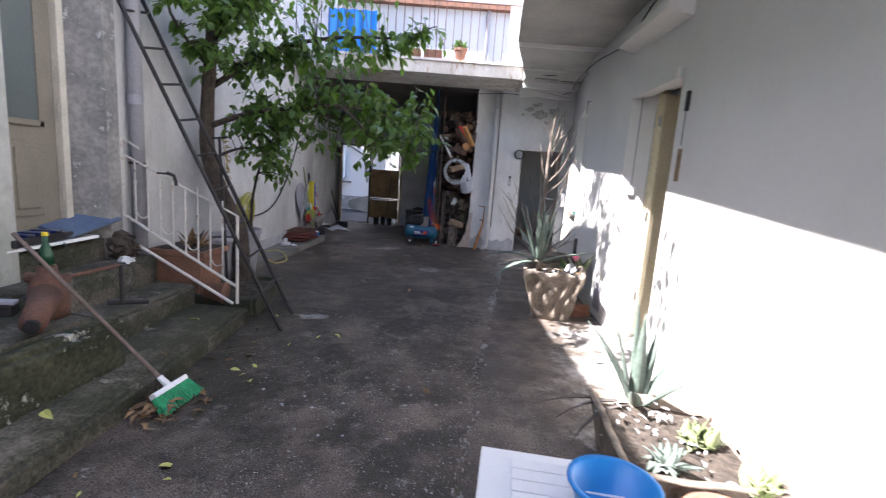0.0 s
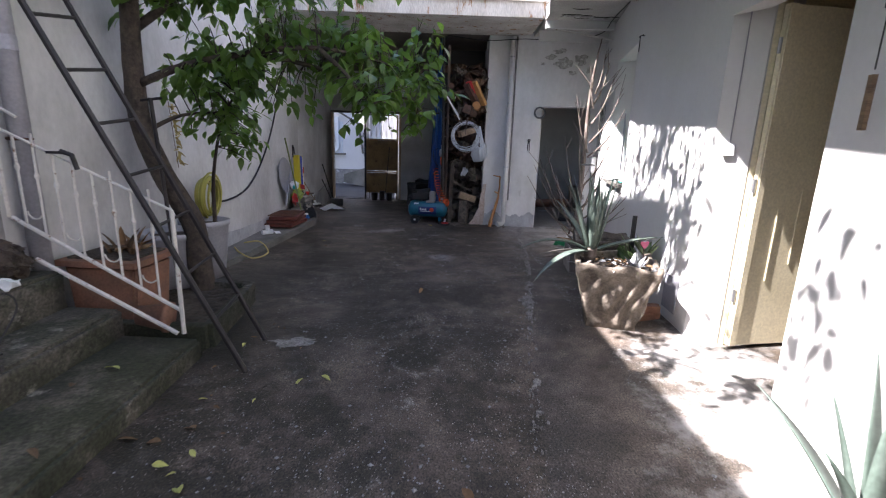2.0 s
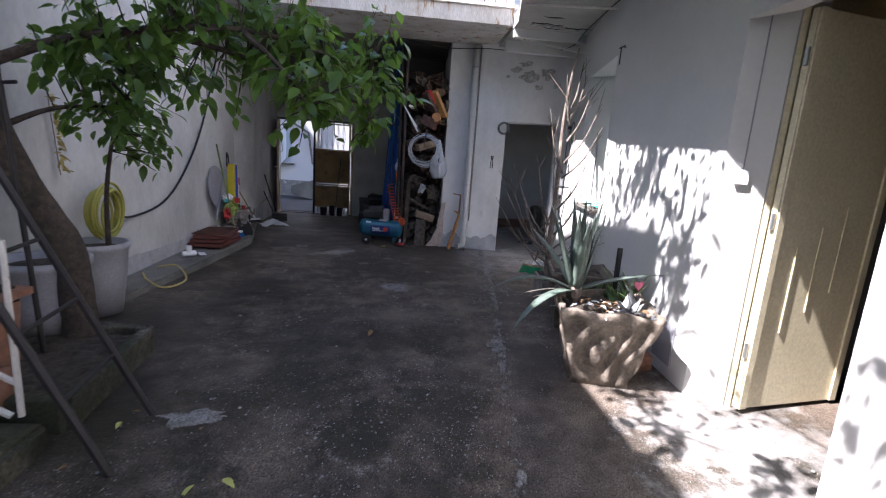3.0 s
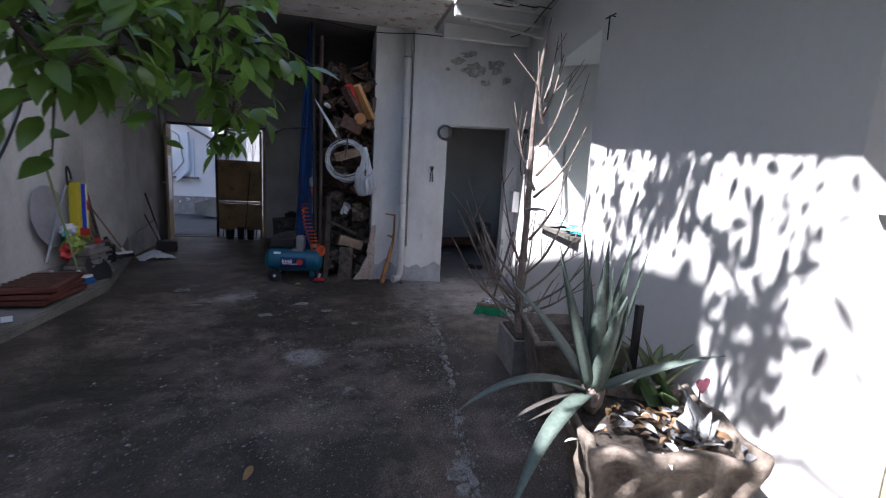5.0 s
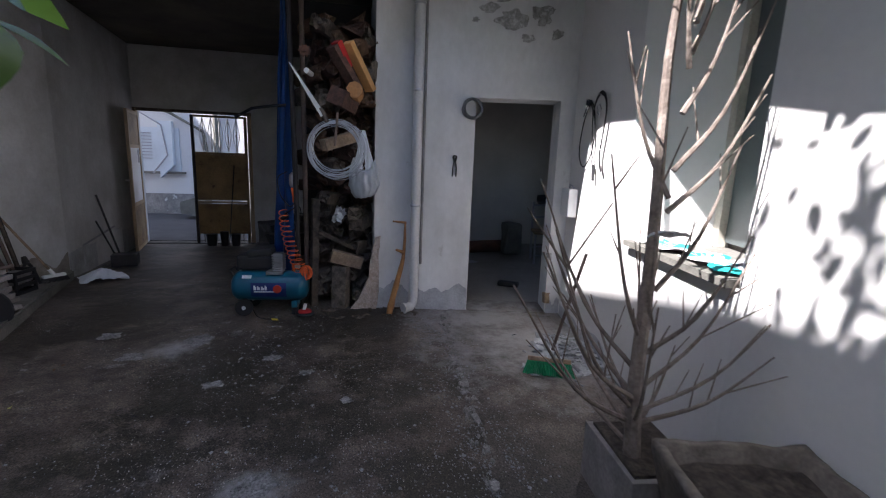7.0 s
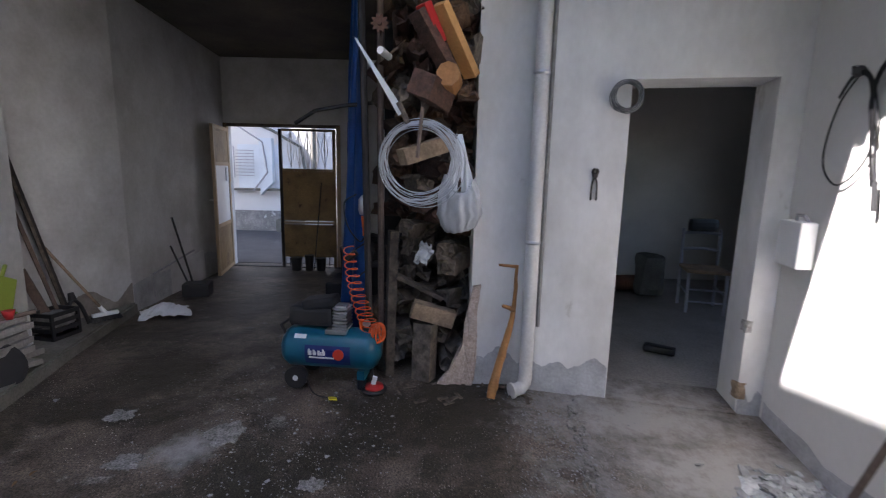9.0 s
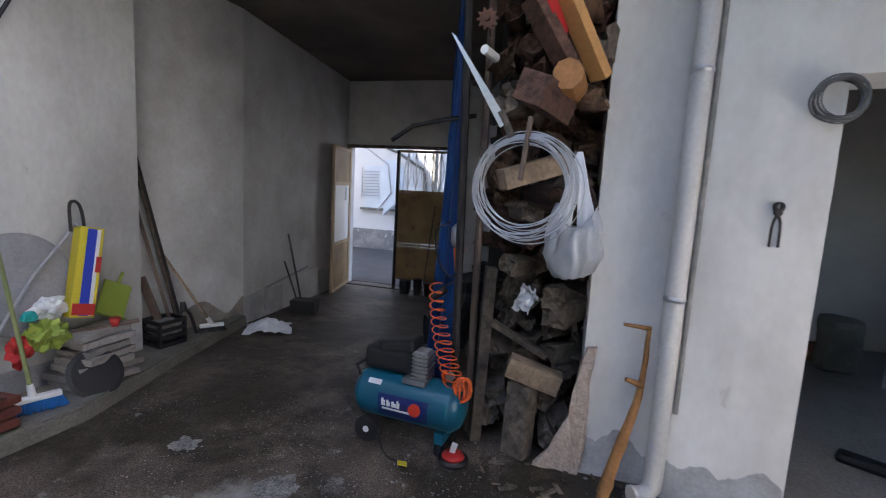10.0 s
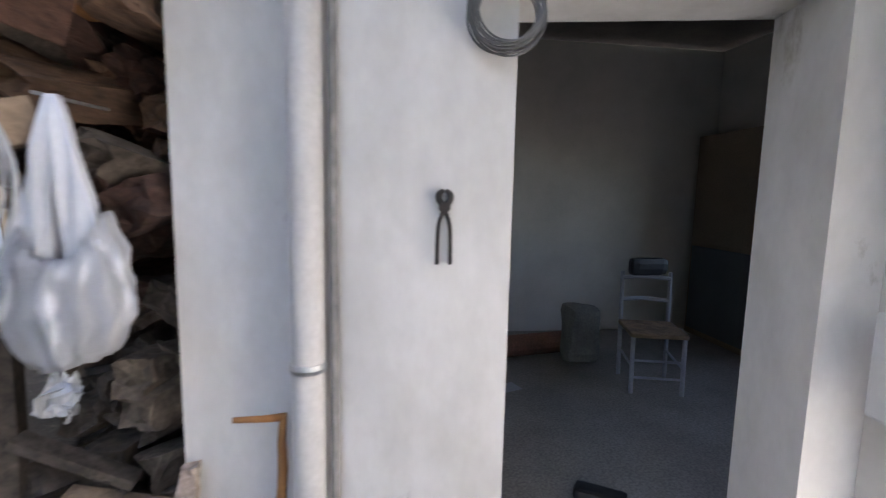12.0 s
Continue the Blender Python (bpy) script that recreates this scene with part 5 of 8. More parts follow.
# wiring and rods under the slab
e = thing("overhead_cable", "thin dark cable looping under the slab", "cable", (1.7, 4, 2.95))
under(e, part("cable", tube(smooth_path([(-0.2, 8.86, 2.98), (0.4, 8.85, 2.92), (1.0, 8.8, 2.95), (1.6, 8.6, 2.9), (2.0, 8.3, 2.95), (1.8, 7.2, 2.88), (1.72, 6.0, 2.9), (1.66, 4.8, 2.8), (1.6, 3.9, 2.96), (1.5, 2.0, 2.94)], 4), 0.006), "black"))
e = thing("curtain_rod", "white painted metal rod below the slab", "rod", (1.5, 8, 2.9))
under(e, part("rod", rod((1.15, 8.0, 2.93), (1.98, 7.7, 2.74), 0.012), "white_metal"), part("rod", rod((1.0, 6.9, 2.97), (1.76, 6.4, 2.85), 0.012), "white_metal"))
# rubble heap and broom in the corner
def heap():
    rnd = random.Random(31)
    e = thing("rubble_heap", "heap of broken pale plaster rubble swept in the corner", "rubble", (1.85, 7.7, 0))
    bm = bmesh.new()
    bmesh.ops.create_grid(bm, x_segments=14, y_segments=14, size=0.5, matrix=Matrix.Translation((1.83, 7.72, 0.0)) @ Matrix.Diagonal((0.5, 0.7, 1, 1)))
    for v in bm.verts:
        d = math.hypot((v.co.x - 1.87) / 0.3, (v.co.y - 7.72) / 0.42)
        v.co.z = max(0.004, 0.09 * (1 - d) + 0.02 * noise.noise(v.co * 20)) if d < 1 else -0.01
    under(e, part("dust", bm, "rubble", None, "fine pale dust"))
    shapes = []
    for i in range(8):
        b = box((-0.5, -0.5, -0.5), (0.5, 0.5, 0.5))
        rough_up(b, 0.35, 1.3 + i * 0.17, 1)
        me = bpy.data.meshes.new("fragment")
        b.to_mesh(me)
        b.free()
        me.materials.append(M["rubble"])
        shapes.append(me)
    for i in range(290):
        r, a = abs(rnd.gauss(0, 0.55)), rnd.uniform(0, math.tau)
        x, y = 1.85 + r * 0.28 * math.cos(a), 7.72 + r * 0.42 * math.sin(a)
        x = min(x, RX(y) - 0.03)
        s = rnd.uniform(0.012, 0.04)
        ob = new("fragment", shapes[i % 8])
        ob.matrix_basis = Matrix.Translation((x, y, max(0.008, 0.085 * (1 - r)) + 0.008)) @ pose(0, 0, 0, rnd.uniform(-30, 30), rnd.uniform(-30, 30), rnd.uniform(0, 360)) @ Matrix.Diagonal((s * 1.5, s, s * 0.35, 1))
        under(e, ob)
heap()


def broom(name, head, top, length, turn, bristle, label, stick="stick", w=0.26, h=0.09, lean=0, head_mat="white_plastic"):
    """A broom head with flared bristles, turned about z, and a stick from it to a point."""
    e = thing(name, label, "broom", head)
    m = Matrix.Translation(head) @ pose(0, 0, 0, lean, 0, turn)
    bm = bmesh.new()
    n = 30
    for i in range(n):
        t = i / (n - 1) * 2 - 1
        for k in range(3):
            a = m @ Vector((t * w * 0.46, (k - 1) * 0.012, h))
            b = m @ Vector((t * w * 0.56 + 0.004 * math.sin(i * 7 + k), (k - 1) * 0.022 + 0.004 * math.sin(i * 3), 0.004 * math.cos(i * 5 + k) + 0.004))
            rod(a, b, 0.006, 0.0045, bm, 5)
    under(e, part("bristles", bm, bristle))
    under(e, part("head", obox((w * 0.96, 0.045, 0.03), m @ Matrix.Translation((0, 0, h + 0.01)), None, 0.008), head_mat))
    socket = m @ Vector((0, 0, h + 0.02))
    way = (Vector(top) - socket).normalized()
    under(e, part("socket", rod(socket, socket + way * 0.07, 0.02, 0.016), "white_plastic"), part("stick", rod(socket + way * 0.05, Vector(top), 0.011, 0.011), stick))
    nest(e, "head", "bristles", "socket")
    return e
broom("green_broom", (1.54, 7.42, 0.0), (1.665, 7.3, 0.87), 0, -24, "green_bristle", "green bristle broom standing in the rubble", "stick", w=0.3, h=0.1, lean=-18, head_mat="timber")


# ---- the steps and the house door ----
def step(name, pts, z0, z1, mat, label, parent):
    bm = prism(pts, z0, z1)
    bmesh.ops.bevel(bm, geom=bm.edges[:], offset=0.02, segments=2, affect="EDGES")
    bmesh.ops.subdivide_edges(bm, edges=bm.edges[:], cuts=6, use_grid_fill=True)
    rough_up(bm, 0.008, 3)
    rough_up(bm, 0.003, 15)
    under(parent, part(name, bm, mat, None, label, True))
st = thing("yard_steps", "worn grey concrete steps up to the house door", "steps", (-2.2, 3, 0))
step("tread", [(-2.9, -2.99), (-1.66, -2.99), (-1.62, 2.4), (-1.66, 3.86), (-2.9, 3.86)], -0.05, 0.125, "step", "lowest broad step", st)
step("tread", [(-2.9, 2.45), (-2.1, 2.45), (-2.13, 3.87), (-2.9, 3.87)], 0.05, 0.3, "step", "", st)
step("tread", [(-2.9, 2.5), (-2.4, 2.5), (-2.46, 3.87), (-2.9, 3.87)], 0.1, 0.53, "step", "", st)
step("tread", [(-3.0, 2.5), (-2.66, 2.5), (-2.7, 3.6), (-3.0, 3.6)], 0.1, 0.72, "step", "", st)
under(st, part("threshold", box((-3.0, 2.7, 0.721), (-2.64, 3.45, 0.745), None, 0.006), "white_plastic", None, "pale marble threshold slab"))
bl = thing("low_platform", "mossy crumbling concrete platform beside the steps", "platform", (-2.3, 1, 0))
bm = prism([(-2.9, -2.99), (-1.98, -2.99), (-1.93, 1.7), (-1.86, 2.62), (-2.9, 2.66)], 0.05, 0.42)
bmesh.ops.bevel(bm, geom=bm.edges[:], offset=0.03, segments=2, affect="EDGES")
bmesh.ops.subdivide_edges(bm, edges=bm.edges[:], cuts=12, use_grid_fill=True)
rough_up(bm, 0.022, 4)
rough_up(bm, 0.01, 13)
under(bl, part("platform", bm, "mossy", None, "", True))
bm = prism([(-2.85, -2.9), (-2.08, -2.9), (-2.06, 1.7), (-2.0, 2.52), (-2.85, 2.56)], 0.41, 0.44)
bmesh.ops.subdivide_edges(bm, edges=bm.edges[:], cuts=20, use_grid_fill=True)
rough_up(bm, 0.03, 3)
for v in bm.verts:
    v.co.z = min(v.co.z, 0.441)
    v.co.z = max(v.co.z, 0.38)
under(bl, part("screed", bm, "step", None, "worn grey cement top"))


def house_door():
    d = thing("house_door", "closed cream panelled house door with a dark glass pane", "door", (-2.95, 3.0, 0.75))
    x = -2.9
    ps = [part("leaf", box((x - 0.05, 2.5, 0.75), (x, 3.42, 2.9), None, 0.003), "door_cream")]
    for y0, y1 in ((2.6, 2.86), (3.0, 3.27)):
        bm = box((x + 0.001, y0, 0.9), (x + 0.022, y1, 1.42), None, 0.009)
        box((x + 0.003, y0 + 0.05, 0.95), (x + 0.034, y1 - 0.05, 1.37), bm, 0.01)
        ps.append(part("panel", bm, "door_cream"))
    ps.append(part("glass", box((x + 0.001, 2.7, 1.56), (x + 0.008, 3.27, 2.75)), "glass_dark", None, "dark frosted glass pane"))
    for y0, y1, z0, z1 in ((2.66, 2.7, 1.52, 2.79), (3.27, 3.31, 1.52, 2.79), (2.66, 3.31, 1.52, 1.56), (2.66, 3.31, 2.75, 2.79)):
        ps.append(part("bead", box((x + 0.001, y0, z0), (x + 0.018, y1, z1), None, 0.004), "door_cream"))
    bm = box((x - 0.02, 3.42, 0.75), (x + 0.05, 3.48, 2.94), None, 0.006)
    ps.append(part("door_frame", bm, "tan_frame", None, "lighter painted door frame"))
    for z in (1.0, 1.6, 2.4):
        ps.append(part("hinge", rod((x + 0.03, 3.425, z), (x + 0.03, 3.425, z + 0.1), 0.01), "tan_frame"))
    under(d, *ps)
    nest(d, "glass", "bead")
house_door()
dp = thing("drain_pipe", "old grey drain pipe fixed to the whitewashed wall", "pipe", (-2.66, 3.9, 0.1))
under(dp, part("pipe", rod((-2.64, 3.93, 0.1), (-2.66, 3.93, 6.8), 0.055, None, None, 16), "pipe_grey", None, "", True), part("collar", rod((-2.65, 3.93, 1.78), (-2.65, 3.93, 1.86), 0.062, None, None, 16), "pipe_grey"),
      part("bracket", lathe([(0.057, -0.01), (0.066, 0), (0.057, 0.01)], (-2.65, 3.93, 1.3)), "rust"))


def railing():
    e = thing("stair_railing", "chipped white iron stair railing with scrolls", "railing", (-2.2, 3.85, 0.15))
    Y = 3.85
    def R(x0, z0, x1, z1, r, n="rail"):
        under(e, part(n, rod((x0, Y, z0), (x1, Y, z1), r, None, None, 6), "white_metal"))
    R(-2.72, 0.85, -2.72, 1.5, 0.012, "post")
    R(-1.76, 0.15, -1.76, 0.92, 0.013, "post")
    R(-2.72, 1.5, -2.58, 1.42, 0.009)
    R(-2.72, 1.37, -1.76, 0.92, 0.008)
    R(-2.7, 0.85, -1.76, 0.3, 0.013)
    R(-2.6, 0.6, -1.8, 0.15, 0.014)
    for i in range(8):
        x = -2.62 + 0.105 * i
        zt = 1.37 - (x + 2.72) * 0.47
        zb = 0.85 - (x + 2.7) * 0.585
        R(x, zb, x, zt + 0.06 * (i % 2), 0.007, "baluster")
        under(e, part("knop", lathe([(0.008, -0.02), (0.014, 0), (0.008, 0.02)], (x, Y, zt - 0.18), None, 8), "white_metal"))
    for i in range(4):
        x = -2.56 + 0.21 * i
        z = 0.85 - (x + 2.7) * 0.585 + 0.12
        under(e, part("scroll", tube([(x + 0.045 * math.cos(a * 0.4 + 3.1), Y, z + 0.045 * math.sin(a * 0.4 + 3.1)) for a in range(9)], 0.005, None, 5), "white_metal"))
railing()
e = thing("garden_tap", "small dark green tap fitting on the railing", "tap", (-2.3, 3.83, 1.2))
under(e, part("body", tube([(-2.34, 3.83, 1.24), (-2.28, 3.83, 1.22), (-2.26, 3.83, 1.14)], 0.014), "iron"), part("lever", box((-2.42, 3.82, 1.225), (-2.3, 3.84, 1.24)), "iron"))


def ladder():
    e = thing("iron_ladder", "narrow dark iron ladder leaning on the tree and wall", "ladder", (-1.35, 3.9, 0))
    a0, a1 = Vector((-1.31, 3.67, 0.0)), Vector((-2.69, 3.78, 2.62))
    b0, b1 = Vector((-1.37, 4.12, 0.0)), Vector((-2.69, 4.08, 2.7))
    under(e, part("side_rail", rod(a0, a1, 0.018, None, None, 6), "iron"), part("side_rail", rod(b0, b1, 0.018, None, None, 6), "iron"))
    for i in range(9):
        t = 0.12 + i * 0.103
        under(e, part("rung", rod(a0.lerp(a1, t), b0.lerp(b1, t), 0.01, None, None, 6), "iron"))
ladder()
e = thing("iron_post", "thin dark iron post standing by the tree", "post", (-2.3, 4.5, 0.1))
under(e, part("post", rod((-2.2, 4.6, 0.0), (-2.28, 4.6, 1.6), 0.014), "iron"), part("bar", rod((-2.35, 4.6, 1.58), (-2.2, 4.6, 1.6), 0.01), "iron"))


# tree bed and pots
def kerb_bed():
    e = thing("tree_bed", "low broken concrete surround of the tree", "planter", (-2.0, 4.5, 0))
    for a, b in (((-2.7, 4.02), (-1.68, 3.98)), ((-1.68, 3.98), (-1.78, 4.9)), ((-1.8, 4.9), (-2.7, 4.96))):
        d = Vector((b[0] - a[0], b[1] - a[1], 0))
        m = Matrix.Translation(((a[0] + b[0]) / 2, (a[1] + b[1]) / 2, 0.07)) @ pose(0, 0, 0, 0, 0, math.degrees(math.atan2(d.y, d.x)))
        bm = obox((d.length, 0.07, 0.17), m, None, 0.01)
        bmesh.ops.subdivide_edges(bm, edges=bm.edges[:], cuts=3, use_grid_fill=True)
        under(e, part("kerb", rough_up(bm, 0.012, 8), "step"))
    bm = bmesh.new()
    bmesh.ops.create_grid(bm, x_segments=24, y_segments=24, size=0.5, matrix=Matrix.Translation((-2.22, 4.47, 0.1)) @ Matrix.Diagonal((0.96, 0.88, 1, 1)))
    under(e, part("soil", rough_up(bm, 0.03, 12), "soil"))
kerb_bed()
e = thing("large_planter", "brown terracotta trough holding dry plants", "planter", (-2.35, 4.2, 0.1))
bm = prism([(-2.62, 4.08), (-2.2, 4.06), (-2.18, 4.42), (-2.6, 4.46)], 0.12, 0.5)
for v in bm.verts:
    if v.co.z > 0.3:
        v.co.x += (0.04 if v.co.x > -2.3 else -0.03)
bmesh.ops.bevel(bm, geom=bm.edges[:], offset=0.02, segments=2, affect="EDGES")
under(e, part("trough", bm, "terracotta"), part("rim", prism([(-2.67, 4.04), (-2.14, 4.02), (-2.12, 4.46), (-2.65, 4.5)], 0.501, 0.54), "terracotta"), part("soil", prism([(-2.62, 4.09), (-2.19, 4.08), (-2.17, 4.41), (-2.6, 4.45)], 0.541, 0.555), "soil"))
small_plant("dry_plant", "withered brown plant in a terracotta trough", (-2.35, 4.28, 0.56), 18, 0.22, "dry_leaf", 15, 0.3, (5, 70))
for x, y, r, h, lab in ((-2.45, 5.0, 0.24, 0.56, "large round grey plaster pot"), (-2.48, 5.56, 0.21, 0.56, "large round pale grey plaster pot by the wall")):
    e = thing("round_pot", lab, "pot", (x, y, 0))
    under(e, part("pot", lathe([(r * 0.72, 0.0), (r * 0.9, h * 0.5), (r, h * 0.9), (r * 1.06, h * 0.92), (r * 1.08, h), (r * 0.95, h), (r * 0.92, h - 0.05)], (x, y, 0.0)), "pipe_grey", None, "", True),
          part("soil", lathe([(r * 0.93, -0.01), (r * 0.5, 0.0), (0.001, 0.005)], (x, y, h - 0.04)), "soil"))
e = thing("plant_pot", "overturned small terracotta pot behind the railing", "pot", (-1.95, 4.2, 0.12))
bm = lathe([(0.06, 0), (0.09, 0.16), (0.1, 0.16), (0.1, 0.19)], (0, 0, 0))
bm.transform(Matrix.Translation((-2.1, 3.95, 0.22)) @ pose(0, 0, 0, 0, 96, 10))
under(e, part("pot", bm, "terracotta", None, "", True))
coil("garden_hose", "coiled yellow garden hose hung on the wall", (-2.56, 5.86, 0.76), 0.2, 9, 0.19, 0.011, "yellow_hose", (1, 0.1, 0), 4)
def corn():
    e = thing("dried_corn_string", "string of dry yellow husks hung on the wall", "string", (-2.68, 5.52, 1.6))
    rnd = random.Random(3)
    under(e, part("string", rod((-2.7, 5.52, 1.72), (-2.68, 5.56, 1.05), 0.003), "stick"))
    for i in range(34):
        z = 1.62 - i * 0.016
        under(e, part("husk", strip_leaf(bmesh.new(), (-2.67, 5.53 + (1.62 - z) * 0.08, z), rnd.uniform(-110, 110), rnd.uniform(-70, 40), rnd.uniform(0.05, 0.09), 0.012, 30, 0, 0.01, 4), "corn"))
corn()
e = thing("wall_cable", "thick black cable drooping along the wall", "cable", (-2.69, 7, 1))
under(e, part("cable", tube(smooth_path([(-2.69, 8.8, 3.0), (-2.69, 8.55, 2.4), (-2.69, 8.1, 1.6), (-2.69, 7.6, 1.05), (-2.69, 7.05, 0.71), (-2.68, 6.4, 0.63), (-2.66, 6.15, 0.72)], 6), 0.011), "black"))
# things on the ledge
e = thing("red_grating", "stacked red brown metal grates lying by the wall", "grating", (-2.55, 7.9, 0.1))
for i in range(3):
    bm = obox((0.4, 0.62, 0.04), Matrix.Translation((-2.5 + 0.01 * i, 7.9, 0.135 + 0.052 * i)) @ pose(0, 0, 0, 0, 0, 6 * i - 4), None, 0.006)
    under(e, part("grate", bm, "red_brown"))
for i in range(7):
    under(e, part("bar", obox((0.36, 0.02, 0.014), Matrix.Translation((-2.49, 7.65 + 0.08 * i, 0.272)) @ pose(0, 0, 0, 0, 0, 8)), "rust"))
e = thing("tap_fitting", "white plastic plumbing fitting lying on the ledge", "fitting", (-2.55, 7.2, 0.1))
under(e, part("body", rod((-2.55, 7.1, 0.13), (-2.45, 7.2, 0.13), 0.03), "white_plastic"), part("branch_pipe", rod((-2.5, 7.15, 0.12), (-2.5, 7.15, 0.22), 0.03), "white_plastic"))
e = thing("hose_piece", "loose pale hose curled on the ground", "hose", (-2.4, 6.5, 0.1))
under(e, part("hose", tube(smooth_path([(-2.62, 6.7, 0.08), (-2.45, 6.75, 0.09), (-2.25, 6.5, 0.02), (-2.3, 6.2, 0.02), (-2.45, 6.2, 0.08), (-2.6, 6.4, 0.09)], 6), 0.009), "corn"))
e = thing("slate_stack", "stack of rough grey stone slabs against the wall", "stone", (-2.55, 8.75, 0.1))
rnd = random.Random(8)
for i in range(7):
    bm = obox((0.3 - 0.015 * i, 0.4 - 0.015 * i + rnd.uniform(-0.06, 0.06), 0.038), Matrix.Translation((-2.53 + rnd.uniform(-0.02, 0.02), 8.78 + rnd.uniform(-0.03, 0.03), 0.125 + 0.048 * i)) @ pose(0, 0, 0, rnd.uniform(-1.5, 1.5), rnd.uniform(-1.5, 1.5), rnd.uniform(-9, 9)))
    bmesh.ops.subdivide_edges(bm, edges=bm.edges[:], cuts=3, use_grid_fill=True)
    under(e, part("slab", rough_up(bm, 0.012, 14), "slate"))
e = thing("wooden_stick", "short brown wooden handle on the stone stack", "handle", (-2.45, 8.8, 0.42))
under(e, part("handle", rod((-2.6, 8.62, 0.42), (-2.4, 8.98, 0.45), 0.015), "stick"))
e = thing("yellow_box", "long yellow and blue cardboard box leaning on the wall", "box", (-2.55, 8.75, 0.42))
m = Matrix.Translation((-2.56, 8.75, 0.8)) @ pose(0, 0, 0, -13, -5, 0) @ pose(0, 0, 0, 0, 0, 75)
under(e, part("carton", obox((0.13, 0.1, 0.56), m, None, 0.003), "yellow"), part("stripe", obox((0.05, 0.004, 0.54), m @ Matrix.Translation((0, -0.053, 0))), "navy_blue", None, "dark blue stripe"), part("stripe", obox((0.02, 0.004, 0.54), m @ Matrix.Translation((0.036, -0.053, 0))), "white_plastic"),
      part("label", obox((0.03, 0.005, 0.1), m @ Matrix.Translation((0.05, -0.054, 0.05))), "red"), part("label", obox((0.12, 0.005, 0.07), m @ Matrix.Translation((0, -0.055, -0.23))), "red"))
e = thing("grater_disc", "round grey metal mesh disc leaning on the wall", "disc", (-2.66, 8.55, 0.7))
bm = lathe([(0.001, 0), (0.29, 0), (0.3, 0.008), (0.29, 0.012), (0.001, 0.012)], (0, 0, 0), None, 40)
bm.transform(Matrix.Translation((-2.67, 8.46, 0.76)) @ pose(0, 0, 0, 0, 82, 0))
under(e, part("disc", bm, "pipe_grey"))
e = thing("metal_rack", "bent grey metal rod frame leaning on the wall", "rack", (-2.6, 8.5, 0.4))
under(e, part("rod", tube([(-2.6, 8.2, 0.35), (-2.62, 8.5, 0.8), (-2.66, 8.78, 1.08), (-2.6, 8.75, 1.1)], 0.011), "pipe_grey"), part("hook", tube(smooth_path([(-2.62, 8.82, 0.8), (-2.64, 8.82, 1.1), (-2.65, 8.8, 1.22), (-2.64, 8.74, 1.22), (-2.64, 8.74, 1.05)], 4), 0.01), "iron"))
def crumple(name, label, cat, at, size, turn, mat, seed):
    """A crumpled sheet or bag, folded into ridges."""
    bm = bmesh.new()
    bmesh.ops.create_icosphere(bm, subdivisions=4, radius=0.5, matrix=Matrix.Translation(at) @ pose(0, 0, 0, 0, 0, turn) @ Matrix.Diagonal((*size, 1)))
    c = Vector(at)
    for v in bm.verts:
        k = 1 - 0.5 * abs(noise.noise(v.co * 13 + Vector((seed, 0, 0)))) * 2 + 0.25 * noise.noise(v.co * 34)
        v.co = c + (v.co - c) * k
    e = thing(name, label, cat, at)
    under(e, part("fold", bm, mat))
    return e
crumple("plastic_bag", "crumpled white and teal plastic bag on the stones", "bag", (-2.57, 8.55, 0.62), (0.14, 0.24, 0.15), 0, "plastic_bag", 1)
crumple("printed_bag", "crumpled yellow green printed sack on the stones", "sack", (-2.52, 8.5, 0.47), (0.2, 0.26, 0.2), 10, "lime", 5)
crumple("printed_bag", "crumpled red printed wrapper on the stones", "wrapper", (-2.5, 8.34, 0.42), (0.12, 0.12, 0.2), 0, "red", 8)
crumple("cloth_scrap", "small crumpled teal plastic piece on the sack", "plastic", (-2.53, 8.42, 0.6), (0.08, 0.09, 0.07), 0, "teal_bright", 3)
e = thing("dustpan", "lime green plastic dustpan leaning on the wall", "dustpan", (-2.55, 8.98, 0.42))
m = Matrix.Translation((-2.64, 9.0, 0.56)) @ pose(0, 0, 0, -28, -12, 0)
under(e, part("tray", obox((0.02, 0.2, 0.24), m, None, 0.008), "lime"), part("rim", obox((0.05, 0.2, 0.012), m @ Matrix.Translation((0.02, 0, -0.12)), None, 0.004), "lime"), part("handle", rod(m @ Vector((0, 0, 0.12)), m @ Vector((0, 0.01, 0.2)), 0.012), "lime"))
plain("plastic_pot", "small red plastic pot on the stones", "pot", lathe([(0.02, 0), (0.035, 0.06), (0.03, 0.06)], (-2.46, 8.86, 0.43)), "red", (-2.46, 8.86, 0.43), True)
e = thing("pot_cover", "dark black round lid leaning on the stones", "lid", (-2.36, 8.6, 0.1))
bm = lathe([(0.001, 0), (0.15, 0), (0.155, 0.006), (0.13, 0.015), (0.001, 0.02)], (0, 0, 0))
bm.transform(Matrix.Translation((-2.38, 8.66, 0.2)) @ pose(0, 0, 0, 12, 60, 0))
under(e, part("lid", bm, "black"))
broom("blue_broom", (-2.4, 8.33, 0.1), (-2.6, 8.28, 1.35), 0, 68, "blue_bristle", "blue bristle broom leaning on the wall", "lime_stick", 0.26, 0.07)
e = thing("red_bottle", "small red plastic bottle on the ledge", "bottle", (-2.55, 8.15, 0.1))
under(e, part("body", lathe([(0.035, 0), (0.04, 0.1), (0.035, 0.14), (0.015, 0.17)], (-2.55, 8.17, 0.1)), "red", None, "", True), part("cap", rod((-2.55, 8.17, 0.27), (-2.55, 8.17, 0.29), 0.016), "white_plastic"))
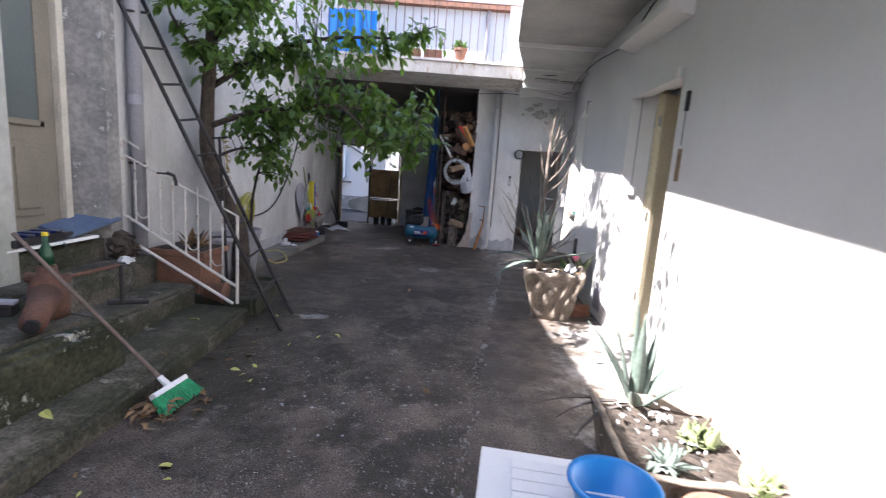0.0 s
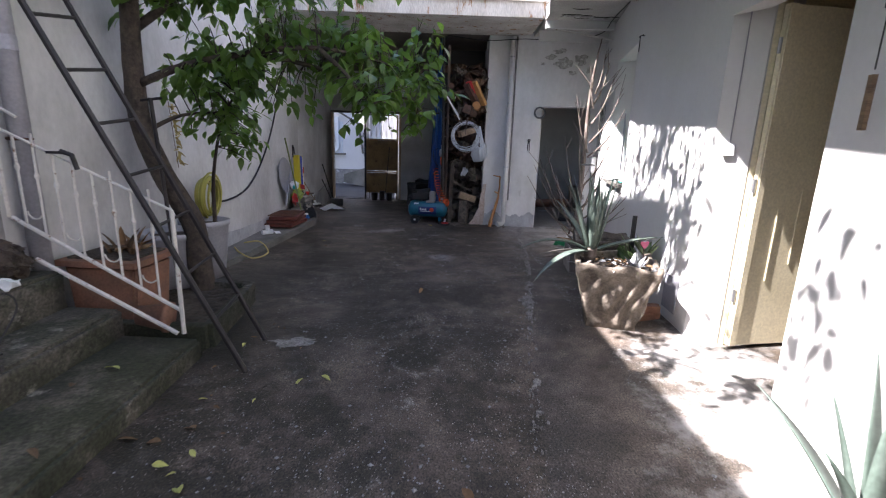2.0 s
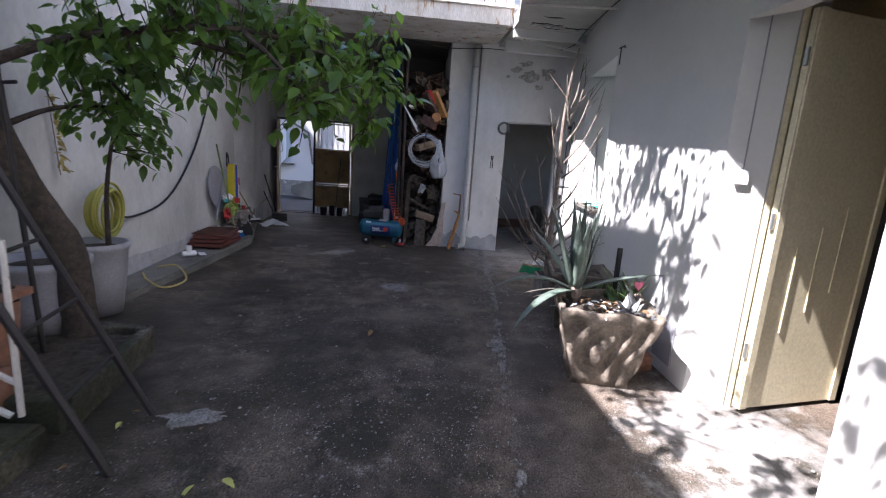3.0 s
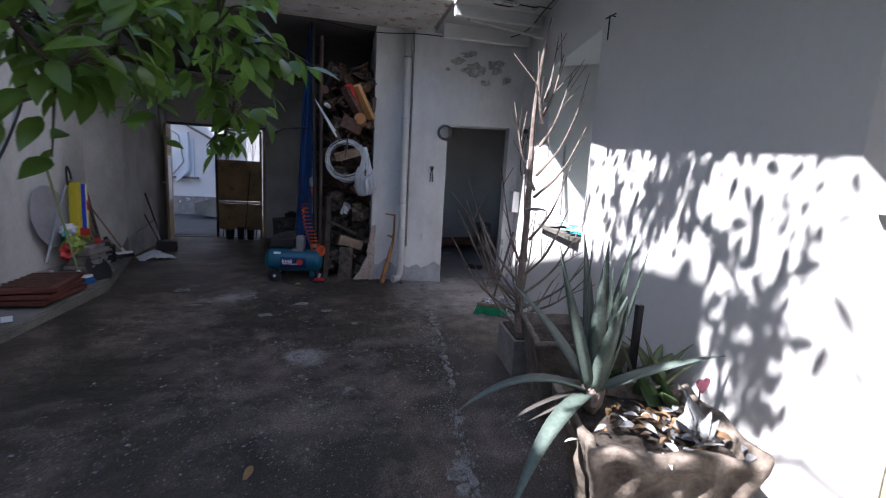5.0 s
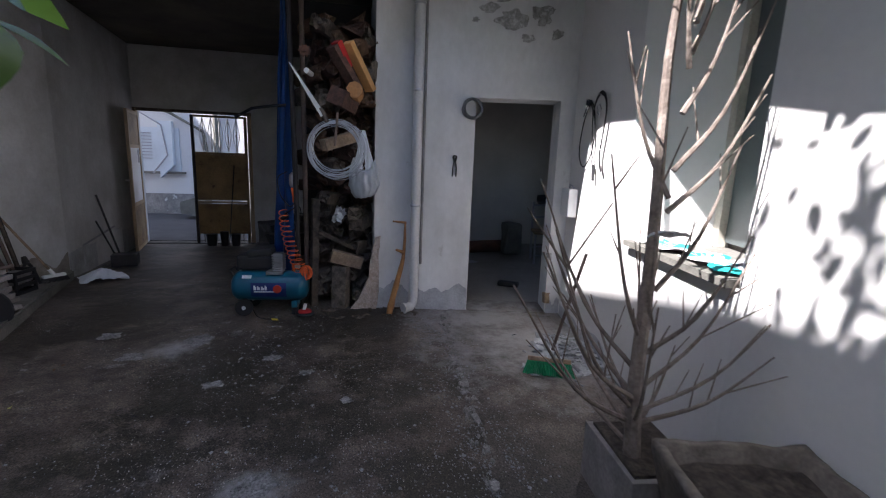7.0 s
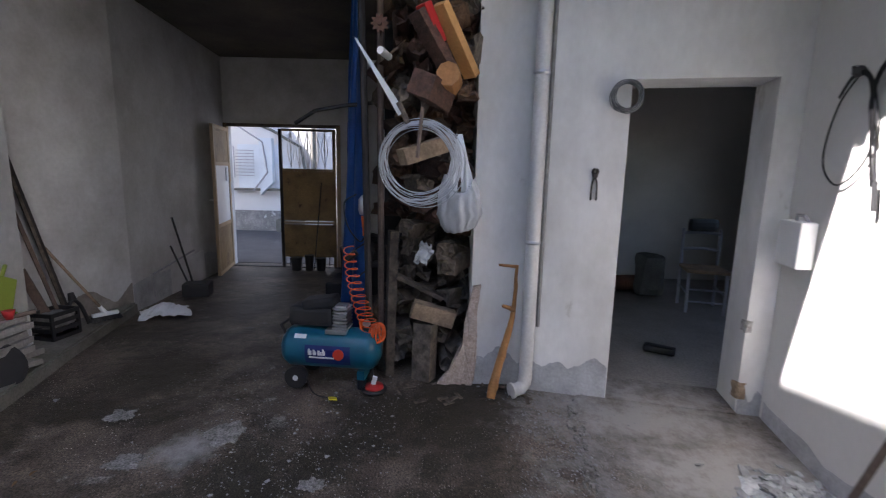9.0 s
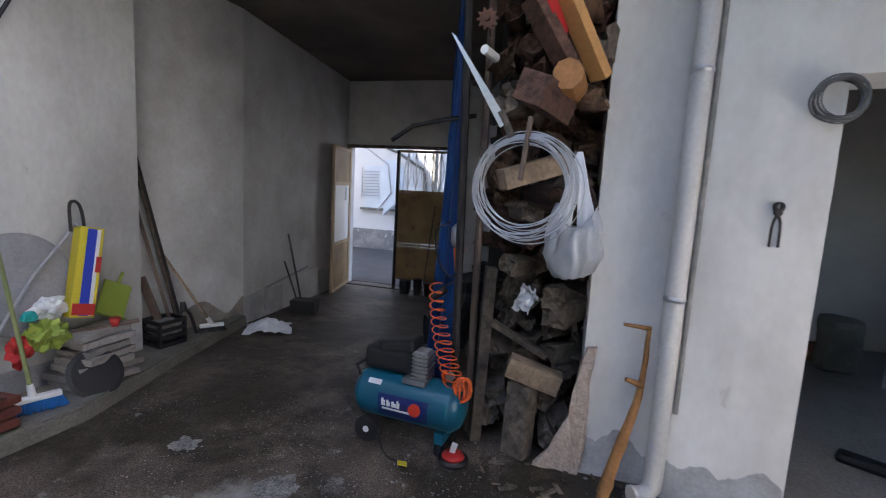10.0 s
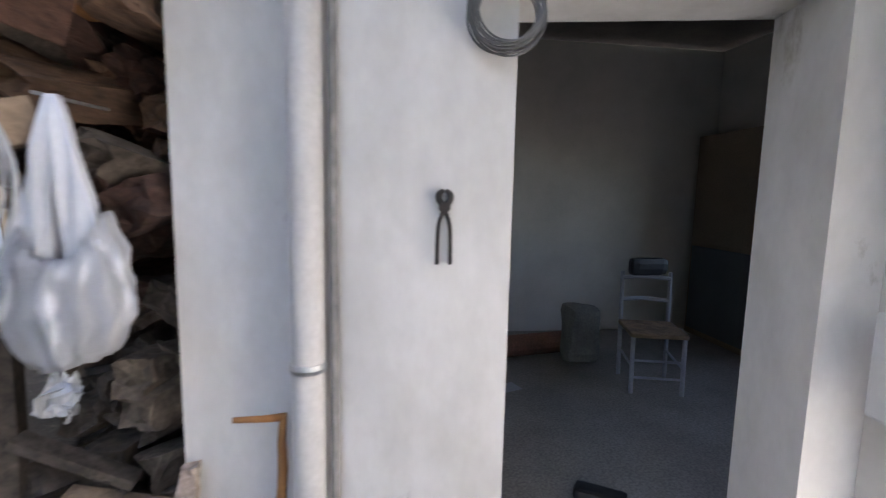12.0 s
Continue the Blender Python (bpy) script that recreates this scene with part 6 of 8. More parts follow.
e = thing("paper_scrap", "white paper scrap lying on the ledge", "paper", (-2.42, 7.25, 0.1))
under(e, part("sheet", obox((0.07, 0.16, 0.003), Matrix.Translation((-2.42, 7.3, 0.1)) @ pose(0, 0, 0, 0, 0, 30)), "white_plastic"))
# boards and tools beyond the pier
for i, (x0, y0, x1, y1, z1, w, mt, lab) in enumerate(((-2.78, 9.72, -2.9, 9.33, 1.86, 0.03, "iron", "long dark wooden board leaning in the corner"), (-2.74, 9.66, -2.9, 9.34, 1.75, 0.02, "wood_grey", "long pale wooden board leaning in the corner"), (-2.74, 9.6, -2.9, 9.36, 1.35, 0.025, "stick", "dark wooden lath leaning in the corner"), (-2.72, 9.5, -2.88, 9.42, 0.62, 0.06, "stick", "short brown wooden board leaning in the corner"))):
    e = thing("leaning_board", lab, "board", (x0, y0, 0.1))
    a, b = Vector((x0, y0, 0.09)), Vector((x1, y1, z1))
    m = Matrix.Translation((a + b) / 2) @ (b - a).to_track_quat("Z", "X").to_matrix().to_4x4()
    under(e, part("board", obox((w, 0.022, (b - a).length), m), mt))
e = thing("plastic_crate", "small black plastic crate beside the pier", "crate", (-2.68, 9.45, 0.09))
m = Matrix.Translation((-2.7, 9.46, 0.2)) @ pose(0, 0, 0, 0, 0, -8)
for k in (-0.09, -0.03, 0.03, 0.09):
    for size, at in (((0.2, 0.012, 0.03), (0, -0.11, k)), ((0.012, 0.22, 0.03), (0.1, 0, k)), ((0.012, 0.22, 0.03), (-0.1, 0, k)), ((0.2, 0.012, 0.03), (0, 0.11, k))):
        under(e, part("slat", obox(size, m @ Matrix.Translation(at)), "black"))
for sx in (-0.095, 0.095):
    for sy in (-0.105, 0.105):
        under(e, part("corner_post", obox((0.02, 0.02, 0.21), m @ Matrix.Translation((sx, sy, 0))), "black"))
under(e, part("base", obox((0.19, 0.21, 0.01), m @ Matrix.Translation((0, 0, -0.1))), "black"), part("contents", obox((0.17, 0.19, 0.1), m @ Matrix.Translation((0, 0, 0.03)), None, 0.02), "stone_old"))
e = thing("hand_saw", "dark curved handle tool leaning on the wall", "tool", (-2.7, 9.62, 0.09))
under(e, part("frame", tube(smooth_path([(-2.66, 9.58, 0.1), (-2.7, 9.6, 0.26), (-2.71, 9.66, 0.32), (-2.7, 9.72, 0.26), (-2.66, 9.74, 0.1)], 4), 0.014), "black"), part("knob", rod((-2.71, 9.66, 0.32), (-2.73, 9.67, 0.38), 0.03, 0.02), "black"))
broom("hand_brush", (-2.6, 9.85, 0.09), (-2.85, 9.6, 0.78), 0, 52, "black", "black bristle broom with a short pale stick", "timber", 0.2, 0.05)
e = thing("plastic_bag", "crumpled translucent white plastic bag on the floor", "bag", (-2.45, 10.4, -0.03))
bm = bmesh.new()
bmesh.ops.create_grid(bm, x_segments=34, y_segments=34, size=0.5, matrix=Matrix.Translation((-2.45, 10.42, 0.02)) @ pose(0, 0, 0, 0, 0, 30) @ Matrix.Diagonal((0.42, 0.36, 1, 1)))
for v in bm.verts:
    d = math.hypot(v.co.x + 2.45, v.co.y - 10.42)
    v.co.z = -0.03 + max(0.0, 0.1 - 0.45 * d) + 0.05 * abs(noise.noise(v.co * 11)) * (1.4 - 4 * d if d < 0.3 else 0.2) + 0.02 * abs(noise.noise(v.co * 30))
    v.co.x += 0.05 * noise.noise(v.co * 6)
under(e, part("bag", bm, "plastic_bag", None, "", True))
e = thing("dustpan_box", "black metal dustpan box with two upright sticks", "dustpan", (-2.55, 11.2, -0.07))
m = Matrix.Translation((-2.53, 11.2, 0.02)) @ pose(0, 0, 0, 0, 0, 12)
bm = obox((0.28, 0.2, 0.15), m, None, 0.01)
under(e, part("pan", bm, "black"), part("stick", rod((-2.6, 11.24, 0.05), (-2.86, 11.35, 0.82), 0.012), "black"), part("stick", rod((-2.64, 11.22, 0.05), (-2.86, 11.28, 0.5), 0.01), "black"))
e = thing("plasterboard", "dirty pale panel leaning on the passage wall", "panel", (-2.9, 11.6, -0.1))
bm = prism([(-2.88, 10.9), (-2.85, 10.9), (-2.96, 12.2), (-2.99, 12.2)], -0.1, 0.28)
under(e, part("panel", bm, "wall_grimy"), part("edge", tube([(-2.84, 10.9, 0.0), (-2.845, 10.9, 0.25), (-2.93, 11.9, 0.34)], 0.012), "pipe_grey"))


# ---- things at the start ----
broom("yard_broom", (-1.4, 2.4, 0.0), (-2.28, 2.38, 0.92), 0, 83, "green_bristle", "green bristle broom with a long brown stick in fallen leaves", "stick", 0.27, 0.12, -42)
def machine():
    e = thing("rusty_machine", "rusty cast iron hand mill with a crank and a bottle", "machine", (-2.2, 2.5, 0.42))
    # the spout is solid; a black disc stands for its shaded hollow
    under(e, part("spout", rod((-2.02, 2.17, 0.5), (-2.16, 2.42, 0.58), 0.055, 0.07, None, 16), "rust", None, "", True), part("mouth", rod((-2.005, 2.145, 0.495), (-2.03, 2.19, 0.505), 0.035, 0.035, None, 14), "black", None, "black disc standing for the shade inside the mouth"),
          part("body", lathe([(0.09, 0), (0.1, 0.1), (0.085, 0.2), (0.05, 0.26), (0.045, 0.3)], (-2.2, 2.48, 0.43)), "rust", None, "", True), part("flange", rod((-2.3, 2.46, 0.66), (-2.1, 2.5, 0.66), 0.03), "rust"),
          part("shaft", rod((-2.13, 2.52, 0.66), (-1.98, 2.75, 0.7), 0.011), "rust"), part("crank", rod((-1.98, 2.75, 0.7), (-1.97, 2.74, 0.46), 0.012), "iron"), part("grip", rod((-2.05, 2.72, 0.46), (-1.84, 2.8, 0.46), 0.015), "iron"))
    nest(e, "crank", "grip")
    nest(e, "spout", "mouth")
machine()
e = thing("green_bottle", "dark green glass bottle standing in the mill", "bottle", (-2.2, 2.48, 0.72))
under(e, part("glass", lathe([(0.035, 0), (0.035, 0.06), (0.014, 0.12), (0.014, 0.16)], (-2.2, 2.48, 0.74)), "bottle_green", None, "", True), part("cap", rod((-2.2, 2.48, 0.9), (-2.2, 2.48, 0.92), 0.017), "yellow"))
e = thing("scrub_brush", "yellow plastic scrubbing brush on the platform", "brush", (-2.35, 2.1, 0.43))
m = Matrix.Translation((-2.36, 2.14, 0.455)) @ pose(0, 0, 0, 0, 0, 38)
under(e, part("back", obox((0.15, 0.055, 0.03), m @ Matrix.Translation((0, 0, 0.015)), None, 0.01), "yellow"), part("bristles", obox((0.14, 0.045, 0.025), m @ Matrix.Translation((0, 0, -0.01))), "black"))
e = thing("metal_block", "dark metal block lying on the platform", "block", (-2.45, 2.45, 0.43))
under(e, part("block", obox((0.17, 0.08, 0.07), Matrix.Translation((-2.45, 2.42, 0.465)) @ pose(0, 0, 0, 0, 0, 20), None, 0.008), "iron"), part("lid", obox((0.2, 0.07, 0.02), Matrix.Translation((-2.47, 2.43, 0.515)) @ pose(0, 0, 0, 0, 4, 24), None, 0.005), "pipe_grey"))
e = thing("metal_block", "long dark wooden block by the wall", "block", (-2.55, 2.52, 0.43))
under(e, part("block", obox((0.1, 0.22, 0.09), Matrix.Translation((-2.56, 2.45, 0.475)) @ pose(0, 0, 0, 0, 0, 70), None, 0.008), "iron"))
e = thing("tool_tray", "flat black plastic tool tray on the threshold", "tray", (-2.75, 3.1, 0.745))
m = Matrix.Translation((-2.74, 2.98, 0.775)) @ pose(0, 0, 0, 0, 0, 4)
ps = [part("tray", obox((0.2, 0.5, 0.05), m, None, 0.01), "black")]
for i in range(7):
    ps.append(part("tool", rod(m @ Vector((-0.08, -0.2 + 0.06 * i, 0.035)), m @ Vector((0.08, -0.19 + 0.06 * i, 0.035)), 0.008), "navy" if i % 2 else "steel"))
under(e, *ps)
e = thing("blue_board", "dust-covered blue board leaning on the door jamb", "board", (-2.75, 3.4, 0.75))
under(e, part("board", obox((0.24, 0.5, 0.02), Matrix.Translation((-2.76, 3.45, 0.83)) @ pose(0, 0, 0, 10, 14, 0), None, 0.004), "blue_board"))
e = thing("mop_head", "matted dark brown mop head on the step", "mop", (-2.55, 3.62, 0.53))
bm = bmesh.new()
bmesh.ops.create_icosphere(bm, subdivisions=4, radius=0.1, matrix=Matrix.Translation((-2.62, 3.68, 0.63)) @ Matrix.Diagonal((1, 1, 1.05, 1)))
under(e, part("mop", rough_up(rough_up(bm, 0.04, 25), 0.03, 60), "bark"))
e = thing("crumpled_paper", "crumpled white paper on the step", "paper", (-2.5, 3.55, 0.53))
bm = bmesh.new()
bmesh.ops.create_icosphere(bm, subdivisions=3, radius=0.05, matrix=Matrix.Translation((-2.49, 3.52, 0.55)) @ Matrix.Diagonal((1.3, 1, 0.5, 1)))
under(e, part("paper", rough_up(bm, 0.03, 30), "white_plastic"))
e = thing("thin_cable", "thin dark cable trailing down the steps", "cable", (-2.4, 3.2, 0.5))
under(e, part("cable", tube(smooth_path([(-2.62, 3.1, 0.74), (-2.55, 3.15, 0.55), (-2.42, 3.4, 0.545), (-2.38, 3.45, 0.45), (-2.36, 3.3, 0.31), (-2.25, 3.2, 0.31)], 5), 0.005), "black"))


def leaves(name, label, cat, spots, mat, seed, size=(0.04, 0.09)):
    rnd = random.Random(seed)
    me_bm = leaf_mesh(1.0, 0.42, 0.4)
    me = bpy.data.meshes.new("leaf")
    me_bm.to_mesh(me)
    me_bm.free()
    me.materials.append(M[mat])
    e = thing(name, label, cat, (*spots[0][:2], spots[0][2]))
    for cx, cy, cz, sx, sy, n in spots:
        for _ in range(n):
            s = rnd.uniform(*size)
            ob = new("leaf", me)
            ob.matrix_basis = Matrix.Translation((cx + rnd.gauss(0, sx), cy + rnd.gauss(0, sy), cz + 0.012 + rnd.uniform(0, 0.012))) @ pose(0, 0, 0, rnd.uniform(-25, 25), rnd.uniform(-20, 10), rnd.uniform(0, 360)) @ Matrix.Diagonal((s, s, s, 1))
            under(e, ob)
leaves("fallen_leaves", "small pile of dry brown fallen leaves swept by the step", "leaf pile", [(-1.45, 2.35, 0, 0.09, 0.1, 70), (-1.5, 2.3, 0.03, 0.05, 0.06, 30)], "dry_leaf", 40)
for i, (x, y, z, mt) in enumerate(((-1.2, 1.85, 0, "yellow_leaf"), (-1.75, 2.75, 0.13, "dry_leaf"), (-1.85, 2.0, 0.125, "yellow_leaf"), (-1.8, 1.7, 0.125, "yellow_leaf"), (-1.85, 3.4, 0.125, "yellow_leaf"), (-1.95, 3.2, 0.13, "dry_leaf"), (-1.3, 3.1, 0, "dry_leaf"), (-1.35, 2.85, 0, "yellow_leaf"), (-0.02, 2.7, 0, "dry_leaf"), (-0.95, 3.6, 0, "yellow_leaf"), (-0.85, 3.62, 0, "yellow_leaf"), (-1.4, 3.0, 0, "dry_leaf"), (-1.15, 2.7, 0, "yellow_leaf"), (-1.6, 3.0, 0.0, "dry_leaf"), (-0.35, 5.3, 0, "dry_leaf"), (-2.0, 8.6, 0, "rubble"))):
    leaves("fallen_leaf", {"yellow_leaf": "single yellowed leaf lying on the concrete", "dry_leaf": "single curled brown leaf lying on the concrete", "rubble": "pale crumpled litter on the floor"}[mt], "leaf", [(x, y, z, 0.0, 0.0, 1)], mt, 50 + i, (0.07, 0.1))


rnd = random.Random(91)
for i in range(40):
    x, y = rnd.uniform(-1.62, -1.05), rnd.uniform(1.6, 4.4)
    if i % 3 == 0:
        x, y = rnd.uniform(-2.3, -1.4), rnd.uniform(6.0, 8.2)
    mt = ("dry_leaf", "dry_leaf", "yellow_leaf", "bark")[i % 4]
    leaves("leaf_litter", "small curled brown leaf on the concrete" if mt != "yellow_leaf" else "small yellowed leaf on the concrete", "leaf", [(x, y, 0, 0.0, 0.0, 1)], mt, 300 + i, (0.03, 0.06))
leaves("planter_litter", "pale and brown dead leaves lying on the planter soil", "leaf litter", [(1.24, 4.58, 0.485, 0.12, 0.09, 46)], "rubble", 95, (0.03, 0.08))
leaves("planter_litter", "brown dead leaves lying on the planter soil", "leaf litter", [(1.22, 4.6, 0.485, 0.13, 0.1, 50)], "dry_leaf", 96, (0.03, 0.08))
leaves("planter_litter", "pale dead leaves on the trough soil", "leaf litter", [(1.12, 2.0, 0.27, 0.16, 0.2, 70)], "rubble", 97, (0.02, 0.06))
e = thing("broken_leaf", "wide pale withered agave leaf lying in the planter", "leaf", (1.25, 4.5, 0.49))
for b, az, el in (((1.3, 4.52, 0.49), 75, 55), ((1.22, 4.55, 0.49), 20, 40), ((1.36, 4.6, 0.49), 120, 70)):
    under(e, part("leaf", strip_leaf(bmesh.new(), b, az, el, 0.17, 0.035, 30, 10, 0.004), "rubble", None, "", True))


def pebbles(seed, n):
    """Small stones and litter standing out of the worn floor, too many to count."""
    rnd = random.Random(seed)
    verts, faces = [], []
    for _ in range(n):
        x, y = rnd.gauss(0.1, 1.0), rnd.uniform(0.4, 9.3)
        if rnd.random() < 0.35:
            x = 0.88 + rnd.gauss(0, 0.12)
        if not -1.5 < x < 1.9:
            continue
        if noise.noise((x * 1.3, y * 1.3, 5)) < rnd.uniform(-0.5, 0.25):
            continue
        s = rnd.uniform(0.002, 0.0065) * (2.2 if rnd.random() < 0.05 else 1)
        z = 0.006 * noise.noise((x * 1.7, y * 1.7, 0)) + (0.009 if x > 0.95 else 0) + s * 0.1
        k = len(verts)
        for dx, dy, dz in ((1, 0, 0), (0, 1, 0), (-1, 0, 0), (0, -1, 0), (0, 0, 0.6)):
            verts.append((x + dx * s * rnd.uniform(0.6, 1.3), y + dy * s * rnd.uniform(0.6, 1.3), z + dz * s))
        faces += [(k, k + 1, k + 4), (k + 1, k + 2, k + 4), (k + 2, k + 3, k + 4), (k + 3, k, k + 4)]
    me = bpy.data.meshes.new("gravel")
    me.from_pydata(verts, [], faces)
    me.materials.append(M["rubble"])
    tagged(new("gravel", me), "small pale pebbles set in the worn floor", "gravel", kind="stuff")
pebbles(77, 26000)
def joint_crumbs():
    """Flat, broken flakes of pale mortar along the joint in the floor."""
    rnd = random.Random(23)
    verts, faces = [], []
    for _ in range(900):
        y = rnd.uniform(1.2, 8.9)
        if noise.noise((y * 1.6, 4, 0)) < rnd.uniform(-0.35, 0.2):
            continue
        k = max(j for j in range(len(PALE) - 1) if PALE[j][1] <= y)
        (xa, ya), (xb, yb) = PALE[k], PALE[k + 1]
        x = xa + (xb - xa) * (y - ya) / (yb - ya) + 0.03 * noise.noise((y * 5, 0, 3)) + rnd.gauss(0, 0.022)
        if y < 4.6 and rnd.random() < 0.6:
            continue
        big = rnd.random() < (0.12 if y > 4.6 else 0.02)
        s = rnd.uniform(0.015, 0.035) if big else rnd.uniform(0.003, 0.012)
        n, rot, z = 7, rnd.uniform(0, 6.28), 0.012 + 0.006 * noise.noise((x * 1.7, y * 1.7, 0))
        c = len(verts)
        for q in range(n):
            a = rot + q * math.tau / n
            r = s * rnd.uniform(0.6, 1.15)
            verts.append((x + 0.8 * r * math.cos(a), y + 1.5 * r * math.sin(a), z + rnd.uniform(-0.001, 0.001)))
            verts.append((x + 1.0 * r * math.cos(a), y + 1.8 * r * math.sin(a), z - 0.014))
        faces.append([c + 2 * q for q in range(n)])
        faces += [(c + 2 * q, c + 2 * q + 1, c + (2 * q + 3) % (2 * n), c + (2 * q + 2) % (2 * n)) for q in range(n)]
    me = bpy.data.meshes.new("mortar_crumb")
    me.from_pydata(verts, [], faces)
    me.materials.append(M["floor_scab"])
    tagged(new("mortar_crumb", me), "pale broken mortar flakes along a floor joint", "rubble", kind="stuff")
joint_crumbs()


def scab(x, y, w, h, seed):
    """A thin flat skin of paler cement left on the floor."""
    bm = bmesh.new()
    n, top, low = 40, [], []
    for i in range(n):
        a = i * math.tau / n
        r = 0.75 + 0.6 * noise.noise((seed, math.cos(a) * 1.6, math.sin(a) * 1.6)) + 0.3 * noise.noise((seed, math.cos(a) * 6, math.sin(a) * 6))
        u, v = x + w * r * math.cos(a), y + h * r * math.sin(a)
        z = 0.006 * noise.noise((u * 1.7, v * 1.7, 0))
        top.append(bm.verts.new((u, v, z + 0.005)))
        low.append(bm.verts.new((u + 0.006 * math.cos(a), v + 0.006 * math.sin(a), z - 0.01)))
    bm.faces.new(top)
    for i in range(n):
        bm.faces.new((top[i], low[i], low[(i + 1) % n], top[(i + 1) % n]))
    bmesh.ops.triangulate(bm, faces=bm.faces[:])
    bmesh.ops.recalc_face_normals(bm, faces=bm.faces)
    structure("floor_patch", bm, "floor_scab", "thin pale cement skin left on the floor")
for k, (x, y, w, h) in enumerate(((-0.87, 8.33, 0.11, 0.13), (-1.25, 8.08, 0.1, 0.08), (0.6, 5.15, 0.07, 0.1), (-0.19, 6.6, 0.09, 0.13), (-0.3, 7.95, 0.08, 0.06), (-1.55, 8.5, 0.09, 0.07), (-0.6, 7.6, 0.07, 0.05), (-0.05, 7.7, 0.05, 0.04), (-1.15, 4.1, 0.16, 0.1), (0.2, 7.3, 0.05, 0.04))):
    scab(x, y, w, h, k * 2.3 + 1)
# white shutter and blue tub by the trough
e = thing("white_shutter", "white louvred plastic panel lying on a low crate", "shutter", (0.35, 1.2, 0))
m = Matrix.Translation((0.4, 1.2, 0.47)) @ pose(0, 0, 0, 0, 0, -8)
ps = [part("panel", obox((0.5, 0.42, 0.03), m, None, 0.006), "white_plastic")]
for i in range(6):
    ps.append(part("louvre", obox((0.36, 0.035, 0.012), m @ Matrix.Translation((0.03, 0.13 - 0.055 * i, 0.02)) @ pose(0, 0, 0, 25, 0, 0), None, 0.003), "white_plastic"))
for sx in (-0.2, 0.2):
    for sy in (-0.17, 0.17):
        ps.append(part("leg", box((0.4 + sx - 0.02, 1.2 + sy - 0.02, 0), (0.4 + sx + 0.02, 1.2 + sy + 0.02, 0.455)), "pipe_grey"))
under(e, *ps)
e = thing("blue_tub", "bright blue plastic tub", "tub", (0.52, 1.15, 0.49))
under(e, part("tub", lathe([(0.09, 0.0), (0.118, 0.085), (0.128, 0.09), (0.128, 0.098), (0.11, 0.094), (0.085, 0.01), (0.001, 0.008)], (0.52, 1.15, 0.49)), "blue", None, "", True))


# ---- firewood stack ----
def log_mesh(seed, kind):
    rnd = random.Random(seed)
    bm = bmesh.new()
    n = {"round": 11, "split": 4, "wedge": 3}[kind]
    rot = rnd.uniform(0, 6.28)
    ring = []
    for i in range(n):
        a = rot + i * math.tau / n + rnd.uniform(-0.15, 0.15)
        r = 0.5 * rnd.uniform(0.82, 1.1) * (1.15 if kind != "round" else 1)
        ring.append((r * math.cos(a), r * math.sin(a)))
    rows = []
    for y in (0, 0.04, 0.35, 0.7, 1.0):
        k = 0.94 if y == 0 else 1
        rows.append([bm.verts.new((x * k * rnd.uniform(0.94, 1.05), y, z * k * rnd.uniform(0.94, 1.05))) for x, z in ring])
    for a, b in zip(rows, rows[1:]):
        for i in range(n):
            bm.faces.new((a[i], b[i], b[(i + 1) % n], a[(i + 1) % n]))
    c = bm.verts.new((0, 0.015, 0))
    for i in range(n):
        bm.faces.new((rows[0][i], rows[0][(i + 1) % n], c))
    bm.faces.new(rows[-1])
    bmesh.ops.recalc_face_normals(bm, faces=bm.faces)
    bmesh.ops.subdivide_edges(bm, edges=bm.edges[:], cuts=2 if n < 8 else 1, use_grid_fill=True)
    off = Vector((seed * 3.1, 0, 0))
    for v in bm.verts:
        q = Vector((v.co.x * 3.2, v.co.y * 1.6, v.co.z * 3.2)) + off
        v.co += noise.noise_vector(q) * 0.09 + noise.noise_vector(q * 3.1) * 0.045
    return bm


def wood_stack():
    rnd = random.Random(12)
    shapes = []
    for i in range(16):
        kind = ("split", "round", "split", "wedge")[i % 4]
        for mt in ("log_end", "wood_grey", "log_red"):
            b = log_mesh(i, kind)
            me = bpy.data.meshes.new("log")
            b.to_mesh(me)
            b.free()
            me.materials.append(M[mt])
            shapes.append((mt, me))
    z = 0.07
    row = 0
    labels = {"log_end": "split brown firewood log in the stack", "wood_grey": "weathered grey firewood log in the stack", "log_red": "dark reddish firewood log with peeling paint in the stack"}
    while z < 2.6:
        h = rnd.uniform(0.1, 0.15)
        x = -0.1 + rnd.uniform(0, 0.05)
        while x < 0.44:
            w = rnd.uniform(0.1, 0.2)
            mt, me = rnd.choice([s for s in shapes if s[0] == ("wood_grey" if z < 0.9 else rnd.choice(("log_end", "log_red", "wood_grey")))])
            for depth in (0, 1):
                ob = new("firewood_log", me)
                tagged(ob, labels[mt], "firewood", "firewood stack")
                y0 = 9.2 + 0.42 * depth + (rnd.choice((-0.11, -0.03, 0.08, 0.22)) + rnd.uniform(-0.03, 0.05) if depth == 0 else 0)
                jut = 0.26 if z > 1.38 else 0
                ob.matrix_basis = Matrix.Translation((min(x + w / 2, 0.4), y0 - jut, z + rnd.uniform(-0.015, 0.015))) @ pose(0, 0, 0, rnd.uniform(-14, 14), rnd.uniform(0, 360), rnd.uniform(-38, 38) * (0.45 if jut else 1)) @ Matrix.Diagonal((w * rnd.uniform(0.85, 1.15), 0.45 + jut, h * rnd.uniform(0.85, 1.25), 1))
            x += w * 0.93
        z += h * 0.9
        row += 1
wood_stack()
# black sheet added for the shade seen through gaps between the logs
structure("stack_backing", box((-0.25, 10.15, -0.2), (0.49, 10.25, 3.0)), "black", "black sheet standing for the shade behind the firewood")


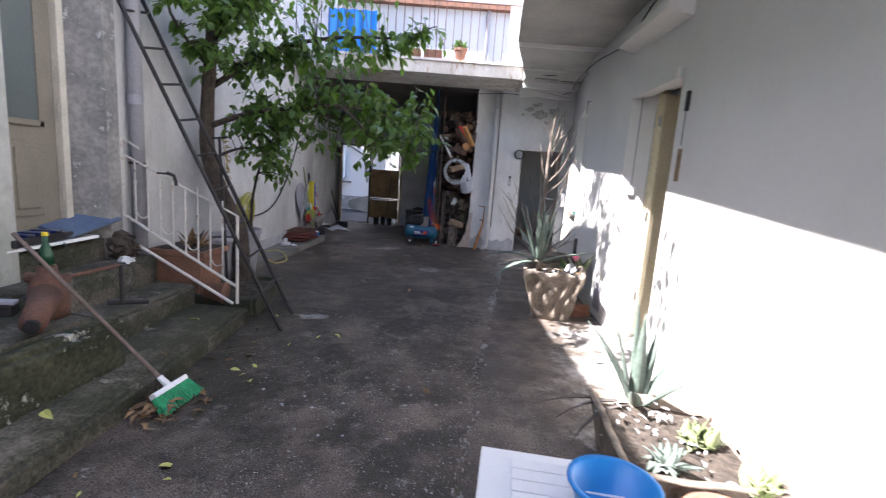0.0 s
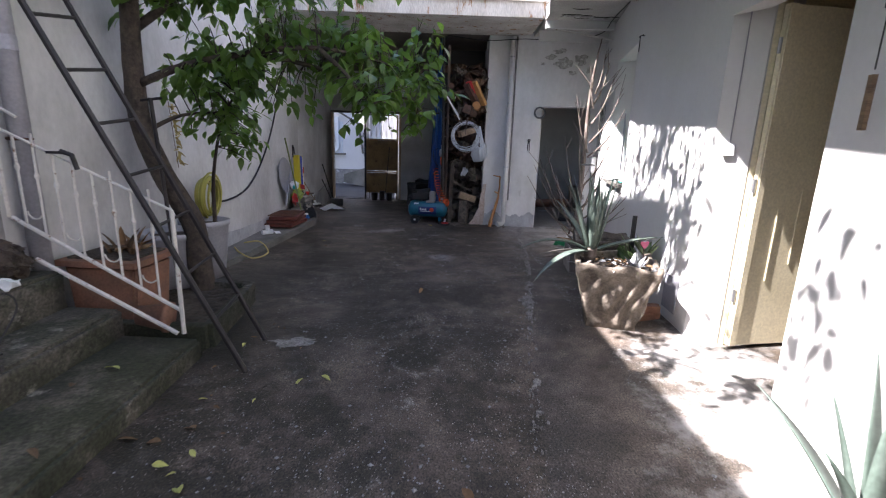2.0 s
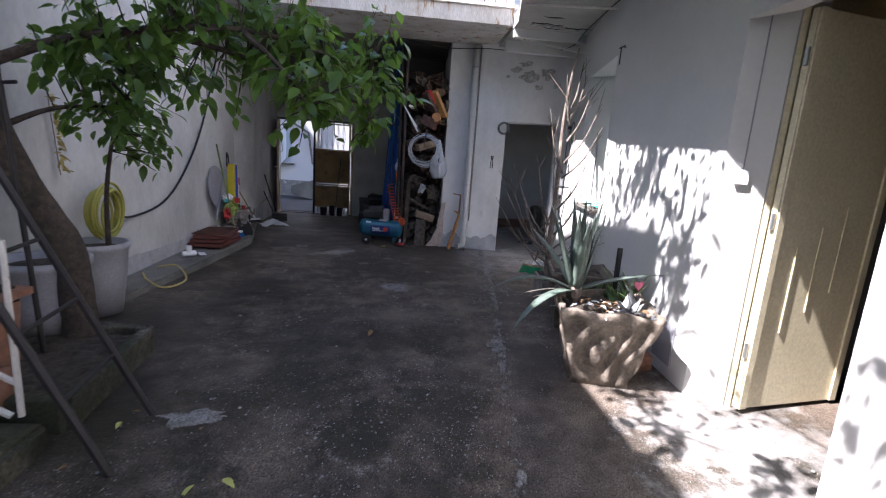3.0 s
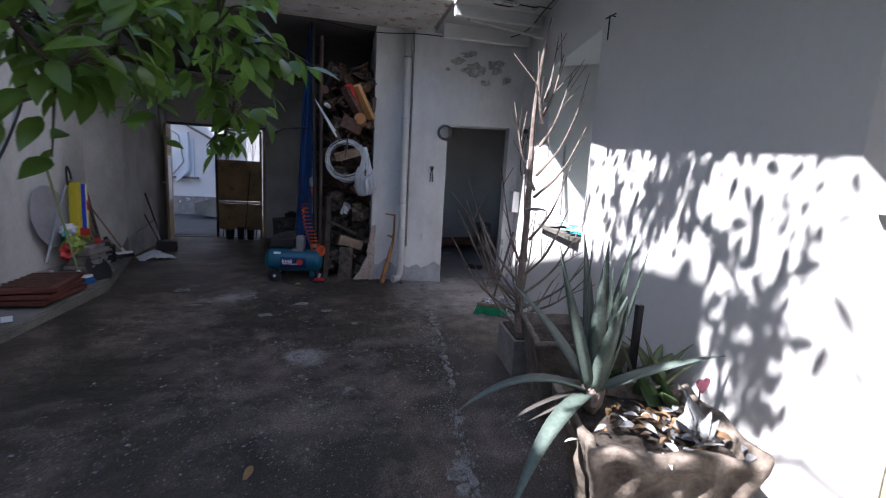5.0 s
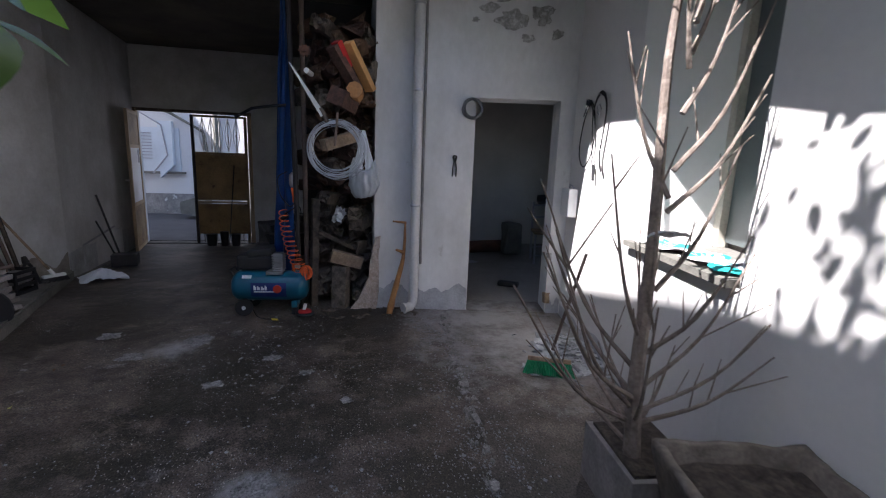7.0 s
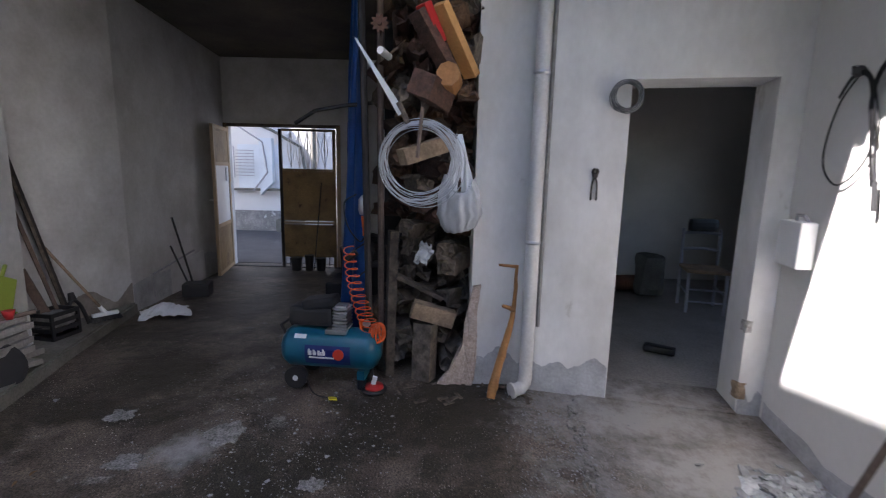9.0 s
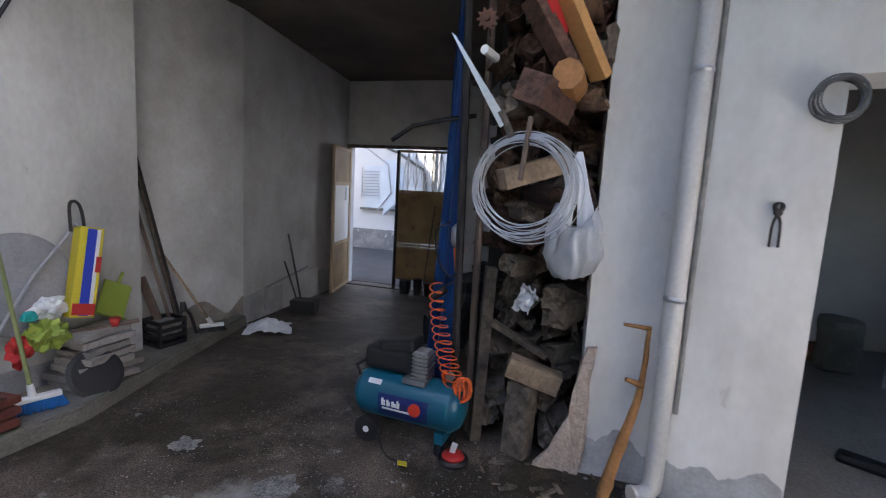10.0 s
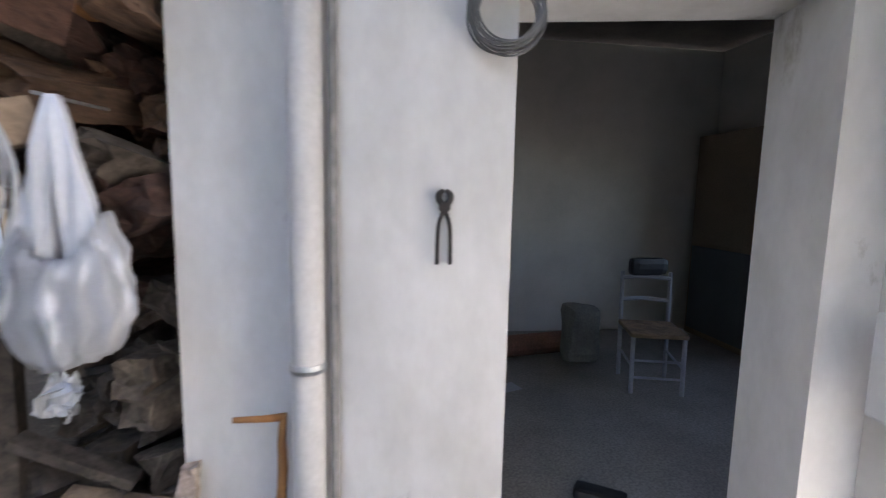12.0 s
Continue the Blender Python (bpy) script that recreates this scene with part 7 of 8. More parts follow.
def beam(p, q, w, t, roll=0):
    p, q = Vector(p), Vector(q)
    m = Matrix.Translation((p + q) / 2) @ (q - p).to_track_quat("Z", "Y").to_matrix().to_4x4() @ pose(0, 0, 0, 0, 0, roll)
    return obox((w, t, (q - p).length), m, None, 0.004)
plain("grey_post", "weathered grey timber post beside the firewood", "post", beam((-0.09, 9.13, 0), (-0.06, 9.14, 1.02), 0.085, 0.06), "wood_grey", (-0.08, 9.13, 0))
plain("slanted_board", "weathered board slanting across the firewood", "board", beam((-0.03, 9.1, 0.72), (0.28, 9.12, 0.56), 0.07, 0.03, 0), "wood_grey", (0, 9.1, 0.6))
plain("squared_timber", "pale squared timber end in the stack", "timber", beam((0.08, 9.08, 0.5), (0.36, 9.1, 0.42), 0.11, 0.11, 0), "timber", (0.2, 9.1, 0.46))
plain("upright_log", "upright squared brown log at the foot of the stack", "log", beam((0.16, 9.06, 0.0), (0.17, 9.08, 0.4), 0.14, 0.1, 0), "wood_grey", (0.16, 9.06, 0))
plain("fresh_plank", "orange brown plank end sticking out of the stack", "plank", beam((0.228, 8.65, 2.286), (0.42, 8.842, 1.963), 0.09, 0.05, 0), "plank", (0.3, 9.05, 2.2))
plain("red_plank", "peeling red painted plank in the stack", "plank", beam((0.105, 8.667, 2.251), (0.297, 8.798, 1.963), 0.12, 0.05, 0), "log_red", (0.2, 9.05, 2.2))
plain("red_plank", "flaking bright red and white painted plank in the stack", "plank", beam((0.14, 8.659, 2.286), (0.228, 8.737, 2.112), 0.08, 0.052, 0), "red", (0.15, 9.0, 2.3))
plain("pale_timber", "pale split timber end in the stack", "timber", beam((0.035, 8.65, 1.491), (0.297, 8.807, 1.587), 0.1, 0.09, 0), "timber", (0.1, 9.0, 1.55))
plain("pale_timber", "square grey brown timber end in the stack", "timber", beam((0.14, 8.606, 1.876), (0.254, 8.93, 1.849), 0.14, 0.13, 20), "log_red", (0.1, 9.0, 1.95))
plain("pale_timber", "round orange log end in the stack", "timber", rod((0.28, 8.65, 1.937), (0.315, 9.017, 1.919), 0.065, 0.065, None, 9), "tan", (0.28, 9.0, 2.0))
bm = bmesh.new()
pts = [(0.2, 0.0), (0.44, 0.0), (0.455, 0.2), (0.45, 0.5), (0.46, 0.7), (0.42, 0.69), (0.38, 0.5), (0.36, 0.3), (0.28, 0.12)]
pts = [(x + 0.06, z) for x, z in pts]
a = [bm.verts.new((x, 9.02 - 0.05 * z + 0.02, z + 0.003)) for x, z in pts]
b = [bm.verts.new((x, 9.06 - 0.05 * z + 0.02, z + 0.003)) for x, z in pts]
bm.faces.new(a), bm.faces.new(b[::-1])
for i in range(len(pts)):
    bm.faces.new((a[i], b[i], b[(i + 1) % len(pts)], a[(i + 1) % len(pts)]))
bmesh.ops.triangulate(bm, faces=bm.faces[:])
bmesh.ops.subdivide_edges(bm, edges=bm.edges[:], cuts=3)
bmesh.ops.recalc_face_normals(bm, faces=bm.faces)
for v in bm.verts:
    v.co.y -= 0.07
plain("pale_slab", "rough pale split slab leaning on the firewood", "slab", rough_up(rough_up(bm, 0.012, 18), 0.008, 50), "chunk", (0.35, 9.0, 0))
plain("dark_pole", "tall dark iron pole beside the firewood", "pole", tube([(-0.2, 9.03, 0), (-0.23, 9.01, 1.8), (-0.255, 8.99, 2.98)], 0.022), "iron", (-0.2, 9.03, 0))
plain("dark_pole", "dark wooden pole beside the grey post", "pole", tube([(-0.15, 9.2, 0), (-0.16, 9.2, 2.9)], 0.022), "stick", (-0.15, 9.2, 0))


bm = bmesh.new()
ring = [((0.052 if k % 4 < 2 else 0.038) * math.cos(k * math.tau / 40), (0.052 if k % 4 < 2 else 0.038) * math.sin(k * math.tau / 40)) for k in range(40)]
prism(ring, 0, 0.012, bm)
bm.transform(Matrix.Translation((-0.113, 8.86, 2.24)) @ pose(0, 0, 0, 90, 0, 8))
e = thing("toothed_wheel", "small rusty toothed iron wheel hung on a pole", "wheel", (-0.113, 8.85, 2.24))
under(e, part("wheel", bm, "rust"), part("hub", rod((-0.113, 8.85, 2.24), (-0.113, 8.83, 2.24), 0.014), "rust"), part("nail", rod((-0.113, 8.83, 2.24), (-0.14, 9.1, 2.24), 0.004), "rust"))
e = thing("tin_can", "white painted tin lid on a stick end", "tin", (-0.09, 8.75, 2.07))
under(e, part("tin", rod((-0.095, 8.74, 2.07), (-0.06, 8.85, 2.06), 0.021), "white_plastic"))
bm = bmesh.new()
bmesh.ops.create_grid(bm, x_segments=12, y_segments=12, size=0.5, matrix=Matrix.Translation((0.15, 9.02, 0.88)) @ pose(0, 0, 0, 90, 20, 0) @ Matrix.Diagonal((0.1, 0.12, 1, 1)))
rough_up(rough_up(bm, 0.05, 20), 0.02, 55)
bmesh.ops.solidify(bm, geom=bm.faces[:], thickness=0.001)
plain("crumpled_wrapper", "crumpled silver white wrapper stuck in the firewood", "wrapper", bm, "wire", (0.15, 9.0, 0.88))
def bark_flakes():
    """Loose bark, chips and splinters at the foot of the stack."""
    rnd = random.Random(66)
    for i in range(26):
        s = rnd.uniform(0.02, 0.06)
        x, y = rnd.uniform(-0.1, 0.85), rnd.uniform(8.7, 9.0)
        bm = obox((s * 1.6, s * 0.5, 0.006), Matrix.Translation((x, y, 0.008)) @ pose(0, 0, 0, rnd.uniform(-6, 6), 0, rnd.uniform(0, 180)))
        plain("wood_chip", "small split wood chip on the floor by the stack", "wood chip", bm, "wood_grey", (x, y, 0))
bark_flakes()


# blue sheet hanging along the stack
def tarp():
    bm = bmesh.new()
    cols, nz = 18, 40
    rows = []
    for k in range(nz + 1):
        t = k / nz
        z = 0.12 + t * 2.88
        reach = 1 - 0.86 * t ** 1.1
        row = []
        for i in range(cols + 1):
            s = i / cols
            x = -0.265 - 0.25 * s * reach + 0.022 * math.sin(s * 14 + t * 3) * (1 - 0.6 * t) + 0.012 * noise.noise((s * 5, t * 8, 0))
            y = 9.1 + 0.34 * s * (0.25 + 0.75 * reach) + 0.03 * math.cos(s * 11 + t * 5)
            row.append(bm.verts.new((x, y, z)))
        rows.append(row)
    for a, b in zip(rows, rows[1:]):
        for i in range(cols):
            bm.faces.new((a[i], a[i + 1], b[i + 1], b[i]))
    bmesh.ops.solidify(bm, geom=bm.faces[:], thickness=0.004)
    e = thing("blue_sheet", "blue plastic sheet hanging from the ceiling beside the stack", "tarpaulin", (-0.3, 9.5, 0.1))
    under(e, part("sheet", bm, "blue_tarp", None, "", True), part("tie", tube([(-0.75, 9.3, 1.72), (-0.6, 9.25, 1.8), (-0.4, 9.2, 1.83), (-0.2, 9.12, 1.84)], 0.013), "black", None, "black hose end"))
tarp()
# hand saw, wire, bag, lamp, air hose
e = thing("old_saw", "narrow steel hand saw hung by its blade", "saw", (-0.13, 8.95, 1.95))
bm = prism([(-0.02, 0), (0.022, 0), (0.006, 0.44), (-0.003, 0.46)], 0, 0.004)
bm.transform(Matrix.Translation((0.035, 8.62, 1.72)) @ pose(0, 0, 0, 90, 0, 0) @ pose(0, 0, 0, 0, 0, 33))
under(e, part("blade", bm, "steel"), part("grip", rod((0.018, 8.62, 1.78), (0.08, 8.64, 1.65), 0.016), "wood_grey"))
coil("wire_coil", "large coil of pale grey fencing wire hung on the stack", (0.135, 8.62, 1.49), 0.212, 14, 0.13, 0.0027, "wire", (0.12, 1, 0), 9, 0.05)
plain("leather_strap", "brown leather strap holding the wire coil", "strap", beam((0.15, 8.585, 1.75), (0.125, 8.585, 1.49), 0.05, 0.014, 6), "stick", (0.12, 8.8, 1.6))
def bag():
    e = thing("carrier_bag", "white plastic carrier bag hanging by its handle", "bag", (0.35, 8.73, 1.2))
    bm = bmesh.new()
    n, rows = 36, []
    cx = 0.345
    for k, (z, rx, ry) in enumerate(((1.05, 0.025, 0.02), (1.05, 0.065, 0.045), (1.08, 0.09, 0.06), (1.15, 0.108, 0.07), (1.22, 0.11, 0.068), (1.27, 0.098, 0.055), (1.31, 0.08, 0.042))):
        row = []
        for i in range(n):
            a = i * math.tau / n
            fold = 1 + 0.05 * math.sin(i * 2.3 + k * 0.6) + 0.04 * math.sin(i * 1.1 + k)
            lift = (0.06 * math.cos(a) ** 2 - 0.035 * math.sin(a) ** 2) if k == 6 else (0.02 * math.cos(a) ** 2 if k == 5 else 0)
            row.append(bm.verts.new((cx + 1.12 * rx * math.cos(a) * fold, 8.75 + 1.1 * ry * math.sin(a) * fold, z + lift + 0.004 * math.sin(i * 1.7 + k))))
        rows.append(row)
    for a, b in zip(rows, rows[1:]):
        for i in range(n):
            bm.faces.new((a[i], a[(i + 1) % n], b[(i + 1) % n], b[i]))
    bm.faces.new(rows[0][::-1])
    bmesh.ops.solidify(bm, geom=bm.faces[:], thickness=0.002)
    bmesh.ops.subdivide_edges(bm, edges=bm.edges[:], cuts=1, use_grid_fill=True)
    rough_up(bm, 0.012, 13)
    under(e, part("bag", rough_up(bm, 0.01, 34), "plastic_bag", None, "", True))
    for x0 in (0.275, 0.41):
        x0 = 0.345 + (x0 - 0.345) * 0.9
        bm = prism([(x0 - 0.048, 8.725), (x0 + 0.048, 8.725), (x0 + 0.045, 8.75), (x0 - 0.045, 8.75)], 1.24, 1.6)
        bmesh.ops.subdivide_edges(bm, edges=bm.edges[:], cuts=6, use_grid_fill=True)
        for v in bm.verts:
            t = max(0.0, (v.co.z - 1.24) / 0.36)
            v.co.y += 0.02 * t
            v.co.x = (x0 + (0.34 - x0) * t) + (v.co.x - x0) * (1 - 0.72 * t ** 0.8)
            v.co.y += 0.012 * math.sin(v.co.x * 160) * (1 - t)
        under(e, part("strap", rough_up(bm, 0.006, 20), "plastic_bag", None, "", True))
    under(e, part("contents", rough_up(lathe([(0.05, 0), (0.06, 0.08), (0.03, 0.12)], (0.34, 8.75, 1.12)), 0.01, 20), "terracotta", None, "red brown contents"))
    for ch in e.children:
        ch.data.transform(Matrix.Translation((0.018, 0, 0.03)))
    under(e, part("nail", rod((0.338, 8.73, 1.63), (0.338, 8.98, 1.64), 0.004), "steel"))
bag()
e = thing("work_lamp", "orange handled inspection lamp with a wire cage", "lamp", (-0.25, 9.05, 1.15))
under(e, part("cage", lathe([(0.035, 0), (0.042, 0.03), (0.042, 0.1), (0.02, 0.125)], (-0.24, 9.07, 1.13)), "steel", None, "", True), part("handle", lathe([(0.02, 0), (0.024, 0.06), (0.032, 0.13)], (-0.235, 9.07, 0.99)), "orange", None, "orange rubber handle", True),
      part("flex", tube(smooth_path([(-0.235, 9.07, 0.99), (-0.28, 9.08, 0.95), (-0.36, 9.1, 1.05), (-0.38, 9.1, 1.2), (-0.3, 9.1, 1.26)], 5), 0.005), "black"))
e = thing("plug", "dark plug hanging on its lead", "plug", (-0.35, 9.08, 0.85))
under(e, part("body", rod((-0.37, 9.08, 0.82), (-0.3, 9.08, 0.88), 0.022), "black"), part("lead", tube(smooth_path([(-0.33, 9.08, 0.88), (-0.2, 9.08, 0.95), (-0.2, 9.08, 0.8), (-0.3, 9.08, 0.7)], 5), 0.005), "black"))


def compressor():
    e = thing("air_compressor", "teal portable air compressor with a black motor cover", "compressor", (-0.45, 8.98, 0))
    m = Matrix.Translation((-0.45, 9.0, 0.245)) @ pose(0, 0, 0, 0, 0, -6)
    def P(name, bm, mat, label="", smooth=False):
        bm.transform(m)
        under(e, part(name, bm, mat, None, label, smooth))
    P("tank", lathe([(0.001, -0.335), (0.06, -0.33), (0.105, -0.31), (0.132, -0.275), (0.135, -0.26), (0.135, 0.26), (0.132, 0.275), (0.105, 0.31), (0.06, 0.33), (0.001, 0.335)], (0, 0, 0), None, 32, "X"), "teal_paint", "", True)
    P("label", lathe([(0.1365, -0.14), (0.1365, 0.16)], (0, 0, 0), None, 32, "X"), "navy")
    lab = [o for o in e.children if o.name.startswith("label")][0]
    bm = bmesh.new()
    bm.from_mesh(lab.data)
    inv = m.inverted()
    kill = [f for f in bm.faces if len(f.verts) > 4 or not (-0.072 < (inv @ f.calc_center_median()).z < 0.055 and (inv @ f.calc_center_median()).y < 0)]
    bmesh.ops.delete(bm, geom=kill, context="FACES")
    bm.to_mesh(lab.data)
    bm.free()
    for i, (x, w, h) in enumerate(((-0.115, 0.025, 0.04), (-0.083, 0.022, 0.034), (-0.052, 0.03, 0.03), (-0.02, 0.018, 0.04))):
        P("mark", box((x, -0.142, -0.01), (x + w * 0.45, -0.1345, -0.01 + h)), "white_plastic")
        P("mark", box((x + w * 0.55, -0.142, -0.01), (x + w * 0.9, -0.1345, -0.01 + h * 0.7)), "white_plastic")
    P("mark", box((-0.11, -0.14, -0.03), (0.06, -0.134, -0.022)), "white_plastic")
    P("disc_mark", rod((0.085, -0.143, 0.0), (0.085, -0.12, 0.0), 0.036, None, None, 24), "orange_red", "red round mark")
    P("sticker", obox((0.08, 0.004, 0.03), Matrix.Translation((-0.18, -0.098, 0.098)) @ pose(0, 0, 0, -45, 0, 0)), "white_plastic", "small printed sticker")
    P("motor_cover", obox((0.3, 0.17, 0.13), Matrix.Translation((-0.13, 0.03, 0.215)), None, 0.03), "black")
    P("motor_fin", obox((0.22, 0.15, 0.07), Matrix.Translation((-0.08, 0.02, 0.3)) @ pose(0, 0, 0, 0, -10, 0), None, 0.02), "black")
    for i in range(7):
        P("cooling_fin", box((0.03, -0.08, 0.15 + 0.022 * i), (0.13, 0.03, 0.16 + 0.022 * i)), "steel")
    P("cylinder", box((0.045, -0.065, 0.135), (0.115, 0.015, 0.305)), "steel")
    P("pump_base", obox((0.14, 0.12, 0.03), Matrix.Translation((0.05, -0.03, 0.13)), None, 0.006), "steel")
    P("bolt", rod((0.0, -0.06, 0.1), (0.0, -0.06, 0.13), 0.012), "steel")
    P("bolt", rod((0.09, -0.06, 0.1), (0.09, -0.06, 0.13), 0.012), "steel")
    P("carry_handle", tube([(-0.3, -0.05, 0.09), (-0.33, -0.05, 0.15), (-0.33, 0.08, 0.15), (-0.3, 0.08, 0.09)], 0.01), "black")
    P("valve", rod((0.2, 0, 0.12), (0.2, 0, 0.2), 0.014), "orange")
    P("gauge", rod((0.24, -0.03, 0.18), (0.24, -0.01, 0.18), 0.025), "steel")
    for y in (-0.15, 0.13):
        P("wheel", rod((-0.2, y, -0.17), (-0.2, y + 0.035, -0.17), 0.074, None, None, 24), "black")
        P("hub", rod((-0.2, y - 0.004, -0.17), (-0.2, y + 0.038, -0.17), 0.018), "white_plastic")
    nest(e, "wheel", "hub")
    nest(e, "label", "mark", "disc_mark")
    P("foot", obox((0.05, 0.2, 0.06), Matrix.Translation((0.22, 0, -0.15))), "teal_paint")
    P("foot_pad", rod((0.22, -0.08, -0.244), (0.22, -0.08, -0.18), 0.03), "black")
    P("foot_pad", rod((0.22, 0.08, -0.244), (0.22, 0.08, -0.18), 0.03), "black")
compressor()
e = thing("air_hose", "coiled orange spiral air hose hung beside the stack", "hose", (-0.2, 9.0, 0.5))
pts = []
for i in range(400):
    t = i / 399
    a = t * math.tau * (12 + 2 * t)
    r = 0.034 + 0.03 * t
    pts.append((-0.33 + 0.02 * t + 0.15 * t ** 1.8 + r * math.cos(a), 8.98 - 0.02 * t + 0.5 * r * math.sin(a), 0.93 - 0.6 * t + 0.01 * math.sin(a)))
under(e, part("spiral", tube(pts, 0.0038, None, 5), "orange", None, "", True))
rnd = random.Random(4)
pts = []
for i in range(220):
    a = i / 219 * math.tau * 13
    r = 0.05 + rnd.uniform(-0.001, 0.001)
    k = i / 219 * 2.2
    pts.append((-0.14 + r * math.cos(a) * math.cos(k) + 0.008 * math.sin(a * 0.7), 8.94 + 0.03 * math.sin(a + k), 0.36 + r * math.sin(a) * 1.15 + 0.01 * math.sin(k * 3)))
under(e, part("hose_end", tube(pts, 0.0045, None, 5), "orange", None, "tangled end of the hose", True))
e = thing("angle_disc", "red and black polishing disc with a white tag", "tool", (-0.15, 8.87, 0))
under(e, part("pad", lathe([(0.08, 0.004), (0.085, 0.012), (0.08, 0.025), (0.03, 0.03)], (-0.15, 8.86, 0)), "black", None, "", True), part("top", lathe([(0.062, 0.025), (0.058, 0.042), (0.02, 0.048)], (-0.15, 8.86, 0)), "red", None, "", True), part("tag", obox((0.03, 0.015, 0.06), Matrix.Translation((-0.15, 8.86, 0.075)) @ pose(0, 0, 0, 10, 15, 0)), "white_plastic"))
e = thing("power_lead", "black power lead with a yellow tag on the floor", "lead", (-0.4, 8.8, 0))
under(e, part("lead", tube(smooth_path([(-0.6, 8.88, 0.08), (-0.55, 8.83, 0.012), (-0.48, 8.76, 0.01), (-0.4, 8.74, 0.01)], 4), 0.005), "black"), part("tag", obox((0.05, 0.035, 0.006), Matrix.Translation((-0.39, 8.73, 0.012)) @ pose(0, 0, 0, 0, 10, 20)), "yellow"))


# ---- the street gate ----
def gate():
    e = thing("street_gate", "two leaf steel street gate, one leaf open and one closed", "gate", (-2.3, 13.3, -0.16))
    Z0 = -0.14
    g = "gate_frame"
    for x0, x1 in ((-3.12, -3.06), (-1.39, -1.33)):
        under(e, part("jamb", box((x0, 13.27, Z0), (x1, 13.33, 2.06)), g))
    under(e, part("head", box((-3.12, 13.27, 2.02), (-1.33, 13.299, 2.07)), "wood_grey"), part("threshold", box((-3.1, 13.26, -0.17), (-1.35, 13.34, -0.145)), "iron"))
    # closed leaf
    X0, X1 = -2.27, -1.4
    under(e, part("stile", box((X0, 13.25, Z0), (X0 + 0.045, 13.29, 2.0)), "iron"), part("stile", box((X1 - 0.045, 13.25, Z0), (X1, 13.29, 2.0)), "gate_paint"))
    for z in (0.02, 0.55, 1.37, 1.97):
        under(e, part("rail", box((X0 + 0.046, 13.255, z), (X1 - 0.046, 13.288, z + 0.035)), "gate_paint"))
    under(e, part("sheet", box((X0 + 0.046, 13.262, 0.6), (X1 - 0.046, 13.27, 1.369)), "gate_paint"), part("sheet", box((X0 + 0.046, 13.262, 0.056), (X1 - 0.046, 13.27, 0.54)), "gate_paint"))
    for i in range(1, 6):
        x = X0 + 0.05 + i * 0.13
        under(e, part("bar", rod((x, 13.275, 1.4), (x, 13.275, 1.97), 0.007), "white_metal"))
        for s in (-1, 1):
            under(e, part("lattice", tube(smooth_path([(x, 13.27, 1.42), (x + s * 0.05, 13.27, 1.69), (x, 13.27, 1.96)], 4), 0.006, None, 5), "white_metal"))
        under(e, part("knot", rod((x - 0.012, 13.27, 1.69), (x + 0.012, 13.27, 1.69), 0.012), "white_metal"))
    for i in range(1, 9):
        x = X0 + 0.03 + i * 0.09
        under(e, part("bar", rod((x, 13.275, Z0 + 0.01), (x, 13.275, 0.03), 0.007), "iron"))
    # open leaf, swung inwards along the wall
    m = Matrix.Translation((-3.05, 13.25, 0)) @ pose(0, 0, 0, 0, 0, -78)
    W = 0.86
    def P(name, size, at, mat, label=""):
        under(e, part(name, obox(size, m @ Matrix.Translation(at)), mat, None, label))
    P("leaf_stile", (0.05, 0.04, 2.1), (0.025, 0, 0.93), g)
    P("leaf_stile", (0.05, 0.04, 2.1), (W - 0.025, 0, 0.93), g)
    for z in (-0.1, 0.58, 1.45, 1.96):
        P("leaf_rail", (W - 0.1, 0.036, 0.05), (W / 2, 0, z), g)
    P("leaf_panel", (W - 0.1, 0.012, 0.82), (W / 2, 0, 1.015), "white_plastic", "white painted sheet panel")
    P("leaf_panel", (W - 0.1, 0.01, 0.46), (W / 2, 0.005, 1.705), "gate_paint")
    P("leaf_panel", (W - 0.1, 0.01, 0.63), (W / 2, 0.005, 0.24), "gate_paint")
    for i in range(1, 12):
        P("leaf_slat", (0.012, 0.02, 0.6), (0.06 + i * (W - 0.12) / 12, 0, 0.24), "gate_frame")
        P("leaf_slat", (0.01, 0.02, 0.44), (0.06 + i * (W - 0.12) / 12, 0, 1.705), "gate_frame")
    P("lock_handle", (0.09, 0.07, 0.02), (W - 0.06, -0.04, 0.95), "steel")
    P("bolt", (0.02, 0.02, 0.2), (0.3, 0.03, 1.3), "steel")
gate()
for i, (x, z, r, mt) in enumerate(((-1.98, 0.2, 0.09, "black"), (-1.78, 0.24, 0.07, "iron"), (-1.6, 0.2, 0.08, "black"))):
    plain("dark_bucket", ("dark bucket standing before the gate", "dark iron pot standing before the gate", "black bucket with rags before the gate")[i], "bucket", lathe([(r * 0.8, 0), (r, z), (r * 0.9, z)], (x, 13.05, -0.15)), mt, (x, 13.05, -0.15))
plain("thin_rod", "thin dark rod leaning on the gate", "rod", rod((-1.72, 13.1, -0.15), (-1.62, 13.24, 1.2), 0.008), "black", (-1.72, 13.1, -0.15))
e = thing("car_parts", "dark clutter piled along the passage side", "clutter", (-0.8, 12.2, -0.12))
for i in range(6):
    bm = obox((0.4, 0.5, 0.35), Matrix.Translation((-0.75 + 0.1 * (i % 2), 11.0 + 0.4 * i, 0.05 + 0.1 * (i % 3))) @ pose(0, 0, 0, 0, 0, 15 * i), None, 0.03)
    under(e, part("dark_lump", rough_up(bm, 0.04, 5, 2), "black"))


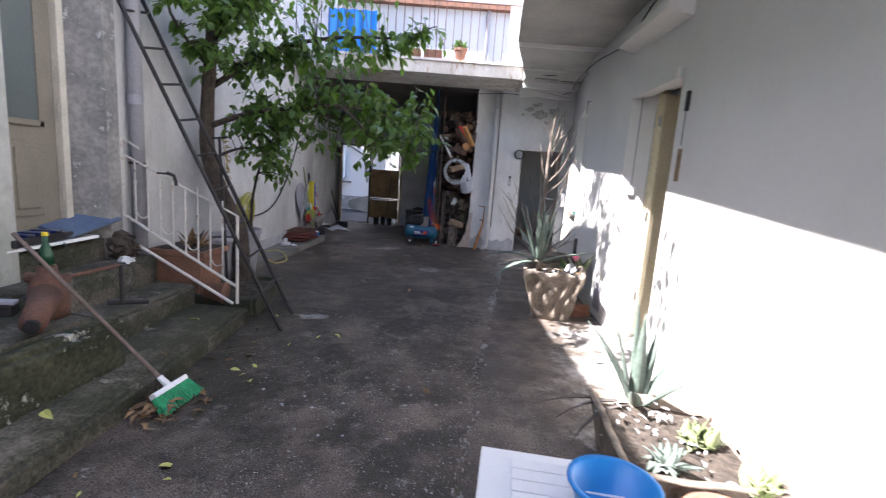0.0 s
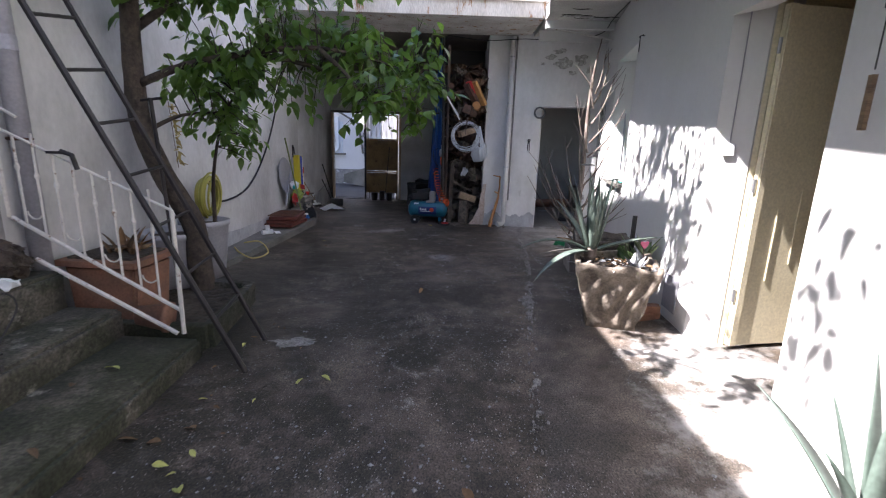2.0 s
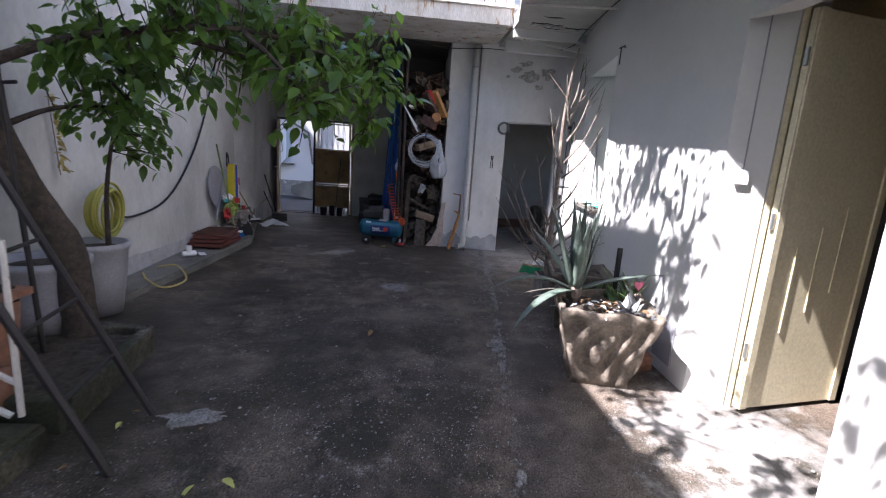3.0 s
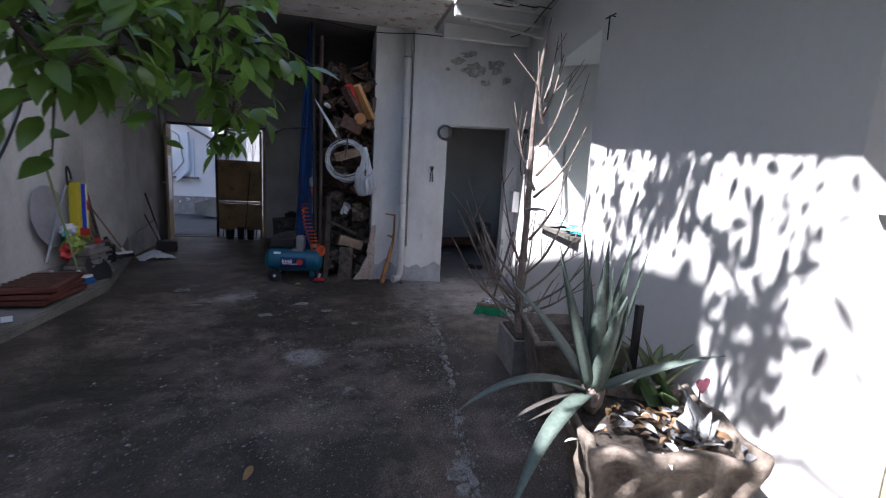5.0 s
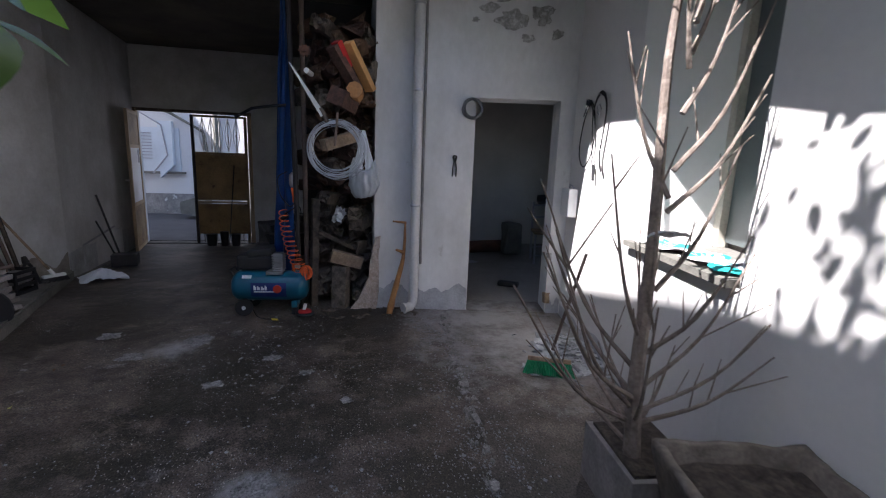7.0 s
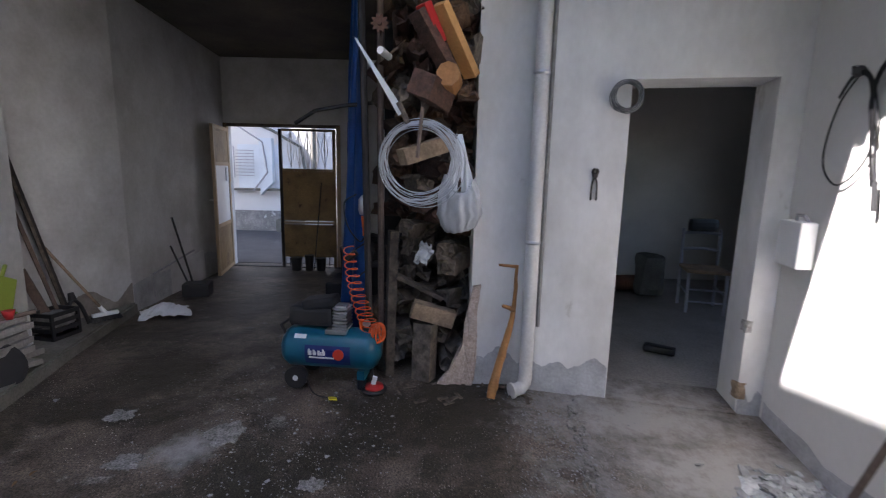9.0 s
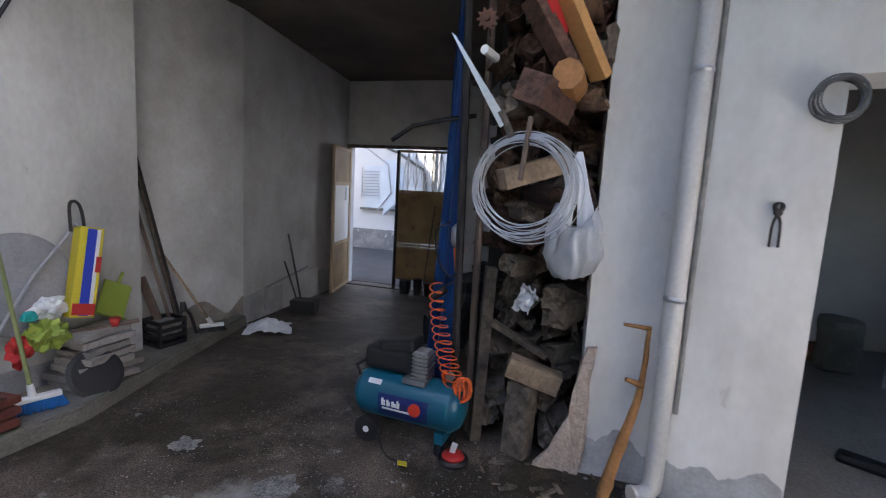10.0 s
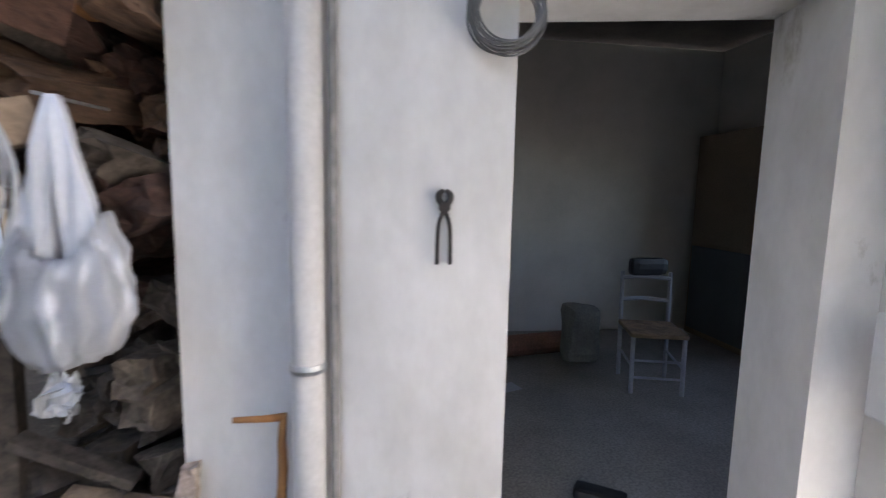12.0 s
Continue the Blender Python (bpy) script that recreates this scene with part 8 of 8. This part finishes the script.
# ---- dark room ----
# chair, sack and paper get greyer colours that carry the room's dimness
def chair():
    e = thing("old_chair", "small white painted wooden chair with a dark bag on it", "chair", (2.55, 11.0, 0))
    m = Matrix.Translation((3.07, 10.85, 0.012)) @ pose(0, 0, 0, 0, 0, 165)
    def P(name, bm, mat):
        bm.transform(m)
        under(e, part(name, bm, mat))
    for x in (-0.18, 0.18):
        P("leg", rod((x, 0.17, 0), (x, 0.15, 0.43), 0.016), "pipe_grey")
        P("back_post", rod((x, -0.2, 0), (x * 1.02, -0.24, 0.85), 0.016), "pipe_grey")
        P("stretcher", rod((x, 0.16, 0.2), (x, -0.2, 0.22), 0.01), "pipe_grey")
    for z in (0.12, 0.25):
        P("stretcher", rod((-0.18, 0.165, z), (0.18, 0.165, z), 0.01), "pipe_grey")
    P("seat", obox((0.4, 0.4, 0.035), Matrix.Translation((0, -0.02, 0.44)), None, 0.01), "wood")
    for z in (0.62, 0.8):
        P("back_rail", tube(smooth_path([(-0.18, -0.23, z), (0, -0.26, z + 0.01), (0.18, -0.23, z)], 4), 0.018), "pipe_grey")
chair()
plain("dark_bag", "dark bag slung over the chair back", "bag", rough_up(obox((0.3, 0.14, 0.14), Matrix.Translation((3.13, 11.08, 0.905)), None, 0.05), 0.02, 6), "black", (2.4, 11.2, 0.8))
plain("white_sack", "pale sack standing by the wall", "sack", rough_up(obox((0.3, 0.26, 0.5), Matrix.Translation((2.75, 11.4, 0.27)), None, 0.08), 0.04, 5, 2), "concrete", (2.2, 11.6, 0))
plain("rolled_rug", "brown rolled rug lying on the floor", "rug", rough_up(rod((1.7, 11.5, 0.1), (2.9, 11.7, 0.1), 0.1, None, None, 14), 0.02, 6), "terracotta", (2.2, 11.6, 0))
e = thing("dark_cupboard", "dark brown wooden cupboard against the room wall", "cupboard", (4.45, 11.5, 0))
under(e, part("body", box((4.32, 10.9, 0.013), (4.59, 12.2, 2.1), None, 0.01), "hardboard"), part("door_panel", box((4.3, 10.95, 1.0), (4.318, 12.15, 2.05), None, 0.004), "hardboard"), part("door_panel", box((4.3, 10.95, 0.08), (4.318, 12.15, 0.96), None, 0.004), "dark_grey"))
plain("leaning_lath", "thin wooden lath leaning on the room wall", "lath", rod((1.75, 12.0, 0), (1.6, 12.27, 1.4), 0.012), "stick", (1.75, 12, 0))
plain("small_picture", "small dark framed picture on the room wall", "picture", box((1.6, 12.27, 1.75), (1.85, 12.3, 2.1), None, 0.005), "wood", (1.7, 12.28, 1.8))
plain("paper_sheet", "sheet of white paper on the room floor", "paper", obox((0.2, 0.14, 0.003), Matrix.Translation((1.95, 10.9, 0.012)) @ pose(0, 0, 0, 0, 0, 20)), "pipe_grey", (1.95, 10.9, 0.01))
plain("black_shoe", "single dark shoe on the room floor", "shoe", rough_up(obox((0.1, 0.24, 0.06), Matrix.Translation((2.05, 9.6, 0.04)) @ pose(0, 0, 0, 0, 0, 60), None, 0.025), 0.006, 20), "black", (2.05, 9.6, 0))


# ---- upper terrace over the passage ----
for i, (x, y, s) in enumerate(((-0.75, 7.98, 0.16), (-0.4, 7.98, 0.16), (0.05, 8.0, 0.17))):
    e = thing("balcony_pot", ("rectangular terracotta trough on the balcony edge", "rectangular terracotta trough on the balcony edge", "round terracotta pot with trailing leaves on the balcony edge")[i], "pot", (x, y, 3.262))
    bm = box((x - 0.15, y - 0.07, 3.262), (x + 0.15, y + 0.07, 3.4), None, 0.01) if i < 2 else lathe([(0.07, 0), (0.1, 0.16), (0.11, 0.16), (0.11, 0.2)], (x, y, 3.262))
    under(e, part("pot", bm, "terracotta"))
small_plant("potted_plant", "bushy green potted plant on the balcony", (0.05, 8.0, 3.45), 40, 0.16, "leaf", 61, 0.7, (10, 90))
e = thing("balcony_railing", "thin rusty iron balcony railing", "railing", (-0.8, 7.9, 3.26))
for i in range(28):
    x = -2.65 + 0.135 * i
    under(e, part("baluster", rod((x, 7.9, 3.261), (x, 7.9, 4.15), 0.006), "rust"))
under(e, part("rail", rod((-2.65, 7.9, 4.15), (1.1, 7.9, 4.15), 0.012), "rust"))
e = thing("white_screen", "white sheet panel at the end of the balcony", "panel", (0.95, 8.0, 3.26))
under(e, part("panel", box((0.82, 7.95, 3.262), (1.1, 7.97, 4.6)), "white_plastic"))
e = thing("blue_shutter", "bright blue sheet hung on the terrace", "sheet", (-2.0, 9.0, 3.26))
bm = bmesh.new()
bmesh.ops.create_grid(bm, x_segments=30, y_segments=8, size=0.5, matrix=Matrix.Translation((-1.95, 8.9, 3.75)) @ pose(0, 0, 0, 90, 0, 0) @ Matrix.Diagonal((0.9, 0.98, 1, 1)))
for v in bm.verts:
    v.co.y += 0.03 * math.sin(v.co.x * 30)
bmesh.ops.solidify(bm, geom=bm.faces[:], thickness=0.004)
under(e, part("sheet", bm, "blue_sky", None, "", True))
e = thing("terrace_pipe", "grey drain pipe on the upper white wall", "pipe", (0.75, 11.9, 3.2))
under(e, part("pipe", rod((0.7, 11.93, 3.22), (0.7, 11.93, 5.4), 0.05), "pipe_grey"))
e = thing("red_curtain", "faded red curtain strip on the terrace", "curtain", (1.75, 11.9, 3.2))
under(e, part("strip", rough_up(box((1.72, 11.9, 3.2), (1.85, 11.92, 5.2), None), 0.015, 3, 3), "terracotta"))
structure("roof_tiles", box((-3, 11.8, 5.4), (6, 12.4, 5.5)), "terracotta", "red tiled roof edge")
